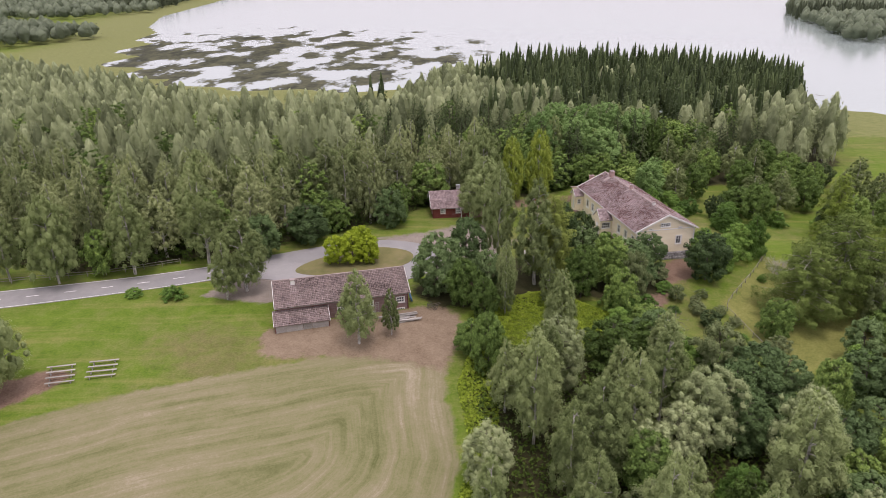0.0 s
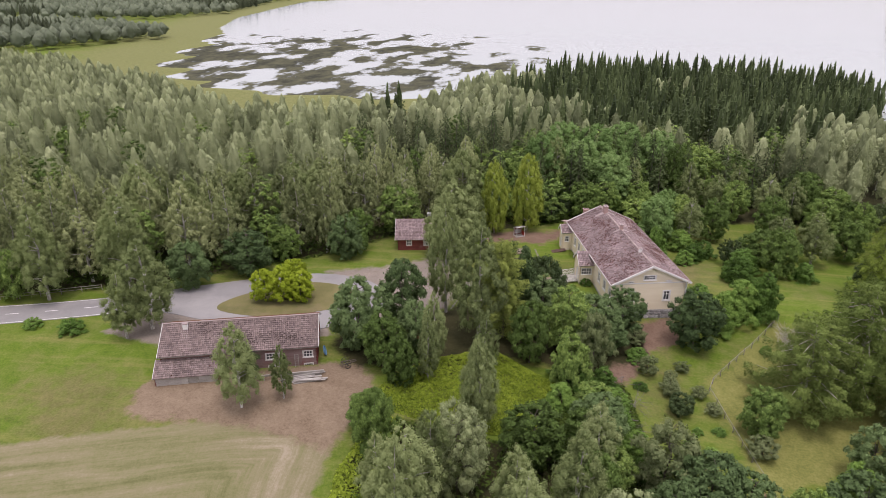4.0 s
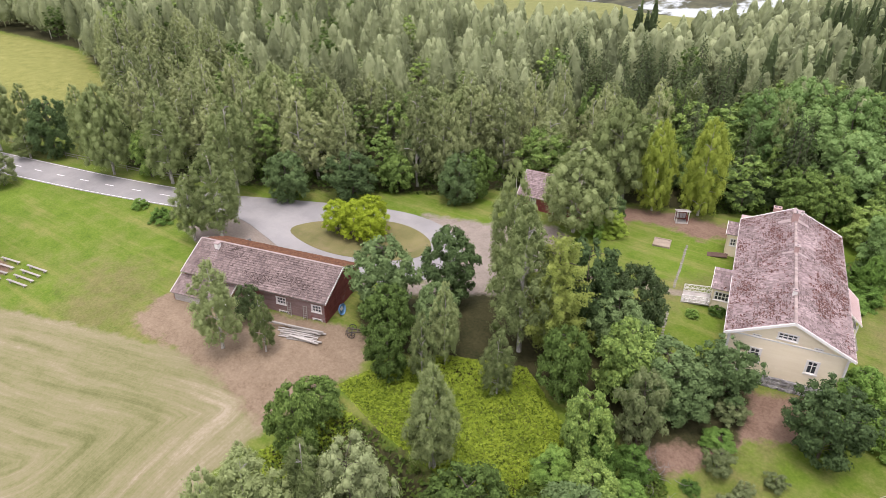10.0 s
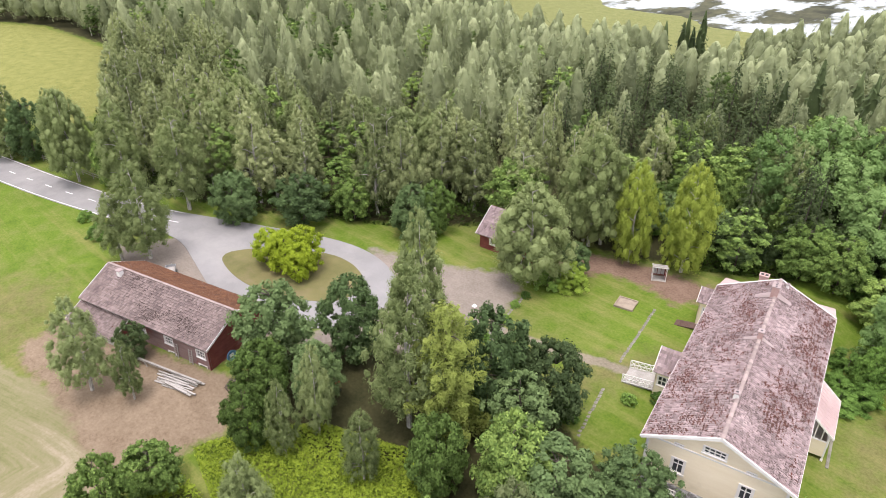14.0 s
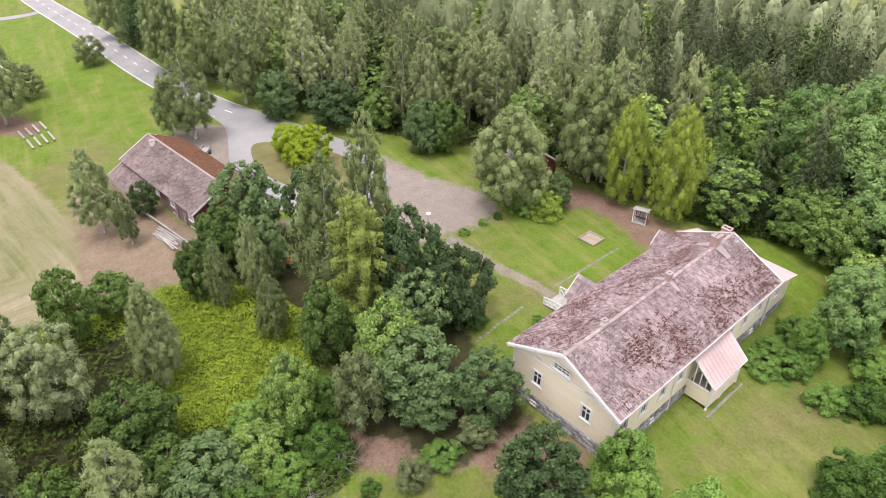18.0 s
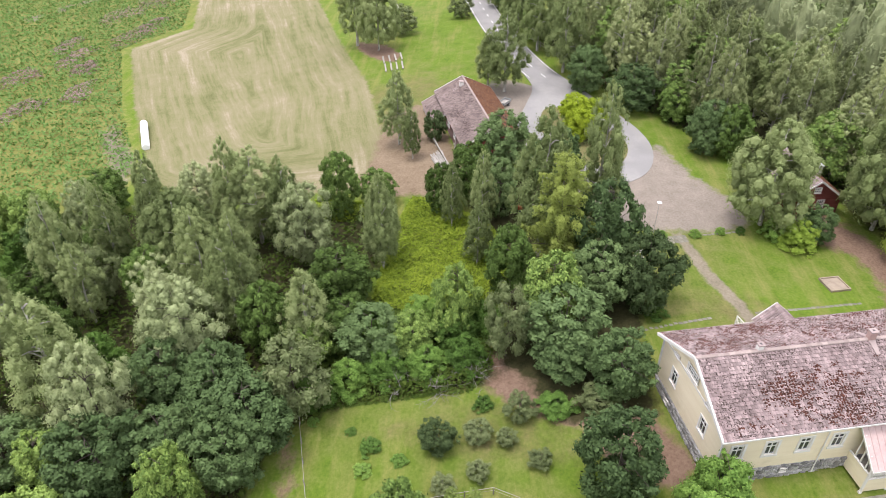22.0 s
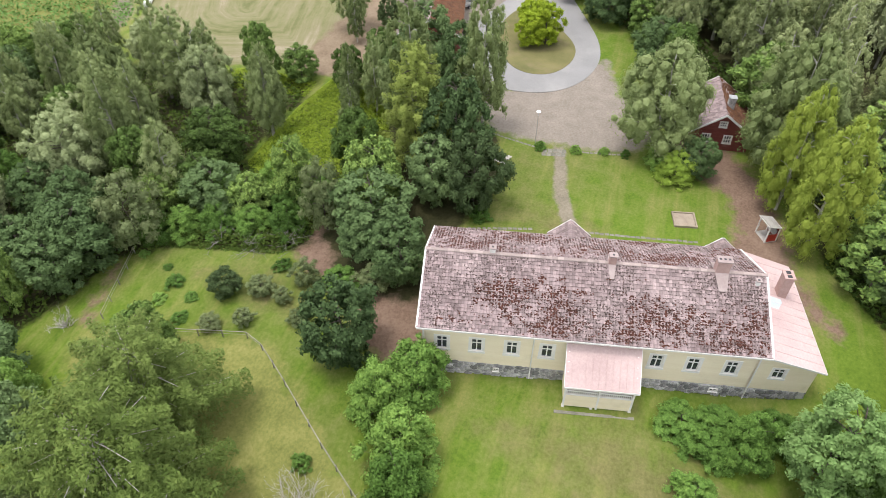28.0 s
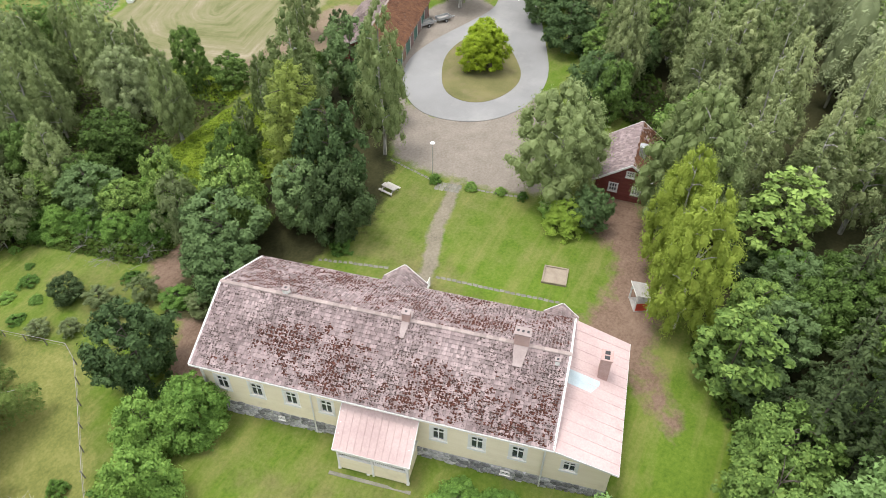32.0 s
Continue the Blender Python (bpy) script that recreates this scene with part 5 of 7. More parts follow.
def ladder(m, length, label):
    s = thing("ladder", m, label, "ladder", "ladders on the barn")
    for x in (-0.25, 0.25):
        part("stile", beams(0.07, ((x, 0, 0), (x, 0.25, length))), GREYWOOD, s)
    for k in range(int(length / 0.32)):
        z = 0.25 + k * 0.32
        part("rung", beams(0.05, ((-0.28, 0.25 * z / length, z), (0.28, 0.25 * z / length, z))), GREYWOOD, s)


for lx in (16.1, 18.4):
    ladder(BARN_M @ pose(lx, -4.9, -1.1), 2.9, "red-brown wooden ladder leaning on the barn wall")


# ---- red cabin ----
CABIN_M = pose(-3.1, 144.7, 0, 0, 0, -82.6)


def cabin():
    """A small red log cabin; x runs along the front, y to the back, the ridge across x from front to back."""
    c = thing("cabin", CABIN_M, "small dark red log cabin with tiled gable roof and white windows", "cabin")
    L, D, eave, ridge = 7.2, 8.6, 2.6, 5.15
    m = face(-L / 2, 0, 0, 0)
    front = [(1.4, 1.0, 0.9, 1.1), (4.9, 0.1, 1.0, 1.95)]
    part("wall", wall_holes(L, -0.4, eave, 0.18, [(a - w / 2, a + w / 2, z, z + h) for a, z, w, h in front]), FALU, c, m=m)
    window(c, m @ pose(1.4, 0, 1.0), 0.9, 1.1, 3, 0, 2, 0.1)
    part("door", boxes(((4.42, 0.03, 0.1), (5.38, 0.08, 2.04))), WHITE, c, m=m)
    for mm, w, wins in ((face(L / 2, 0, 0, 90), D, [(2.2, 1.0, 0.9, 1.1), (5.6, 1.0, 0.9, 1.1)]), (face(L / 2, D, 0, 180), L, [(2.0, 1.0, 0.9, 1.1), (4.6, 1.0, 0.9, 1.1)]), (face(-L / 2, D, 0, -90), D, [(2.5, 1.0, 0.9, 1.1)])):
        part("wall", wall_holes(w, -0.4, eave, 0.18, [(a - b / 2, a + b / 2, z, z + h) for a, z, b, h in wins]), FALU, c, m=mm)
        for a, z, b, h in wins:
            window(c, mm @ pose(a, 0, z), b, h, 3, 0, 2, 0.1)
    for yy, sg in ((0.0, 1), (D, -1)):
        bm = bmesh.new()
        tri = [bm.verts.new(q) for q in ((-L / 2, yy, eave), (L / 2, yy, eave), (0, yy, ridge - 0.12), (-L / 2, yy + sg * 0.15, eave), (L / 2, yy + sg * 0.15, eave), (0, yy + sg * 0.15, ridge - 0.12))]
        for q in ((0, 1, 2), (5, 4, 3), (0, 3, 4, 1), (1, 4, 5, 2), (2, 5, 3, 0)):
            bm.faces.new([tri[k] for k in q])
        part("gable", bm, FALU, c)
        window(c, (face(0, -0.125, 3.3, 0) if sg > 0 else face(0, D + 0.125, 3.3, 180)), 0.8, 0.75, 3, 0, 2, 0.09, "attic_window")
    for s in (-1, 1):
        over = 0.45
        k = (ridge - eave) / (L / 2)
        xe, ze = s * (L / 2 + over), eave - k * over
        bm = bmesh.new()
        slab(bm, [(xe, -0.5, ze), (xe, D + 0.5, ze), (0, D + 0.5, ridge), (0, -0.5, ridge)], 0.12)
        part("roof_deck", bm, GREYWOOD, c)
        d = math.hypot(xe, ridge - ze)
        tiled(c, (xe, -0.5, ze + 0.03), (0, 1, 0), (-xe, 0, ridge - ze), D + 1, d, seed=41 + s)
        mossy(c, (xe, -0.5, ze + 0.03), (0, 1, 0), (-xe, 0, ridge - ze), D + 1, d, 2600, (lambda a, b: -0.5) if s < 0 else (lambda a, b: 0.55), MOSS_RUST if s < 0 else MOSS, 42 + s, (0.16, 0.4) if s < 0 else (0.1, 0.3))
        for y in (-0.52, D + 0.52):
            part("bargeboard", beams(0.05, ((xe, y, ze), (0, y, ridge)), h=0.24), WHITE, c)
    ch = part("chimney", boxes(((-1.15, 5.8, ridge - 1.2), (-0.35, 6.6, ridge + 0.9)), bevel=0.02), STONE, c)
    part("cap", boxes(((-1.22, 5.73, ridge + 0.9), (-0.28, 6.67, ridge + 1.0))), GREY, ch)
    # small porch over the door
    bm = bmesh.new()
    slab(bm, [(L / 2 + 1.5, 6.0, 2.1), (L / 2 + 1.5, 8.0, 2.1), (L / 2, 8.0, 2.45), (L / 2, 6.0, 2.45)], 0.1)
    part("porch_roof", bm, FLASH, c)
    for y in (6.1, 7.9):
        part("porch_post", boxes(((L / 2 + 1.3, y - 0.06, -0.3), (L / 2 + 1.42, y + 0.06, 2.06))), WHITE, c)
    return c


cabin()


# ---- trees ----
def sprays(centres, normals, size, rng, slim=0.62, hang=0.0):
    """Leaf sprays: one small three-cornered blade each; hang turns their tips down."""
    n = len(centres)
    t = rng.normal(size=(n, 3)) * (1 - hang) + np.array([0, 0, -1.0]) * hang * 1.6
    t -= (t * normals).sum(1, keepdims=True) * normals
    t /= np.linalg.norm(t, axis=1, keepdims=True) + 1e-9
    b = np.cross(normals, t)
    s = (size * rng.uniform(0.6, 1.4, (n, 1)))
    v = np.stack([centres - t * s * 0.5 - b * s * slim * 0.55, centres - t * s * 0.3 + b * s * slim * 0.6, centres + t * s * 0.65], 1).reshape(-1, 3)
    f = np.arange(3 * n).reshape(-1, 3)
    return v, f


def unit(v):
    return v / (np.linalg.norm(v, axis=-1, keepdims=True) + 1e-9)


def outline(kind, h):
    """Crown radius (1 at its widest) at the height h, 0 at the foot and 1 at the top."""
    if kind == "birch":
        return np.where(h < 0.33, 0.6 + 0.4 * np.clip(h / 0.33, 0, 1) ** 0.6, np.clip(1.0 - (np.clip(h - 0.33, 0, 1) / 0.69) ** 2.5, 0.16, 1))
    if kind in ("larch", "spruce"):
        return np.clip(1.04 - h, 0, 1) ** 0.85
    if kind == "yellowbirch":
        return np.clip(1 - ((h - 0.42) / 0.6) ** 2, 0, 1) ** 0.7
    if kind == "shrub":
        return np.clip(1 - h ** 2.2, 0, 1) ** 0.5
    return np.clip(1 - ((h - 0.5) / 0.52) ** 2, 0, 1) ** 0.5


LOW = {"birch": 0.17, "yellowbirch": 0.06, "larch": 0.07, "spruce": 0.08, "shrub": 0.0, "willow": 0.1, "maple": 0.1, "chestnut": 0.03, "apple": 0.12, "darkbush": 0.0, "lime": 0.1}


def bough_arrays(kind, seed, leaves, leaf, boughs, height, radius, broad=False):
    """A conifer's crown: drooping boughs round the stem, feathered with needle sprays."""
    rng = np.random.default_rng(seed)
    h = LOW[kind] + (0.99 - LOW[kind]) * (np.arange(boughs) / boughs) ** 0.85
    az = np.arange(boughs) * 2.399 + rng.uniform(-0.35, 0.35, boughs)
    reach = np.clip(1.03 - h, 0.03, 1) ** (0.42 if broad else 0.5 if kind == "larch" else 0.85) * radius * rng.uniform(0.6, 1.15, boughs)
    pick = rng.choice(boughs, leaves, p=reach ** 1.4 / (reach ** 1.4).sum())
    s = rng.uniform(0.04, 1, leaves) ** 0.6
    side = rng.uniform(-1, 1, leaves) * (0.36 if broad else 0.34 if kind == "larch" else 0.2) * reach[pick] * np.clip(1.15 - s, 0.15, 1)
    droop = 0.12 if broad else 0.30 if kind == "larch" else 0.42
    lift = 0.3 if broad else 0.16 if kind == "larch" else 0.05
    L = reach[pick]
    z = h[pick] * height + lift * L * s - droop * L * s ** 2 - np.abs(side) * 0.35 - rng.uniform(0, 1, leaves) ** 2 * (1.1 if broad else 0.55 if kind == "larch" else 0.3)
    ca, sa = np.cos(az[pick]), np.sin(az[pick])
    p = np.stack([ca * L * s - sa * side, sa * L * s + ca * side, np.maximum(z, 0.2)], 1)
    nrm = unit(np.array([0, 0, 0.85]) + 0.35 * np.stack([ca, sa, ca * 0], 1) + 0.4 * rng.normal(size=(leaves, 3)))
    k = 0.8
    tips = np.stack([np.cos(az) * reach * k, np.sin(az) * reach * k, h * height + lift * reach * k - droop * reach * k * k + (0.2 if broad else 0)], 1)
    return sprays(p, nrm, leaf, rng, 0.42, 0.3), tips


CLUMP = {  # clump size by crown radius, its stretch upwards, share of the clumps on the outer shell, leaf slimness, hang of the leaves
    "birch": (0.175, 1.2, 0.78, 0.42, 0.4), "yellowbirch": (0.175, 1.4, 0.78, 0.5, 0.4), "willow": (0.16, 0.8, 0.82, 0.5, 0.15), "maple": (0.175, 0.75, 0.84, 0.8, 0.0), "lime": (0.2, 0.8, 0.8, 0.8, 0.0),
    "chestnut": (0.17, 0.85, 0.84, 0.8, 0.0), "darkbush": (0.17, 0.85, 0.85, 0.8, 0.0), "shrub": (0.22, 0.75, 0.8, 0.8, 0.0), "apple": (0.2, 0.75, 0.75, 0.7, 0.0),
}
GOLD = (1 + 5 ** 0.5) / 2
KNOB = unit(np.array([(-1, GOLD, 0), (1, GOLD, 0), (-1, -GOLD, 0), (1, -GOLD, 0), (0, -1, GOLD), (0, 1, GOLD), (0, -1, -GOLD), (0, 1, -GOLD), (GOLD, 0, -1), (GOLD, 0, 1), (-GOLD, 0, -1), (-GOLD, 0, 1)]))
KNOB_FACES = np.array([(a, b, c) for a in range(12) for b in range(a + 1, 12) for c in range(b + 1, 12) if max(np.linalg.norm(KNOB[a] - KNOB[b]), np.linalg.norm(KNOB[b] - KNOB[c]), np.linalg.norm(KNOB[a] - KNOB[c])) < 1.1])


def crown_arrays(kind, seed, leaves, leaf, blobs, height=12.0, radius=4.0, solid=True):
    """One crown: tufts of leaves all round the limbs, each tuft a skin of leaf sprays over its own shaded inside."""
    if kind in ("larch", "spruce"):
        return bough_arrays(kind, seed, leaves, leaf, blobs, height, radius)
    rng = np.random.default_rng(seed)
    low = LOW.get(kind, 0.1)
    size, tall, shell, slim, hang = CLUMP[kind]
    if blobs < 40:
        size *= 1.7
    grid = np.linspace(low, 0.985, 200)
    share = np.cumsum(outline(kind, grid) + 0.06)
    h = np.interp((np.arange(blobs) + rng.uniform(0, 1, blobs)) / blobs, share / share[-1], grid)
    az = np.arange(blobs) * 2.399 + rng.uniform(-0.5, 0.5, blobs)
    lump = 0.92 + 0.13 * np.sin(az * 2 + seed) * np.sin(h * 9 + seed) + 0.09 * np.sin(az * 3 + 2.1 * seed + h * 5) + rng.uniform(-0.2, 0.13, blobs)
    rb = radius * size * rng.uniform(0.62, 1.25, blobs) * (0.5 + 0.5 * outline(kind, h))
    reach = np.maximum(0, outline(kind, h) * radius * lump - 0.62 * rb)
    reach *= np.where(rng.uniform(0, 1, blobs) < shell, rng.uniform(0.84, 1.08, blobs), rng.uniform(0.3, 0.75, blobs))
    c = np.stack([np.cos(az) * reach, np.sin(az) * reach, np.minimum(h * height, height - 0.8 * rb * tall)], 1)
    c[:, 2] = np.maximum(c[:, 2], rb * tall * 0.6)
    stretch = np.array([1, 1, tall])
    # the leaves lie over the outer and upper side of each tuft, with some loose sprays
    pick = rng.choice(blobs, leaves, p=rb ** 2 / (rb ** 2).sum())
    d = unit(rng.normal(size=(leaves, 3)))
    out = unit(np.stack([np.cos(az), np.sin(az), 0 * az + 0.75], 1))[pick]
    dot = (d * out).sum(1, keepdims=True)
    d = np.where(dot < -0.25, d - 2 * dot * out, d)
    far = np.where(rng.uniform(0, 1, leaves) < (0.3 if "birch" in kind else 0.14), rng.uniform(1.1, 1.5, leaves), rng.uniform(0.74, 1.14, leaves))
    p = c[pick] + d * (rb[pick] * far)[:, None] * stretch
    if hang:
        p[:, 2] -= hang * rng.uniform(0, 1, leaves) ** 3 * 0.07 * height
    p[:, 2] = np.clip(p[:, 2], 0.1, height * 1.03)
    loose = 0.42 if solid else 0.25
    nrm = unit(0.75 * d + np.array([0, 0, 0.4]) + loose * rng.normal(size=(leaves, 3)))
    v = sprays(p, nrm, leaf, rng, slim, hang)[0]
    f = np.arange(len(v)).reshape(-1, 3)
    if solid:
        knobs = (c[:, None, :] + KNOB[None] * (rb * (0.78 if blobs > 60 else 0.92))[:, None, None] * stretch * rng.uniform(0.72, 1.1, (blobs, 12, 1))).reshape(-1, 3)
        kf = (KNOB_FACES[None] + 12 * np.arange(blobs)[:, None, None]).reshape(-1, 3)
        v, f = np.concatenate([knobs, v]), np.concatenate([kf, f + len(knobs)])
    return (v, f), c


def trunk_mesh(kind, seed, tips, height, radius, limbs=14):
    """A tapered, slightly bent stem with limbs out to some of the crown's clumps."""
    rng = random.Random(seed)
    bm = bmesh.new()
    bend = [Vector((rng.uniform(-0.2, 0.2), rng.uniform(-0.2, 0.2), 0)) for _ in range(6)]
    r0 = 0.02 * height if kind not in ("shrub", "darkbush") else 0.008 * height
    pts = [Vector((0, 0, -0.35))] + [Vector((0, 0, height * 0.92 * k / 5)) + bend[k] for k in range(1, 6)]
    for k in range(5):
        tube(bm, pts[k], pts[k + 1], max(0.03, r0 * (1 - k / 5.3)), max(0.02, r0 * (1 - (k + 1) / 5.3)), 7)
    for tip in rng.sample([t for t in tips if kind != "bigtree" or t[2] < 0.85 * height], min(len([t for t in tips if kind != "bigtree" or t[2] < 0.85 * height]), limbs)):
        tip = Vector(tip)
        z = max(0.12 * height, min(height * 0.9, tip.z - (0.02 if kind in ("larch", "bigtree") else 0.35) * math.hypot(tip.x, tip.y)))
        k = min(4, int(z / (height * 0.92) * 5))
        f = z / (height * 0.92) * 5 - k
        root = pts[k].lerp(pts[k + 1], f)
        midp = root.lerp(tip, 0.5) + Vector((0, 0, 0.25))
        tube(bm, root, midp, r0 * (0.19 if kind == "bigtree" else 0.3), r0 * (0.12 if kind == "bigtree" else 0.2), 5)
        tube(bm, midp, tip, r0 * (0.12 if kind == "bigtree" else 0.2), r0 * 0.05, 5)
    me = bpy.data.meshes.new("trunk")
    bm.to_mesh(me)
    bm.free()
    me.materials.append(BARK if "birch" in kind else TWIG if kind == "bigtree" else BARK_DARK)
    return me


NEAR = {  # kind: sprays, spray length, clumps, model height, model radius
    "birch": (11500, 0.22, 160, 14.0, 3.4), "yellowbirch": (16000, 0.21, 170, 15.0, 4.2), "maple": (6500, 0.32, 130, 9.0, 4.0), "chestnut": (10000, 0.27, 150, 9.5, 4.0),
    "lime": (7000, 0.26, 90, 8.5, 3.6), "larch": (20000, 0.27, 130, 16.0, 5.2), "willow": (13000, 0.23, 190, 10.0, 5.0), "darkbush": (9000, 0.22, 150, 7.0, 3.8),
    "apple": (5000, 0.20, 80, 6.0, 3.0), "shrub": (5000, 0.13, 60, 3.0, 1.8), "bigtree": (40000, 0.24, 100, 14.0, 7.0),
    "garden_maple": (10000, 0.27, 150, 9.0, 4.0), "hedge": (12000, 0.175, 110, 6.0, 2.8), "aspen": (12000, 0.25, 170, 12.0, 4.5), "broad_birch": (16000, 0.24, 240, 14.5, 5.2), "wood_birch": (5500, 0.27, 120, 15.0, 3.4),
}
WHAT = {
    "birch": ("birch_tree", "grey-green silver birch with a pale stem", "tree"), "yellowbirch": ("birch_tree", "tall weeping birch with golden green leaves", "tree"),
    "maple": ("maple_tree", "broad deep green maple in full leaf", "tree"), "chestnut": ("chestnut_tree", "dense dark green horse chestnut", "tree"),
    "lime": ("young_maple", "low golden green tree on the grass island", "tree"), "larch": ("larch_tree", "light green larch with drooping boughs", "tree"),
    "willow": ("willow_tree", "spreading silvery green willow", "tree"), "darkbush": ("round_shrub", "tall rounded shrub with very dark leaves", "shrub"),
    "apple": ("fruit_tree", "small dull green garden tree", "tree"), "shrub": ("garden_shrub", "low leafy green shrub on the grass", "shrub"), "bigtree": ("larch_tree", "wide light green tree with bare grey inner boughs", "tree"),
}
NEAR["yard_larch"] = (30000, 0.24, 100, 14.0, 5.0)
WHAT["yard_larch"] = ("larch_tree", "light yellow-green larch with spreading feathery boughs", "tree")
NEAR["bright_shrub"] = (9000, 0.17, 90, 6.0, 2.8)
WHAT["bright_shrub"] = ("leafy_bush", "bright yellow-green leafy bush at the lawn's edge", "shrub")
WHAT["broad_birch"] = ("birch_tree", "broad weeping silver birch standing free", "tree")
WHAT["aspen"] = ("aspen_tree", "tall fresh green aspen behind the house", "tree")
WHAT["wood_birch"] = ("birch_tree", "tall grey-green birch at the edge of the wood", "tree")
WHAT["garden_maple"], WHAT["hedge"] = WHAT["maple"], ("tall_shrub", "tall leafy green shrub beside the house", "shrub")
FORM = {"bright_shrub": "shrub", "yard_larch": "larch", "broad_birch": "birch", "aspen": "maple", "wood_birch": "birch", "bigtree": "larch", "garden_maple": "maple", "hedge": "shrub"}
MODELS = {}


def model(kind, variant):
    if (kind, variant) not in MODELS:
        leaves, leaf, blobs, height, radius = NEAR[kind]
        form = FORM.get(kind, kind)
        (v, f), tips = bough_arrays("larch", variant + 3, leaves, leaf, blobs, height, radius, True) if kind in ("bigtree", "yard_larch") else crown_arrays(form, 31 * variant + len(kind) * 7, leaves, leaf, blobs, height, radius)
        crown = mesh_of("crown", v, f.tolist(), LEAF.get({"birch": "near_birch", "broad_birch": "near_birch"}.get(kind, kind), LEAF[form]))
        MODELS[(kind, variant)] = (crown, trunk_mesh(kind, variant + 5, tips.tolist(), height, radius, 55 if kind == "bigtree" else 30 if kind == "larch" else 14), height, radius)
    return MODELS[(kind, variant)]


def tree(kind, x, y, height, radius, rng, group=""):
    if kind == "maple" and x > -5 and y < 175:
        kind = "garden_maple"
    if kind == "birch" and radius > 4.2:
        kind = "broad_birch"
    if kind == "shrub" and height > 3.5:
        kind = "hedge"
    crown, trunk, h0, r0 = model(kind, rng.randrange(5 if kind in ("birch", "wood_birch", "maple", "shrub") else 3))
    name, label, category = WHAT[kind]
    m = Matrix.Translation((x, y, float(ground(x, y)))) @ Matrix.Rotation(rng.uniform(0, 6.28), 4, "Z") @ Matrix.Diagonal((radius / r0, radius / r0, height / h0, 1))
    t = thing(name, m, label, category, group)
    attach("trunk" if category == "tree" else "stem", trunk, t)
    attach("crown", crown, t)
    return t


TREE_RNG = random.Random(42)

# stem place, height and crown radius of the trees that stand singly or at a wood's edge
STANDING_1 = [(-13.1, 88.5, 12.4, 2.8), (-8.4, 91.1, 8.1, 1.5), (-36.9, 102.6, 11.1, 2.6), (-34.5, 105.7, 15.3, 4.0), (9.9, 116.6, 20.3, 3.1), (15.8, 109, 19.9, 3.9), (11.1, 72.5, 14.7, 3.9), (17.3, 89.8, 13.8, 2.4), (16.9, 89.7, 13.3, 2.3), (17.3, 101.5, 9.2, 1.8), (18, 65, 13.5, 4.8), (8.4, 138.4, 14.9, 5.4), (-67.7, 72.9, 20.0, 4), (-62.6, 78.5, 17.2, 4.8), (-121.1, 102.6, 12.5, 3), (-99.6, 103.5, 17.5, 4.6), (-69, 109.2, 17.0, 4.4), (-57, 113, 17.0, 3.8), (-92, 107, 14.0, 3), (-78.5, 110.5, 15.0, 2.8), (-160, 105, 13.0, 3.8), (-150.5, 103, 11.0, 3), (8.9, 152.4, 17.8, 5.2), (28.3, 74.5, 15.2, 3.2), (13, 77, 13.0, 2.9), (14.5, 64.5, 10.3, 2.4), (31.1, 83.4, 11.6, 2.7), (10.9, 69.2, 16.1, 2.7)]
STANDING_2 = [(-44.8, 117.3, 17.7, 4.1), (-90.5, 104.8, 5.5, 2.7), (-49.8, 126.4, 15.0, 4.6), (-49.6, 132.1, 18.8, 4.9), (-45.9, 138.6, 11.6, 4.1), (-44.8, 140.5, 15.3, 3.8), (-36.9, 148.9, 13.5, 4.3), (-25.8, 148.2, 14.3, 5.5), (-21, 152, 15.0, 4.9)]
STANDING_3 = [(53, 145.8, 2.8, 2), (55.2, 148.6, 3.2, 2.3), (57.6, 151, 3.4, 2.5), (60.8, 137.6, 5.0, 2.8), (62.6, 141.6, 5.2, 3), (53.6, 154.4, 4.2, 2.8), (48.4, 157.6, 5.6, 2.8), (53.3, 119.5, 6.9, 2.8), (50.1, 121.8, 6.4, 2.9), (57.2, 123, 7.2, 3), (61.1, 124.2, 8.1, 2.6), (43.6, 91.8, 1.0, 1.15), (45.1, 94.8, 0.7, 0.8), (46.1, 91.4, 0.8, 0.9), (47.9, 95.2, 0.9, 0.95), (38.9, 102.5, 1.0, 1.05), (39.4, 109.5, 1.5, 1.9), (41.8, 89.6, 0.6, 0.6), (40.6, 85.5, 0.7, 0.6), (59.3, 114.8, 1.4, 0.9), (46.6, 144.3, 1.8, 2.3), (45.6, 147.2, 1.8, 2.2), (48, 149.5, 6.3, 2.2), (45.3, 151.7, 2.6, 2.4), (48.3, 146.6, 2.8, 2.2), (30, 99.4, 4.6, 2.5), (27.6, 95.6, 4.2, 2.4), (33.4, 100.4, 4, 2.3), (34.6, 96.6, 3.8, 2.2), (34.9, 92.2, 4, 2.3), (36.2, 88.6, 3.9, 2.2), (30.6, 90.6, 4.6, 2.6), (28.6, 102.6, 4, 2.2), (37.8, 85.4, 3.9, 2.1)]
STANDING_4 = [(-20.4, 116.6, 5.8, 2.4), (-17.4, 117.4, 6.4, 2.6), (-14.6, 117.4, 5.6, 2.4), (-16, 119.6, 6.6, 2.7)]
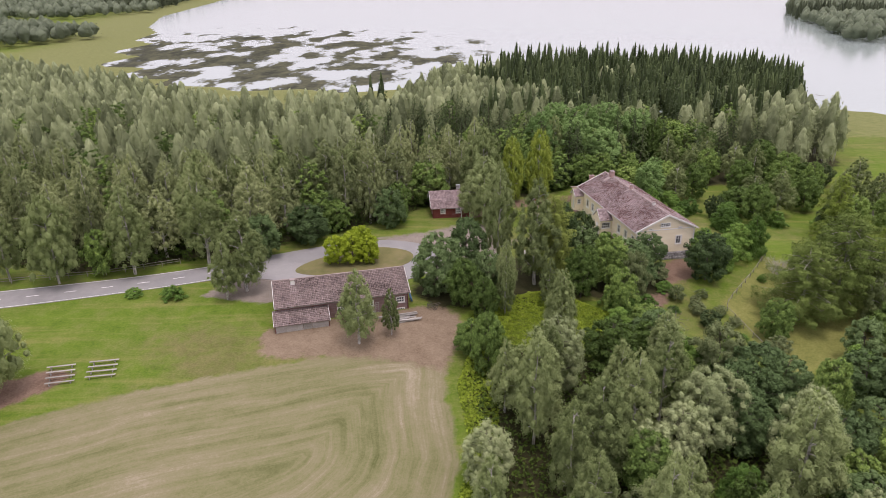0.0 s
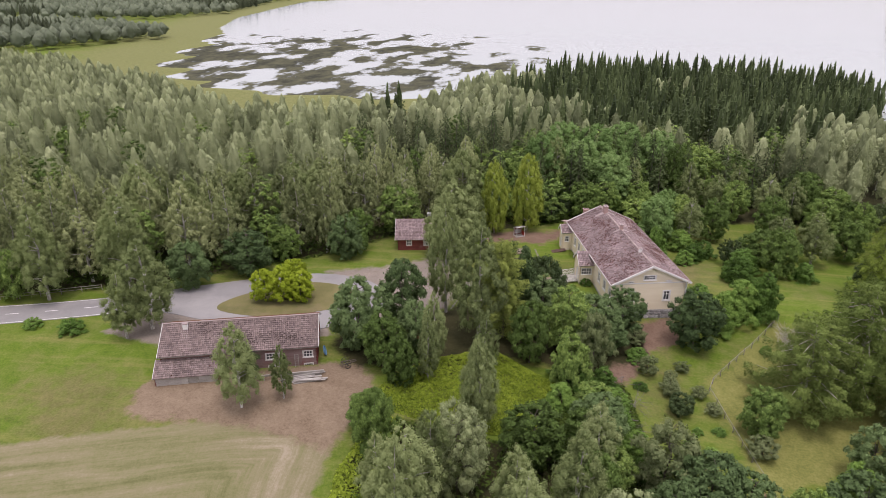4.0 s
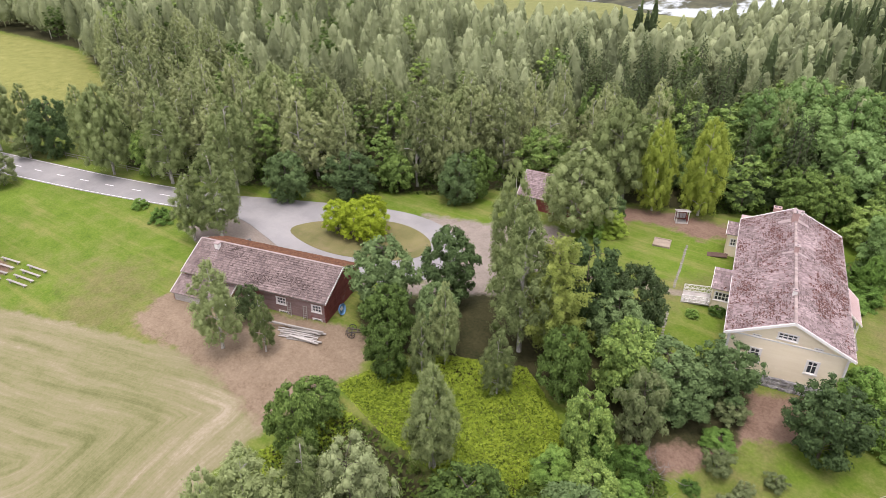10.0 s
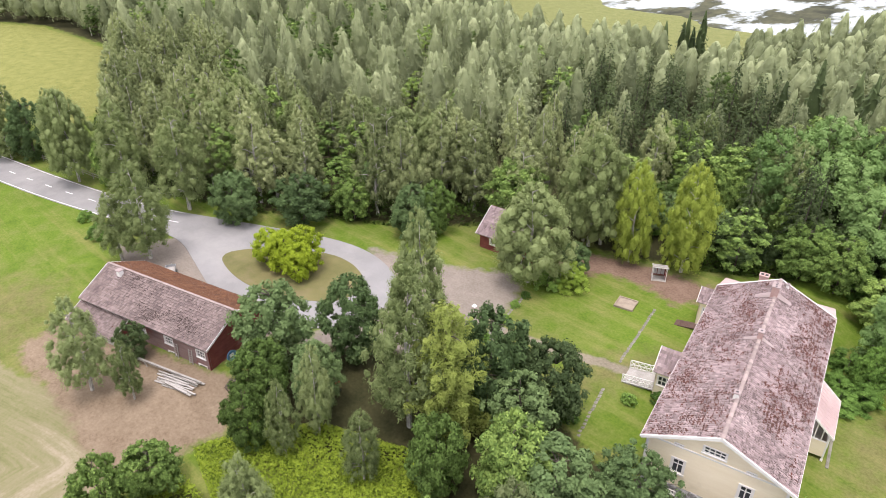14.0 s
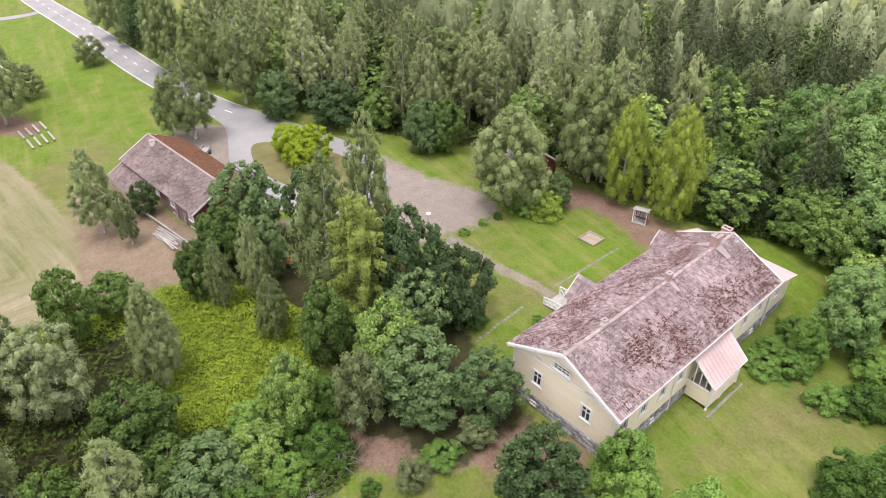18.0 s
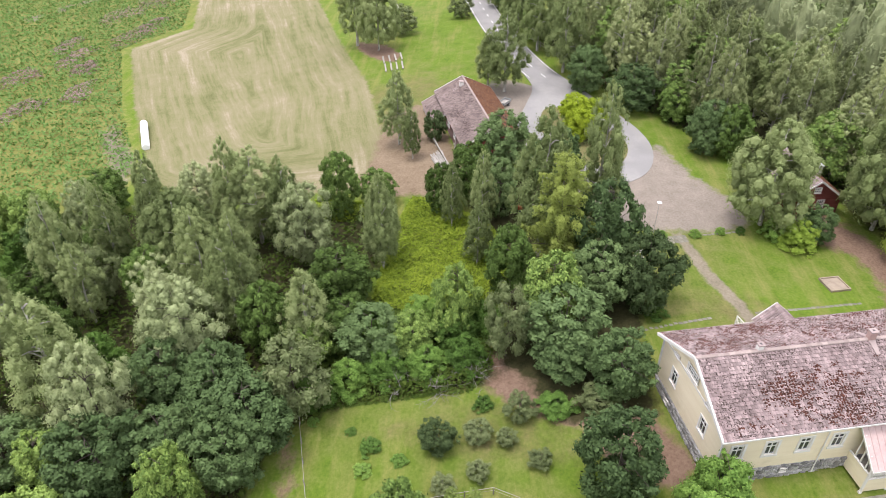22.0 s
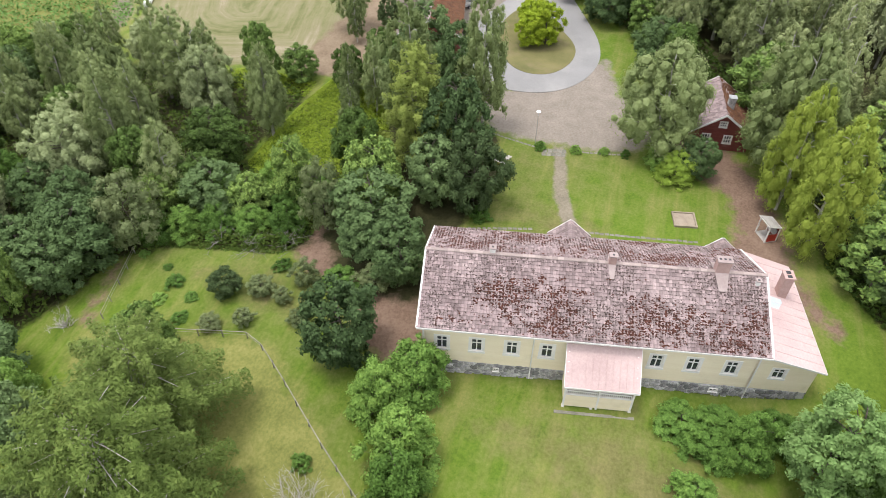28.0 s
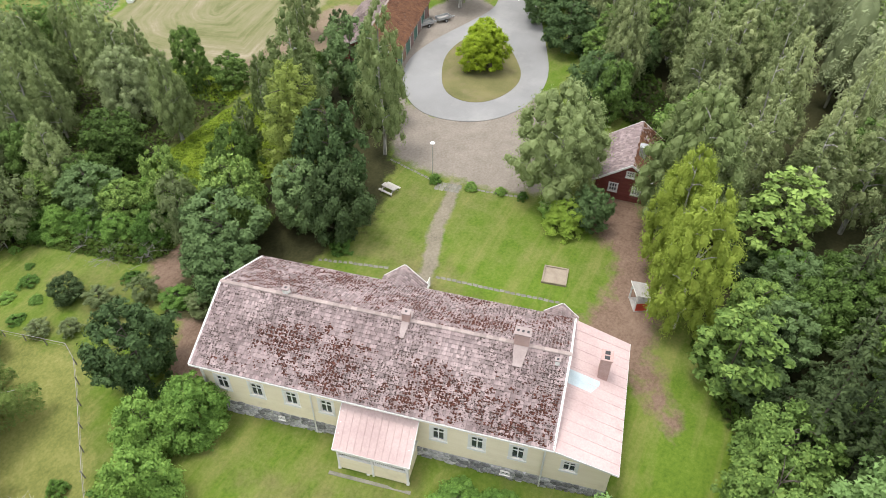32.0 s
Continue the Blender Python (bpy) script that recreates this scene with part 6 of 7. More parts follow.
STANDING_5 = [(37.6, 115.6, 7.8, 3.3), (38.4, 75.9, 8.6, 3), (43.2, 80.3, 8.9, 4.2), (40.8, 77, 8.4, 3.6), (46.8, 79.4, 8.0, 3.4), (32.5, 110.5, 8.6, 4.3), (20.4, 116.0, 12.9, 4.0), (25.2, 115, 8.5, 3.3), (34.9, 110.6, 5.6, 3.0), (-86.3, 108, 11.5, 4), (-25.4, 139.8, 7.0, 2.4), (-11.7, 136.3, 8.5, 3.4), (-27.6, 127.6, 8.0, 4.2), (-35.3, 120.3, 8.6, 3.6), (-1.5, 104.8, 10.8, 4.2), (7, 104.2, 8.4, 2.7), (3.8, 111.8, 11.1, 3.4), (47.5, 67.1, 8.5, 4.2), (59.5, 81.5, 7.5, 3.8), (26.7, 162.4, 3.5, 2.8), (48.2, 113.9, 9.5, 3.8)]
STANDING_6 = [(19.2, 111.0, 16.2, 5.0)]
STANDING_7 = [(23.4, 105.2, 9.7, 2.8), (28.8, 109.3, 10.2, 3.5), (-3.7, 150.8, 10.3, 4.7), (-62.5, 112.5, 9.0, 2.6), (-22.8, 133.9, 7.0, 3), (-10, 139.3, 8.9, 2.6), (31.8, 94.8, 5.4, 2.7), (53, 95.5, 7.4, 2.7), (19.9, 161.5, 5.8, 3), (24, 85.6, 8.0, 4), (3.7, 87.4, 5.5, 2.7), (33.1, 83.6, 5.4, 2.6)]
STANDING_8 = [(-14.7, 94.2, 4.8, 1.9), (25.4, 119.9, 9.2, 3.8), (43.5, 98.2, 3.0, 1.85)]
STANDING_9 = [(32.4, 104.8, 9.5, 2.7), (39.1, 83.7, 9.7, 3.8), (-83, 96.1, 6.1, 3.1), (-73.4, 82.6, 6.9, 3.6), (42.8, 102, 2.2, 1.55), (43.3, 104.7, 1.8, 1.1), (46.7, 102.1, 1.7, 1.15), (48, 98.9, 1.6, 1.2), (45.5, 107.7, 1.4, 1.2), (40.3, 106, 2.9, 1.6), (39.4, 113.3, 2.5, 1.9), (52.3, 92, 2.8, 2)]
STANDING_10 = [(15.5, 79.9, 11.4, 3.7), (32.8, 70.2, 11.7, 4.6), (42.7, 65.3, 13.1, 3.8)]
STANDING_11 = [(15.6, 152.6, 15.6, 3.1), (22.3, 155.1, 16.5, 3.5)]
STANDING_12 = [(60, 101.8, 14.5, 8.2)]
for tree_kind, stand in (("birch", STANDING_1), ("birch", STANDING_2), ("shrub", STANDING_3), ("lime", STANDING_4), ("chestnut", STANDING_5), ("yard_larch", STANDING_6), ("maple", STANDING_7), ("darkbush", STANDING_8), ("apple", STANDING_9), ("willow", STANDING_10), ("yellowbirch", STANDING_11), ("bigtree", STANDING_12)):
    for tx, ty, th, tr in stand:
        tree(tree_kind, tx, ty, th, tr, TREE_RNG, {"shrub": "garden shrubs", "bigtree": "larch trees", "yard_larch": "larch trees"}.get(tree_kind, tree_kind + " trees"))
for tree_kind, tx, ty, th, tr in (("wood_birch", -33.0, 132.5, 15.1, 3.2), ("wood_birch", -26.0, 144.5, 16.7, 3.2), ("wood_birch", -17.2, 148.0, 16.4, 3.3), ("wood_birch", -77.3, 128.5, 11.5, 3.0), ("wood_birch", -86.5, 124.2, 11.5, 3.0), ("maple", 2.9, 100.3, 8.5, 3), ("maple", 6.2, 96.3, 7.5, 2.3), ("chestnut", 12.2, 143.6, 5.4, 2.2), ("bright_shrub", 13.4, 141.2, 3.9, 2.4), ("birch", 10, 101.9, 11.8, 1.8), ("birch", 9.7, 98, 10.1, 1.6), ("birch", 23.1, 69.2, 14.8, 3.0), ("birch", 13.8, 60.1, 14.4, 2.5),
                               ("birch", 39.6, 59.9, 16.6, 4), ("birch", 4.5, 54.8, 11.3, 2.1), ("maple", 34.6, 165.2, 8.0, 3.8), ("maple", 45.8, 163, 7.0, 3.6), ("aspen", 40.8, 171.5, 13.5, 5), ("aspen", 34, 175, 15.0, 5), ("aspen", 25.5, 176, 16.0, 5), ("aspen", 30, 183, 17.5, 5.5), ("aspen", 38, 183, 17.0, 5.2), ("aspen", 54, 190, 16.0, 5.5), ("aspen", 46, 193, 17.0, 5.5), ("maple", 63, 188, 13.0, 5), ("bigtree", 68, 105.5, 18.5, 8.5), ("bigtree", 72, 113.5, 15.3, 7), ("larch", 81.8, 133.2, 15.0, 5.5),
                               ("maple", 94, 170, 7.0, 4), ("aspen", 48.7, 155.1, 11.0, 3.7), ("maple", 68, 149.7, 7.0, 3.8), ("birch", 72.4, 151.8, 10.0, 3.4)):
    tree(tree_kind, tx, ty, th, tr, TREE_RNG, "larch trees" if tree_kind == "bigtree" else tree_kind + " trees")


# ---- woods: too many stems to count ----
def scatter(poly, spacing, seed, clear=(), keep=None):
    """Jittered places inside an outline, apart from cleared spots (x, y, radius)."""
    rng = np.random.default_rng(seed)
    px, py = np.array(poly).T
    X, Y = np.meshgrid(np.arange(px.min(), px.max(), spacing), np.arange(py.min(), py.max(), spacing))
    x, y = X.ravel() + rng.uniform(-0.48, 0.48, X.size) * spacing, Y.ravel() + rng.uniform(-0.48, 0.48, X.size) * spacing
    ok = inside(poly, x, y)
    for cx, cy, cr in clear:
        ok &= np.hypot(x - cx, y - cy) > cr
    if keep is not None:
        ok &= keep(x, y)
    return x[ok], y[ok], rng


def inner_mass(kind, seed, rows, sides, height, radius, fill):
    """The closed, uneven leaf mass inside a far crown, over which its leaves stand."""
    rng = np.random.default_rng(seed)
    low = LOW.get(kind, 0.1)
    v = []
    for j in range(rows + 1):
        h = low + 0.04 + (0.93 - low) * j / rows
        r = float(outline(kind, np.array(min(h, 0.985)))) * radius * fill * (0.55 if j == 0 else 1.0)
        for i in range(sides):
            a = (i + 0.5 * (j % 2)) * math.tau / sides
            q = max(0.08, r * (1 + rng.uniform(-0.34, 0.26)))
            v.append((q * math.cos(a), q * math.sin(a), h * height + rng.uniform(-0.03, 0.03) * height))
    f = []
    for j in range(rows):
        for i in range(sides):
            k, n = j * sides, (i + 1) % sides
            f += [(k + i, k + n, k + sides + i), (k + n, k + sides + n, k + sides + i)]
    top = rows * sides
    f += [(top, top + i, top + i + 1) for i in range(1, sides - 1)]
    return np.array(v), np.array(f)


def wood(name, label, kind, places, rng, heights, radii, leaves, leaf, blobs, material, bark=None, mass=None):
    """Many trees of one kind joined, each turned and sized for itself."""
    x, y = places
    if not len(x):
        return
    H0, R0 = 14.0, 3.2
    models = []
    for k in range(6):
        v, f = crown_arrays(kind, 100 + k, leaves, leaf, blobs, H0, R0, mass is None)[0]
        if mass:
            mv, mf = inner_mass(kind, 200 + k, mass[0], mass[1], H0, R0, mass[2])
            v, f = np.concatenate([mv, v]), np.concatenate([mf, f + len(mv)])
        models.append((v, f))
    verts, faces, tones = [], [], []
    n = len(x)
    hs, rs, turn, which, tone = rng.uniform(*heights, n), rng.uniform(*radii, n), rng.uniform(0, 6.28, n), rng.integers(0, 6, n), rng.uniform(0, 1, n)
    z = ground(x, y)
    base = 0
    for k in range(n):
        v, f = models[which[k]]
        c, s = math.cos(turn[k]), math.sin(turn[k])
        fr, fh = rs[k] / R0, hs[k] / H0
        verts.append(np.stack([(v[:, 0] * c - v[:, 1] * s) * fr + x[k], (v[:, 0] * s + v[:, 1] * c) * fr + y[k], v[:, 2] * fh + z[k]], 1))
        faces.append(f + base)
        base += len(v)
        tones.append(np.full(len(v), tone[k], np.float32))
    V, F = np.concatenate(verts).astype(np.float32), np.concatenate(faces).astype(np.int32)
    me = bpy.data.meshes.new(name)
    me.vertices.add(len(V))
    me.vertices.foreach_set("co", V.ravel())
    me.loops.add(F.size)
    me.loops.foreach_set("vertex_index", F.ravel())
    me.polygons.add(len(F))
    me.polygons.foreach_set("loop_start", np.arange(0, F.size, 3, dtype=np.int32))
    me.polygons.foreach_set("use_smooth", np.ones(len(F), bool))
    me.update(calc_edges=True)
    me.attributes.new("tone", "FLOAT", "POINT").data.foreach_set("value", np.concatenate(tones))
    me.materials.append(material)
    top = thing(name, Matrix(), label, "wood", kind="stuff")
    attach("crowns", me, top)
    if bark:
        tv, tf = [], []
        for k in range(n):
            r, h = 0.011 * hs[k], hs[k] * 0.8
            b = len(tv)
            for zz, rr in ((-0.3, r), (h, r * 0.3)):
                tv += [(x[k] + rr * math.cos(a), y[k] + rr * math.sin(a), z[k] + zz) for a in (0, 1.57, 3.14, 4.71)]
            tf += [(b + q, b + (q + 1) % 4, b + 4 + (q + 1) % 4, b + 4 + q) for q in range(4)]
        attach("stems", mesh_of("stems", tv, tf, bark), top)


CLEAR = [(1.6, 145, 7), (-10, 138, 3), (-6, 162.5, 3.2), (-13, 162, 4), (-21, 163, 4), (-31, 160, 4), (-39, 162, 4), (-33, 132.5, 4), (-26, 144.5, 4), (-17.2, 148, 4), (-77.3, 128.5, 4), (-86.5, 124.2, 4)]
road_off = lambda x, y: edge_dist(ROAD, x, y, False) > 9
NORTH = WOODS
front = lambda x, y: edge_dist([(-108, 136), (-98, 124), (-70, 113), (-52, 118), (-40, 123), (-28, 130), (-14, 139), (4, 150), (22, 157), (40, 167)], x, y, False) < 26
near_part = lambda x, y: ((y < 215) | front(x, y)) & (x > -180) & road_off(x, y)
px_, py_, r_ = scatter(NORTH, 5.7, 11, CLEAR, near_part)
FRONT = front(px_, py_)
pick_ = r_.uniform(size=len(px_))
spruce_like = np.array([noise.noise((a * 0.025, b * 0.025, 9)) for a, b in zip(px_, py_)]) + 0.45 * inside([(-18, 180), (0, 172), (20, 168), (34, 182), (30, 215), (-10, 232), (-30, 215)], px_, py_)
SPR = (spruce_like > 0.22) & (py_ > 165) & (pick_ < 0.75)
GREENW = ~SPR & (pick_ > 0.86)
EDGE_RNG = random.Random(77)
for a, b in zip(px_[FRONT & ~SPR & ~GREENW], py_[FRONT & ~SPR & ~GREENW]):
    if a > 10 and b < 174:
        continue
    tree("wood_birch", float(a), float(b), EDGE_RNG.uniform(12.5, 18), EDGE_RNG.uniform(2.5, 3.7), EDGE_RNG, "birches at the wood's edge")
for rows_, leafs_, size_ in ((FRONT, 2400, 0.36), (~FRONT, 1700, 0.40)):
    b_, m_, s_ = rows_ & ~SPR & ~GREENW, rows_ & GREENW, rows_ & SPR
    if rows_ is not FRONT:
        wood("birch_wood", "dense wood of birches, leaf colour greyed for haze", "birch", (px_[b_], py_[b_]), r_, (12, 18), (2.5, 3.7), leafs_, size_, 90, LEAF["hazed_birch"], BARK, (11, 12, 0.58))
    wood("leafy_wood", "deep green broadleaved trees among the birches", "maple", (px_[m_], py_[m_]), r_, (9, 15), (3.0, 4.4), leafs_, size_, 70, LEAF["maple"], BARK_DARK)
    wood("spruce_wood", "dark spruces among the birches", "spruce", (px_[s_], py_[s_]), r_, (13, 18), (3.0, 4.0), leafs_, size_, 80, LEAF["spruce"], BARK_DARK)
mid_part = lambda x, y: ((y >= 215) | (x <= -180)) & (x > -480) & road_off(x, y) & ~inside([(-760, 330), (-589, 335), (-490, 276), (-432, 224), (-520, 205)], x, y)
px_, py_, r_ = scatter(NORTH, 5.6, 12, (), mid_part)
SPR = ((np.array([noise.noise((a * 0.02, b * 0.02, 9)) for a, b in zip(px_, py_)]) + smooth(-10, 60, px_) * smooth(220, 290, py_) * 0.9) > 0.35) & (px_ > -60)
wood("birch_wood", "far birch wood towards the lake, leaf colour greyed for haze", "birch", (px_[~SPR], py_[~SPR]), r_, (10.5, 15), (2.5, 3.6), 480, 0.62, 70, LEAF["hazed_birch"], None, (7, 8, 0.74))
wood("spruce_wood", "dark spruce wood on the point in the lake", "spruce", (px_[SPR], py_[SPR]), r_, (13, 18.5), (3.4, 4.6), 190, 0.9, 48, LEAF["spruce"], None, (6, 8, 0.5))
FAR_FIELD = [(-760, 330), (-680, 345), (-589, 335), (-490, 276), (-432, 224), (-520, 205), (-760, 260)]
off_field = lambda x, y: ~inside(FAR_FIELD, x, y) & (np.hypot(x + 680, y - 395) > 24)
FARWOODS = [
    [(-1500, 520), (-900, 480), (-480, 470), (-330, 500), (-285, 600), (-420, 690), (-700, 700), (-1500, 800)],
    [(-1500, 860), (-800, 760), (-420, 800), (-370, 900), (-420, 1250), (-420, 1700), (-1500, 1700)],
    [(-900, 150), (-480, 205), (-480, 480), (-900, 480)],
    [(300, 520), (420, 480), (900, 480), (900, 1000), (480, 980), (380, 800)],
    [(-600, 2000), (1400, 1900), (1400, 2500), (-600, 2500)],
]
for k, poly in enumerate(FARWOODS):
    px_, py_, r_ = scatter(poly, (11.0, 15.0, 11.0, 11.0, 19.0)[k], 20 + k, (), off_field)
    s_ = np.array([noise.noise((a * 0.006, b * 0.006, 3 + k)) for a, b in zip(px_, py_)]) > (0.3 if k != 4 else 0.0)
    # both distant woods take leaf colours with the haze mixed in
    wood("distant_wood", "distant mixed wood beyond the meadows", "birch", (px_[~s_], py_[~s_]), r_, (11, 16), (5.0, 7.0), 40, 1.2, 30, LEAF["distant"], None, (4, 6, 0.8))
    wood("distant_wood", "distant spruce wood beyond the lake", "spruce", (px_[s_], py_[s_]), r_, (14, 19), (4.4, 6.2), 40, 1.6, 24, LEAF["hazed_spruce"], None, (4, 6, 0.7))

# grove below the garden, and the wood beside the house
placed = [(o.matrix_world.translation.x, o.matrix_world.translation.y) for o in scene.objects if o.name.startswith(("birch_tree", "maple_tree", "chestnut", "larch", "willow", "fruit"))]


def gap(x, y, d):
    ok = np.ones(len(x), bool)
    for a, b in placed:
        ok &= np.hypot(x - a, y - b) > d
    return ok


def sow(poly, spacing, seed, choices, d=3.5, clear=()):
    x, y, rng = scatter(poly, spacing, seed, clear)
    ok = gap(x, y, d)
    r = random.Random(seed)
    for a, b in zip(x[ok], y[ok]):
        kind, h, rad = r.choice(choices)
        tree(kind, float(a), float(b), r.uniform(0.85, 1.15) * h, r.uniform(0.85, 1.15) * rad, r, kind + " trees" if kind != "shrub" else "garden shrubs")


sow(GROVE, 6.0, 5, [("birch", 14, 2.6), ("maple", 9.5, 3.0), ("maple", 8.5, 2.9), ("birch", 12, 2.4), ("willow", 9, 3.0), ("apple", 8, 2.8), ("chestnut", 8, 3.2), ("chestnut", 7, 3.0), ("hedge", 7, 2.8), ("maple", 7.5, 3.0)], 4.1)
sow([(55, 152), (62, 156), (66, 170), (54, 172), (51, 160)], 6.0, 12, [("maple", 8, 3.4), ("birch", 11, 2.8), ("aspen", 9, 3.6)])
sow([(11, 158), (22, 159.5), (30, 162), (38, 160.5), (44, 158.5), (50, 164), (50, 174), (30, 172), (11, 168)], 4.8, 13, [("maple", 6.5, 2.9), ("hedge", 5, 2.6), ("darkbush", 5, 2.5), ("maple", 8, 3.0), ("chestnut", 6, 2.7)], 3.0)
sow([(12, 171), (30, 174), (52, 178), (60, 182), (60, 210), (30, 200), (5, 182)], 5.2, 6, [("maple", 10, 3.6), ("maple", 12, 3.8), ("birch", 14, 3.0), ("darkbush", 7, 3.0), ("maple", 9, 3.0)])
sow([(54, 79), (57, 87), (60, 92), (66, 92), (72, 84), (72, 72), (60, 75)], 5.2, 14, [("chestnut", 8, 3.3), ("maple", 8.5, 3.2), ("chestnut", 7, 3.0), ("larch", 11, 3.2), ("hedge", 6, 2.7)], 3.6)
sow([(64, 86), (70, 100), (80, 128), (95, 120), (120, 90), (80, 62)], 6.5, 8, [("maple", 9, 3.6), ("larch", 12, 3.6), ("birch", 11, 2.8), ("maple", 8, 3.2)])
sow([(58, 140), (66, 158), (64, 172), (100, 176), (112, 150), (96, 128)], 8.5, 9, [("maple", 9, 3.4), ("birch", 12, 3.0), ("shrub", 4, 2.5), ("darkbush", 6, 2.6)])

sow([(50, 170), (62, 168), (95, 172), (100, 190), (62, 187)], 6.5, 10, [("maple", 9, 3.6), ("birch", 11, 3.0), ("maple", 7, 3.2)])


def thicket(name, label, poly, count, height, leaf, material, seed, low=0.05):
    """Low leafy growth too dense to count, heaped in uneven mounds."""
    rng = np.random.default_rng(seed)
    px, py = np.array(poly).T
    x, y = rng.uniform(px.min(), px.max(), count * 3), rng.uniform(py.min(), py.max(), count * 3)
    ok = inside(poly, x, y)
    x, y = x[ok][:count], y[ok][:count]
    mound = np.array([0.62 + 0.55 * noise.noise((a * 0.45, b * 0.45, seed)) + 0.3 * noise.noise((a * 1.5, b * 1.5, seed)) for a, b in zip(x, y)])
    edge = np.clip(edge_dist(poly, x, y) / 1.2, 0.15, 1)
    z = ground(x, y) + low + np.clip(mound, 0.12, 1.3) * height * edge * rng.uniform(0.55, 1.0, len(x))
    nrm = unit(np.array([0, 0, 0.9]) + 0.6 * rng.normal(size=(len(x), 3)))
    v, f = sprays(np.stack([x, y, z], 1), nrm, leaf, rng, 0.7)
    me = mesh_of("foliage", v, f.tolist(), material)
    me.attributes.new("tone", "FLOAT", "POINT").data.foreach_set("value", np.repeat(np.clip(mound * 0.6, 0, 0.99), 3).astype(np.float32))
    top = thing(name, Matrix(), label, "undergrowth", kind="stuff")
    attach("foliage", me, top)


thicket("meadow_weeds", "waist-high yellow-green weeds in the clearing", [(2, 92), (4, 97), (9, 103), (18, 107), (24, 103), (30, 99), (27, 93), (23, 89), (10, 90)], 34000, 1.25, 0.22, LEAF["weed"], 61)
# undergrowth and wood-edge sheets below wear the leaf colour darkened for shade
thicket("grove_undergrowth", "leafy undergrowth below the grove's trees, coloured darker for their shade", GROVE, 30000, 1.3, 0.45, LEAF["under"], 62)
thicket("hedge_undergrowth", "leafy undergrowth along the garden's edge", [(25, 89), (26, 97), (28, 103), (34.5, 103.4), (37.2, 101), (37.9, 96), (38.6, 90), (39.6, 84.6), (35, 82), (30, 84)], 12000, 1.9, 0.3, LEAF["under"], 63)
thicket("waste_ground_herbs", "tall herbs on the unmown ground beside the field", WASTE, 80000, 0.7, 0.48, LEAF["herb"], 64)
for k_, (wx, wy, wr) in enumerate(((-62, 8, 6), (-78, 15, 7), (-95, 5, 7), (-50, 3, 5), (-108, 9, 7), (-42, 19, 5), (-70, 2, 5), (-88, 16, 5), (-34, 12, 5), (-120, 4, 8), (-56, 14, 4))):
    thicket("fireweed_patch", "patch of faded pinkish fireweed among the herbs", [(wx + 1.7 * wr * (0.75 + 0.3 * math.sin(3 * a + k_)) * math.cos(a), wy + 0.9 * wr * (0.75 + 0.3 * math.cos(2 * a + k_)) * math.sin(a)) for a in (0, 0.8, 1.6, 2.4, 3.1, 3.9, 4.7, 5.5)], 900, 0.9, 0.3, LEAF["fireweed"], 80 + k_)
thicket("wood_edge_bushes", "leafy bushes below the wood's first trees, coloured darker for shade", [(-112, 138), (-98, 123.5), (-70, 112.5), (-52, 117), (-40, 122), (-28, 129), (-14, 138), (-6, 147), (4, 152), (2, 158), (-14, 148), (-30, 139), (-50, 128), (-70, 123), (-92, 133), (-108, 144)], 16000, 3.2, 0.5, LEAF["under"], 67)
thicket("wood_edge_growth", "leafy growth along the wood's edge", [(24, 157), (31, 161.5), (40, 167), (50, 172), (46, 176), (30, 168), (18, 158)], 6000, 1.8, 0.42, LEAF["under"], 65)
thicket("field_margin", "rough grass along the field's edge", [(0, 56), (3, 66), (1.5, 80), (4, 90), (8, 90), (6, 62)], 5000, 0.8, 0.35, LEAF["weed"], 66)


# ---- a house far off beyond the woods ----
def far_house(x, y, turn):
    h = thing("far_house", Matrix.Translation((x, y, float(ground(x, y)))) @ Matrix.Rotation(radians(turn), 4, "Z"), "white two-storey house with a grey roof beyond a field", "house")
    for m, w in ((face(-8, -4.5, 0, 0), 16), (face(8, -4.5, 0, 90), 9), (face(8, 4.5, 0, 180), 16), (face(-8, 4.5, 0, -90), 9)):
        holes = [(c - 0.6, c + 0.6, z, z + 1.5) for z in (1.2, 4.2) for c in np.arange(2, w - 1, 3)]
        part("wall", wall_holes(w, -0.5, 6.2, 0.2, holes), WHITE, h, m=m)
        for a, b, c, d in holes:
            part("pane", boxes(((a, 0.08, c), (b, 0.1, d))), GLASS, h, m=m)
    for s in (-1, 1):
        bm = bmesh.new()
        slab(bm, [(-8.6, s * 5.1, 5.9), (8.6, s * 5.1, 5.9), (8.6, 0, 9.4), (-8.6, 0, 9.4)], 0.15)
        part("roof", bm, GREY, h)
    for x0 in (-7.95, 7.8):
        bm = bmesh.new()
        tri = [bm.verts.new((x0 + dx, yy, zz)) for dx in (0, 0.15) for yy, zz in ((-4.5, 6.2), (4.5, 6.2), (0, 9.2))]
        for q in ((0, 1, 2), (5, 4, 3), (0, 3, 4, 1), (1, 4, 5, 2), (2, 5, 3, 0)):
            bm.faces.new([tri[k] for k in q])
        part("gable", bm, WHITE, h)


far_house(-684, 394, -55)


# ---- small things about the yard ----
def at(x, y, turn=0.0, z=0.0):
    return Matrix.Translation((x, y, float(ground(x, y)) + z)) @ Matrix.Rotation(radians(turn), 4, "Z")


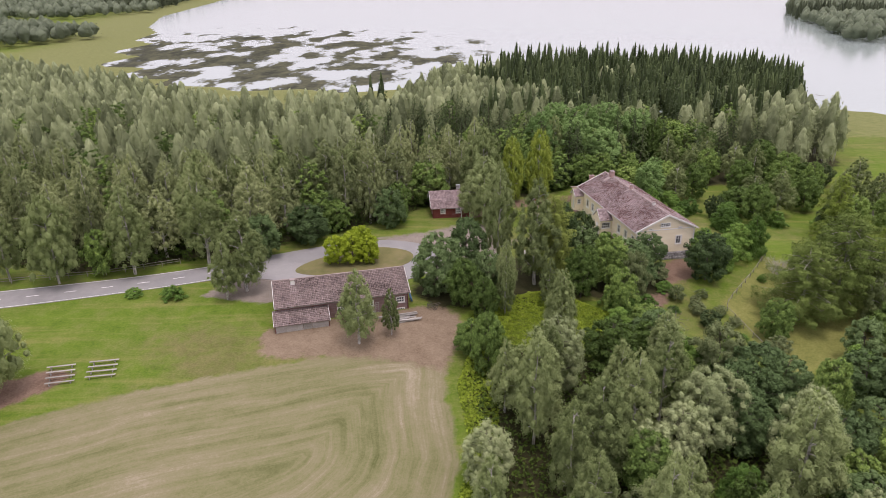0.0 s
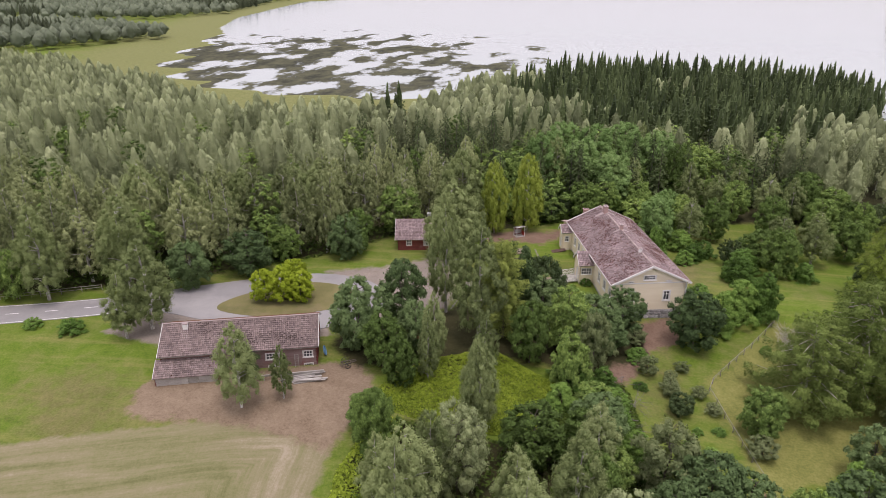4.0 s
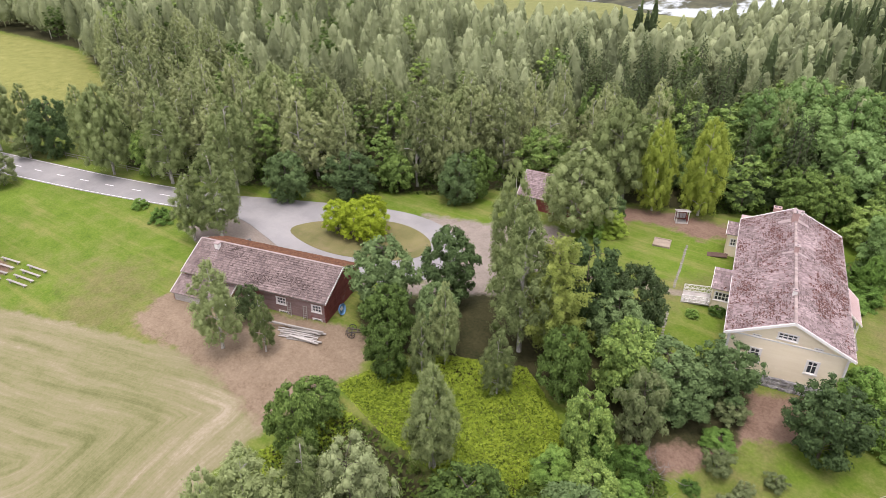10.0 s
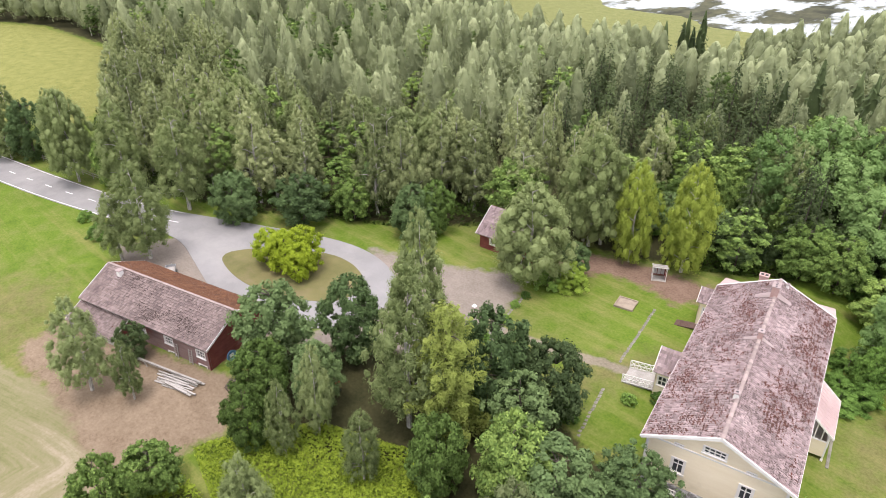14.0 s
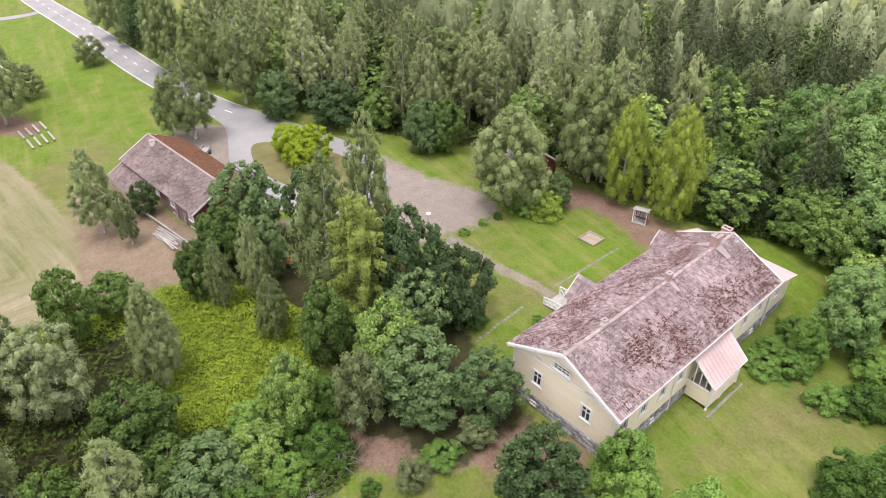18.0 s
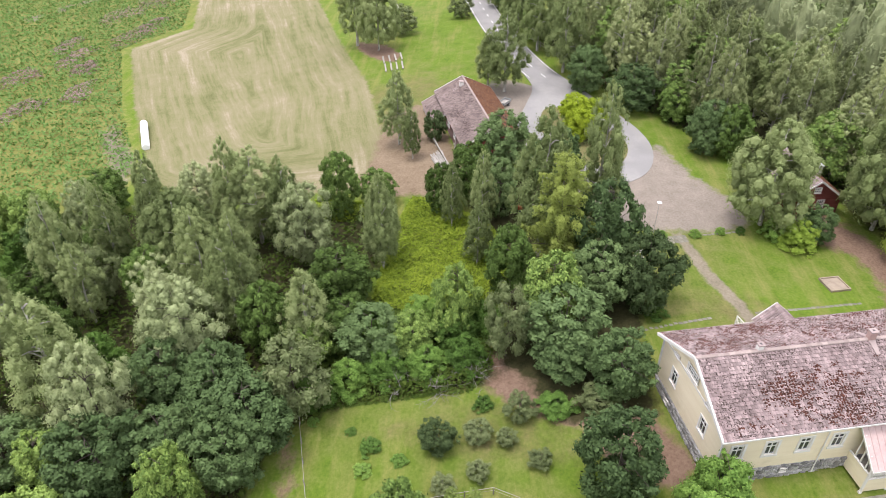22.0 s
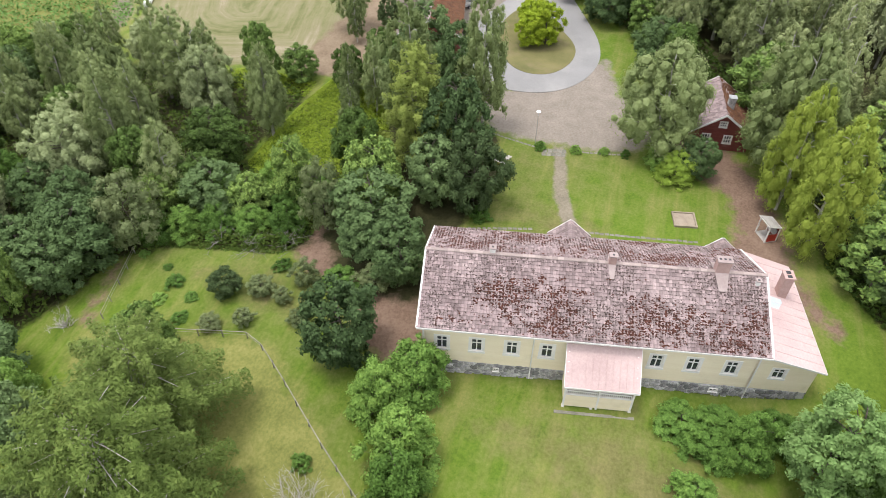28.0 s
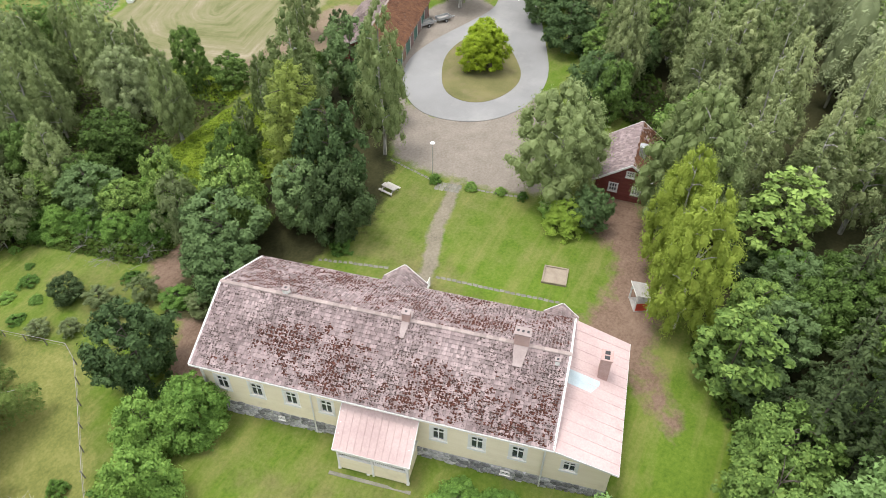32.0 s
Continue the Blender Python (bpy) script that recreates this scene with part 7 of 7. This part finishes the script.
def sandbox():
    s = thing("sandbox", at(20.9, 142.9, 12), "low wooden sandbox with pale sand on the lawn", "sandbox")
    for a, b in (((-1.25, -1.25, -0.1), (1.25, -1.08, 0.26)), ((-1.25, 1.08, -0.1), (1.25, 1.25, 0.26)), ((-1.25, -1.08, -0.1), (-1.08, 1.08, 0.26)), ((1.08, -1.08, -0.1), (1.25, 1.08, 0.26))):
        part("board", boxes((a, b), bevel=0.02), OLDBOARD, s)
    bm = bmesh.new()
    bmesh.ops.create_grid(bm, x_segments=12, y_segments=12, size=1.09)
    for w in bm.verts:
        w.co.z = 0.13 + 0.07 * noise.noise((w.co.x * 1.8, w.co.y * 1.8, 3))
    part("sand", bm, SAND, s)


def picnic_table(x, y, turn, label="weathered wooden picnic table with two benches"):
    s = thing("picnic_table", at(x, y, turn), label, "picnic table", "picnic tables")
    for k in range(5):
        part("tabletop_board", boxes(((-0.95, -0.36 + k * 0.146, 0.71), (0.95, -0.36 + k * 0.146 + 0.135, 0.75))), GREYWOOD, s)
    for sy in (-0.78, 0.78):
        part("bench_seat", boxes(((-0.95, sy - 0.15, 0.42), (0.95, sy + 0.15, 0.46))), GREYWOOD, s)
    for x0 in (-0.7, 0.7):
        part("bearer", boxes(((x0 - 0.04, -0.9, 0.35), (x0 + 0.04, 0.9, 0.42))), GREYWOOD, s)
        for sy in (-1, 1):
            part("leg", beams(0.08, ((x0, sy * 0.65, 0), (x0, sy * 0.25, 0.71))), GREYWOOD, s)


def plank_bench(x, y, turn, length):
    s = thing("plank_bench", at(x, y, turn), "long grey plank bench on short trestles", "bench", "benches on the lawn")
    part("seat", boxes(((-length / 2, -0.17, 0.40), (length / 2, 0.17, 0.46)), bevel=0.01), PALEWOOD, s)
    for x0 in (-length * 0.36, length * 0.36):
        part("trestle", boxes(((x0 - 0.06, -0.14, -0.1), (x0 + 0.06, 0.14, 0.40))), GREYWOOD, s)


def lamp_post(x, y):
    s = thing("yard_lamp", at(x, y), "slender grey lamp post with a flat white shade", "lamp")
    bm = bmesh.new()
    tube(bm, (0, 0, -0.2), (0, 0, 4.7), 0.034, 0.024, 10)
    part("pole", bm, GREY, s)
    bm = bmesh.new()
    tube(bm, (0, 0, 4.68), (0, 0, 4.84), 0.31, 0.12, 18)
    part("shade", bm, FILM, s)


def shelter():
    s = thing("notice_shelter", at(20.9, 151.4, 29) @ Matrix.Diagonal((0.68, 1.15, 0.95, 1)), "small open shelter with white posts and red boarded end", "shelter")
    for x in (-1.3, 1.3):
        for y in (-0.55, 0.55):
            part("post", boxes(((x - 0.06, y - 0.06, -0.2), (x + 0.06, y + 0.06, 2.0 if y > 0 else 2.25))), WHITE, s)
    bm = bmesh.new()
    slab(bm, [(-1.5, -0.7, 2.42), (1.5, -0.7, 2.42), (1.5, 0.65, 1.95), (-1.5, 0.65, 1.95)], 0.07)
    part("roof", bm, GREYWOOD, s)
    for z, y in ((2.34, -0.7), (1.88, 0.65)):
        part("fascia", boxes(((-1.57, y - 0.03, z - 0.06), (1.57, y + 0.03, z + 0.06))), WHITE, s)
    part("end_boards", boxes(((1.27, -0.5, 0.1), (1.33, 0.5, 1.1))), RED, s)
    part("back_boards", boxes(((-1.25, 0.52, 0.3), (1.25, 0.56, 1.85))), FALU, s)
    part("deck", boxes(((-1.4, -0.6, -0.1), (1.4, 0.6, 0.06))), GREYWOOD, s)
    for x in (-0.75, 0.0, 0.7):
        part("panel", boxes(((x - 0.3, 0.44, 0.5), (x + 0.3, 0.5, 1.4))), GREY, s)


def trailer(x, y, turn):
    s = thing("car_trailer", at(x, y, turn), "small open grey car trailer standing on the gravel", "trailer", "trailers by the barn")
    part("floor", boxes(((-1.25, -0.65, 0.48), (1.25, 0.65, 0.54))), GREYWOOD, s)
    for a, b in (((-1.25, -0.67, 0.48), (1.25, -0.63, 0.92)), ((-1.25, 0.63, 0.48), (1.25, 0.67, 0.92)), ((-1.27, -0.65, 0.48), (-1.23, 0.65, 0.92)), ((1.23, -0.65, 0.48), (1.27, 0.65, 0.92))):
        part("side", boxes((a, b)), GREY, s)
    for y0 in (-0.8, 0.8):
        bm = bmesh.new()
        tube(bm, (0.1, y0 - 0.09, 0.3), (0.1, y0 + 0.09, 0.3), 0.3, 0.3, 16)
        w = part("wheel", bm, BLACK, s)
        bm = bmesh.new()
        tube(bm, (0.1, y0 - 0.1, 0.3), (0.1, y0 + 0.1, 0.3), 0.16, 0.16, 12)
        part("rim", bm, GREY, w)
    part("drawbar", beams(0.08, ((1.2, -0.4, 0.45), (2.3, 0, 0.42)), ((1.2, 0.4, 0.45), (2.3, 0, 0.42))), GREY, s)
    part("prop", beams(0.05, ((2.1, 0, 0.0), (2.1, 0, 0.42))), GREY, s)


def hay_rake(x, y):
    s = thing("hay_rake", at(x, y, 35), "old dark horse-drawn farm machine with iron wheels", "farm machine")
    for y0 in (-0.8, 0.8):
        bm = bmesh.new()
        for k in range(16):
            a, b = k * math.tau / 16, (k + 1) * math.tau / 16
            beam(bm, (0.45 * math.cos(a), y0, 0.45 + 0.45 * math.sin(a)), (0.45 * math.cos(b), y0, 0.45 + 0.45 * math.sin(b)), 0.06)
            if k % 2 == 0:
                beam(bm, (0, y0, 0.45), (0.43 * math.cos(a), y0, 0.45 + 0.43 * math.sin(a)), 0.03)
        part("wheel", bm, BLACK, s)
    part("axle", beams(0.09, ((0, -0.8, 0.45), (0, 0.8, 0.45))), BLACK, s)
    part("frame", beams(0.1, ((-0.6, -0.5, 0.55), (1.5, -0.15, 0.5)), ((-0.6, 0.5, 0.55), (1.5, 0.15, 0.5)), ((-0.5, -0.6, 0.58), (-0.5, 0.6, 0.58)), ((0.7, -0.35, 0.54), (0.7, 0.35, 0.54))), BARK_DARK, s)
    for k in range(6):
        part("tine", beams(0.03, ((-0.5, -0.5 + 0.2 * k, 0.58), (-0.85, -0.5 + 0.2 * k, 0.1))), BLACK, s)


def mower(x, y):
    s = thing("garden_tractor", at(x, y, 60), "small red garden tractor parked under the trees", "tractor")
    part("hood", boxes(((0.2, -0.32, 0.35), (1.0, 0.32, 0.85)), bevel=0.06), RED, s)
    part("body", boxes(((-0.75, -0.4, 0.3), (0.2, 0.4, 0.55)), bevel=0.04), RED, s)
    part("seat", boxes(((-0.6, -0.22, 0.55), (-0.2, 0.22, 0.65)), ((-0.68, -0.22, 0.6), (-0.58, 0.22, 1.0)), bevel=0.03), BLACK, s)
    part("steering_column", beams(0.05, ((0.25, 0, 0.7), (0.05, 0, 1.05))), BLACK, s)
    for x0, r in ((0.75, 0.2), (-0.5, 0.27)):
        for y0 in (-0.42, 0.42):
            bm = bmesh.new()
            tube(bm, (x0, y0 - 0.09, r), (x0, y0 + 0.09, r), r, r, 14)
            part("wheel", bm, BLACK, s)


def paddling_pool(x, y):
    s = thing("paddling_pool", at(x, y, 105) @ pose(0, 0, 0.7, 78) @ Matrix.Scale(0.74, 4), "round blue plastic pool propped against the barn end", "pool")
    bm = bmesh.new()
    rings = []
    for r, z in ((0.0, 0.02), (0.7, 0.02), (0.86, 0.1), (0.98, 0.32), (1.04, 0.32), (0.95, 0.05), (0.75, -0.04), (0.0, -0.04)):
        rings.append([bm.verts.new((r * math.cos(k * math.tau / 20), r * math.sin(k * math.tau / 20), z)) for k in range(20)] if r else [bm.verts.new((0, 0, z))])
    for a, b in zip(rings, rings[1:]):
        for k in range(20):
            q = [a[k % len(a)], a[(k + 1) % len(a)], b[(k + 1) % len(b)], b[k % len(b)]]
            q = list(dict.fromkeys(q))
            bm.faces.new(q)
    part("shell", bm, BLUE, s)
    part("liner", boxes(((-0.3, -0.2, 0.03), (0.5, 0.4, 0.09)), bevel=0.02), FILM, s)


def wrapped_bales():
    s = thing("wrapped_bales", Matrix.Translation((-22.5, 41.6, float(ground(-22.5, 41.6)))) @ Matrix.Rotation(math.atan2(4.6, 9.9), 4, "Z"), "row of silage bales wrapped in one white film tube", "silage bales")
    n = 9
    for k in range(n):
        bm = bmesh.new()
        x0 = -5.4 + k * 10.8 / n
        w = 10.8 / n
        prof = [(0, 0.55), (0.06, 0.66), (0.5 * w, 0.69), (w - 0.06, 0.66), (w, 0.55)]
        rings = [[bm.verts.new((x0 + dx, r * math.cos(j * math.tau / 18), 0.62 + r * math.sin(j * math.tau / 18) * 0.95)) for j in range(18)] for dx, r in prof]
        for a, b in zip(rings, rings[1:]):
            for j in range(18):
                bm.faces.new((a[j], a[(j + 1) % 18], b[(j + 1) % 18], b[j]))
        bm.faces.new(rings[0][::-1])
        bm.faces.new(rings[-1])
        part("bale", bm, FILM, s)


def lumber():
    rng = random.Random(17)
    s = thing("lumber_pile", at(-7.2, 95.4, 18), "heap of old bleached boards and beams on the dry grass", "lumber")
    for k in range(26):
        x0, y0, L = rng.uniform(-1.0, 1.0), rng.uniform(-0.9, 0.9), rng.uniform(2.4, 5.0)
        a = rng.uniform(-0.12, 0.12)
        z = 0.06 + 0.07 * (k // 5) + rng.uniform(0, 0.03)
        part("board", beams(rng.uniform(0.12, 0.28), ((x0 - L / 2, y0 - a * L / 2, z), (x0 + L / 2, y0 + a * L / 2, z + rng.uniform(-0.02, 0.08))), h=rng.uniform(0.04, 0.09)), rng.choice((PALEWOOD, GREYWOOD, GREYWOOD)), s)
    t = thing("pale_beam", Matrix(), "long pale beam propped on trestles along the barn", "beam")
    ga, gb = float(ground(-14.5, 93.7)), float(ground(-4.7, 97.0))
    part("beam", beams(0.22, ((-14.5, 93.7, ga + 0.65), (-4.7, 97.0, gb + 0.6))), PALEWOOD, t)
    for x, y in ((-12.5, 94.37), (-6.6, 96.36)):
        g = float(ground(x, y))
        part("trestle", beams(0.09, ((x - 0.3, y, g - 0.1), (x, y, g + 0.52)), ((x + 0.3, y, g - 0.1), (x, y, g + 0.52))), GREYWOOD, t)


OLDBRUSH = surface("weathered_brushwood", (0.10, 0.095, 0.085), (0.26, 0.245, 0.23), 3.0, 20.0, 0.9)
OLDWOOD = surface("old_fence_wood", (0.15, 0.14, 0.125), (0.27, 0.255, 0.235), 1.0, 12.0, 0.9, bump=0.3)


def fence(name, label, line, step, rails, height, group, post_w=0.1):
    pts = along(line, step)
    s = thing(name, Matrix(), label, "fence", group)
    rng = random.Random(len(pts))
    tops = []
    for x, y, dx, dy in pts:
        g = float(ground(x, y))
        h = height * rng.uniform(0.92, 1.08)
        part("post", beams(post_w, ((x, y, g - 0.3), (x + rng.uniform(-0.05, 0.05), y + rng.uniform(-0.05, 0.05), g + h))), OLDWOOD, s)
        tops.append((x, y, g))
    for (xa, ya, ga), (xb, yb, gb) in zip(tops, tops[1:]):
        for r, w in rails:
            part("rail" if w > 0.04 else "wire", beams(w, ((xa, ya, ga + height * r), (xb, yb, gb + height * r + rng.uniform(-0.04, 0.04)))), OLDWOOD if w > 0.05 else PALEWOOD, s)


def pavers():
    s = thing("paving_line", Matrix(), "line of grey stepping stones in the lawn beside the house", "paving", kind="structure")
    rng = random.Random(23)
    shapes = []
    for k in range(4):
        bm = bmesh.new()
        box(bm, (-0.24, -0.17, -0.08), (0.24, 0.17, 0.025), 0.02)
        for w in bm.verts:
            w.co += Vector((rng.uniform(-0.02, 0.02), rng.uniform(-0.02, 0.02), 0))
        m = bpy.data.meshes.new("paver")
        bm.to_mesh(m)
        bm.free()
        m.materials.append(PAVER)
        shapes.append(m)
    for line in ([(29.1, 120.0), (27.4, 127.5)], [(26.4, 132.4), (24.2, 144.4)], [(10.6, 118), (12.2, 125.2)], [(11.6, 129), (10.2, 135.6)]):
        for x, y, dx, dy in along(line, 0.55):
            attach("paver", rng.choice(shapes), s, m=at(x + rng.uniform(-0.05, 0.05), y, math.degrees(math.atan2(dy, dx)) + rng.uniform(-6, 6)))
    for i in range(5):
        for j in range(2):
            attach("paver", shapes[i % 4], s, m=at(12.35 - i * 0.13 + j * 0.8, 125.5 + i * 0.58, 100) @ Matrix.Diagonal((1.15, 2.2, 1, 1)))


def dead_wood(name, label, x, y, radius, height, count, seed, upright, material=TWIG):
    """Bare branches: a dead shrub standing, or a heap of cut brush."""
    rng = random.Random(seed)
    s = thing(name, at(x, y), label, "dead branches")
    bm = bmesh.new()
    def limb(root, way, length, thick, level):
        """A crooked branch that forks into thinner ones."""
        tip = root
        for k in range(3):
            way = (way + Vector((rng.uniform(-0.35, 0.35), rng.uniform(-0.35, 0.35), rng.uniform(-0.2, 0.25)))).normalized()
            end = tip + way * length / 3
            tube(bm, tip, end, thick * (1 - 0.25 * k), thick * (0.75 - 0.25 * k) + 0.004, 4 if level else 3)
            if level:
                for _ in range(2):
                    limb(end, (way + Vector((rng.uniform(-1, 1), rng.uniform(-1, 1), rng.uniform(-0.2, 0.6)))).normalized(), length * rng.uniform(0.35, 0.6), thick * 0.5, level - 1)
            tip = end
    for _ in range(count):
        a = rng.uniform(0, math.tau)
        if upright:
            out = rng.uniform(0.3, 1.3)
            limb(Vector((rng.uniform(-0.3, 0.3), rng.uniform(-0.3, 0.3), 0)), Vector((math.cos(a) * out, math.sin(a) * out, 0.9)).normalized(), 0.75 * radius * rng.uniform(0.8, 1.3), 0.045, 2)
        else:
            root = Vector((radius * rng.uniform(-1, 1), radius * 0.45 * rng.uniform(-1, 1), height * rng.uniform(0.05, 0.6)))
            limb(root, Vector((math.cos(a), math.sin(a) * 0.6, rng.uniform(-0.15, 0.35))).normalized(), rng.uniform(1.0, 2.0), 0.035, 1)
    part("bare_crown", bm, material, s)


sandbox()
picnic_table(16.2, 120.9, 80)
picnic_table(-101.0, 77.5, 12)
picnic_table(-97.9, 78.1, 12)
for k in range(4):
    f = k / 3
    plank_bench(-54.5 - 1.5 * f, 80.6 + 3.6 * f, 12, 3.9)
    plank_bench(-49.2 - 0.9 * f, 81.7 + 3.4 * f, 10, 4.1)
lamp_post(11.3, 124.0)
shelter()
trailer(-25.2, 104.0, 150)
trailer(-28.3, 105.6, 150)
hay_rake(-2.2, 99.4)
mower(6.1, 106.6)
paddling_pool(-6.0, 101.6)
wrapped_bales()
lumber()
fence("wire_fence", "thin weathered garden fence of posts and wires", [(40.6, 84.2), (45.5, 85.6), (51.3, 87.3)], 2.4, ((0.55, 0.018), (0.95, 0.03)), 1.0, "garden fences", 0.08)
fence("wire_fence", "thin weathered garden fence of posts and rails", [(51.3, 88.1), (49.9, 95.0), (48.3, 104.2), (52.0, 109.1), (57.2, 115.5), (61.1, 120.6), (64.5, 125)], 2.6, ((0.55, 0.018), (0.95, 0.045)), 1.0, "garden fences", 0.08)
fence("rail_fence", "weathered grey pole fence along the road verge", [(-170, 99), (-132, 103.3), (-100, 106.5), (-88.6, 107.6), (-62.2, 112.6), (-48, 118.5)], 3.2, ((0.5, 0.07), (0.9, 0.08)), 1.15, "road fences", 0.1)
pavers()
dead_wood("dead_shrub", "leafless grey shrub in the garden grass", 63.3, 117.0, 3.4, 3.4, 22, 3, True)
dead_wood("dead_shrub", "leafless grey shrub at the garden's corner", 51.6, 83.6, 1.6, 2.2, 10, 4, True)
for bx, by, sd in ((36.6, 93.6, 5), (36.9, 97.6, 6), (35.6, 101.6, 7)):
    dead_wood("brush_heap", "heap of cut grey branches at the garden's edge", bx, by, 1.7, 2.2, 20, sd, False, OLDBRUSH)
dead_wood("brush_heap", "heap of cut grey branches in the pasture", -121.9, 109.4, 2.6, 1.6, 30, 9, False)
shrub_rng = random.Random(77)
for x, y, h, r in ((12.2, 124.8, 1.1, 0.8), (11.6, 129.2, 1.0, 0.8), (10.8, 132.6, 0.9, 0.7), (10.5, 135.2, 0.9, 0.7), (33.0, 129.5, 1.2, 1.1), (30.5, 127.2, 1.1, 0.9), (27.0, 121.2, 1.6, 1.3), (-46.5, 103.5, 2.2, 2.0), (-53.5, 104.2, 1.6, 1.5), (11.0, 139.5, 3.4, 2.0)):
    tree("shrub", x, y, h, r, shrub_rng, "garden shrubs")


# ---- plinth stones, piece by piece ----
plinth_rng = random.Random(4)


def plinth_base(m):
    def base(x):
        p = HOUSE_M @ m @ Vector((x, 0, 0))
        return float(ground(p.x, p.y)) - 0.25
    return base


for wall_m, wall_len in ((face(IN, IN - 0.02, 0, 0), HL - 2 * IN), (face(IN - 0.02, HW - IN, 0, -90), HW - 2 * IN), (face(HL - IN, IN - 0.02, 0, 0), 4.3), (face(HL + 4.37, IN, 0, 90), HW - 2 * IN)):
    stones(house, wall_m, wall_len, -2.8, FOOT - 0.02, plinth_base(wall_m), plinth_rng.randrange(99))
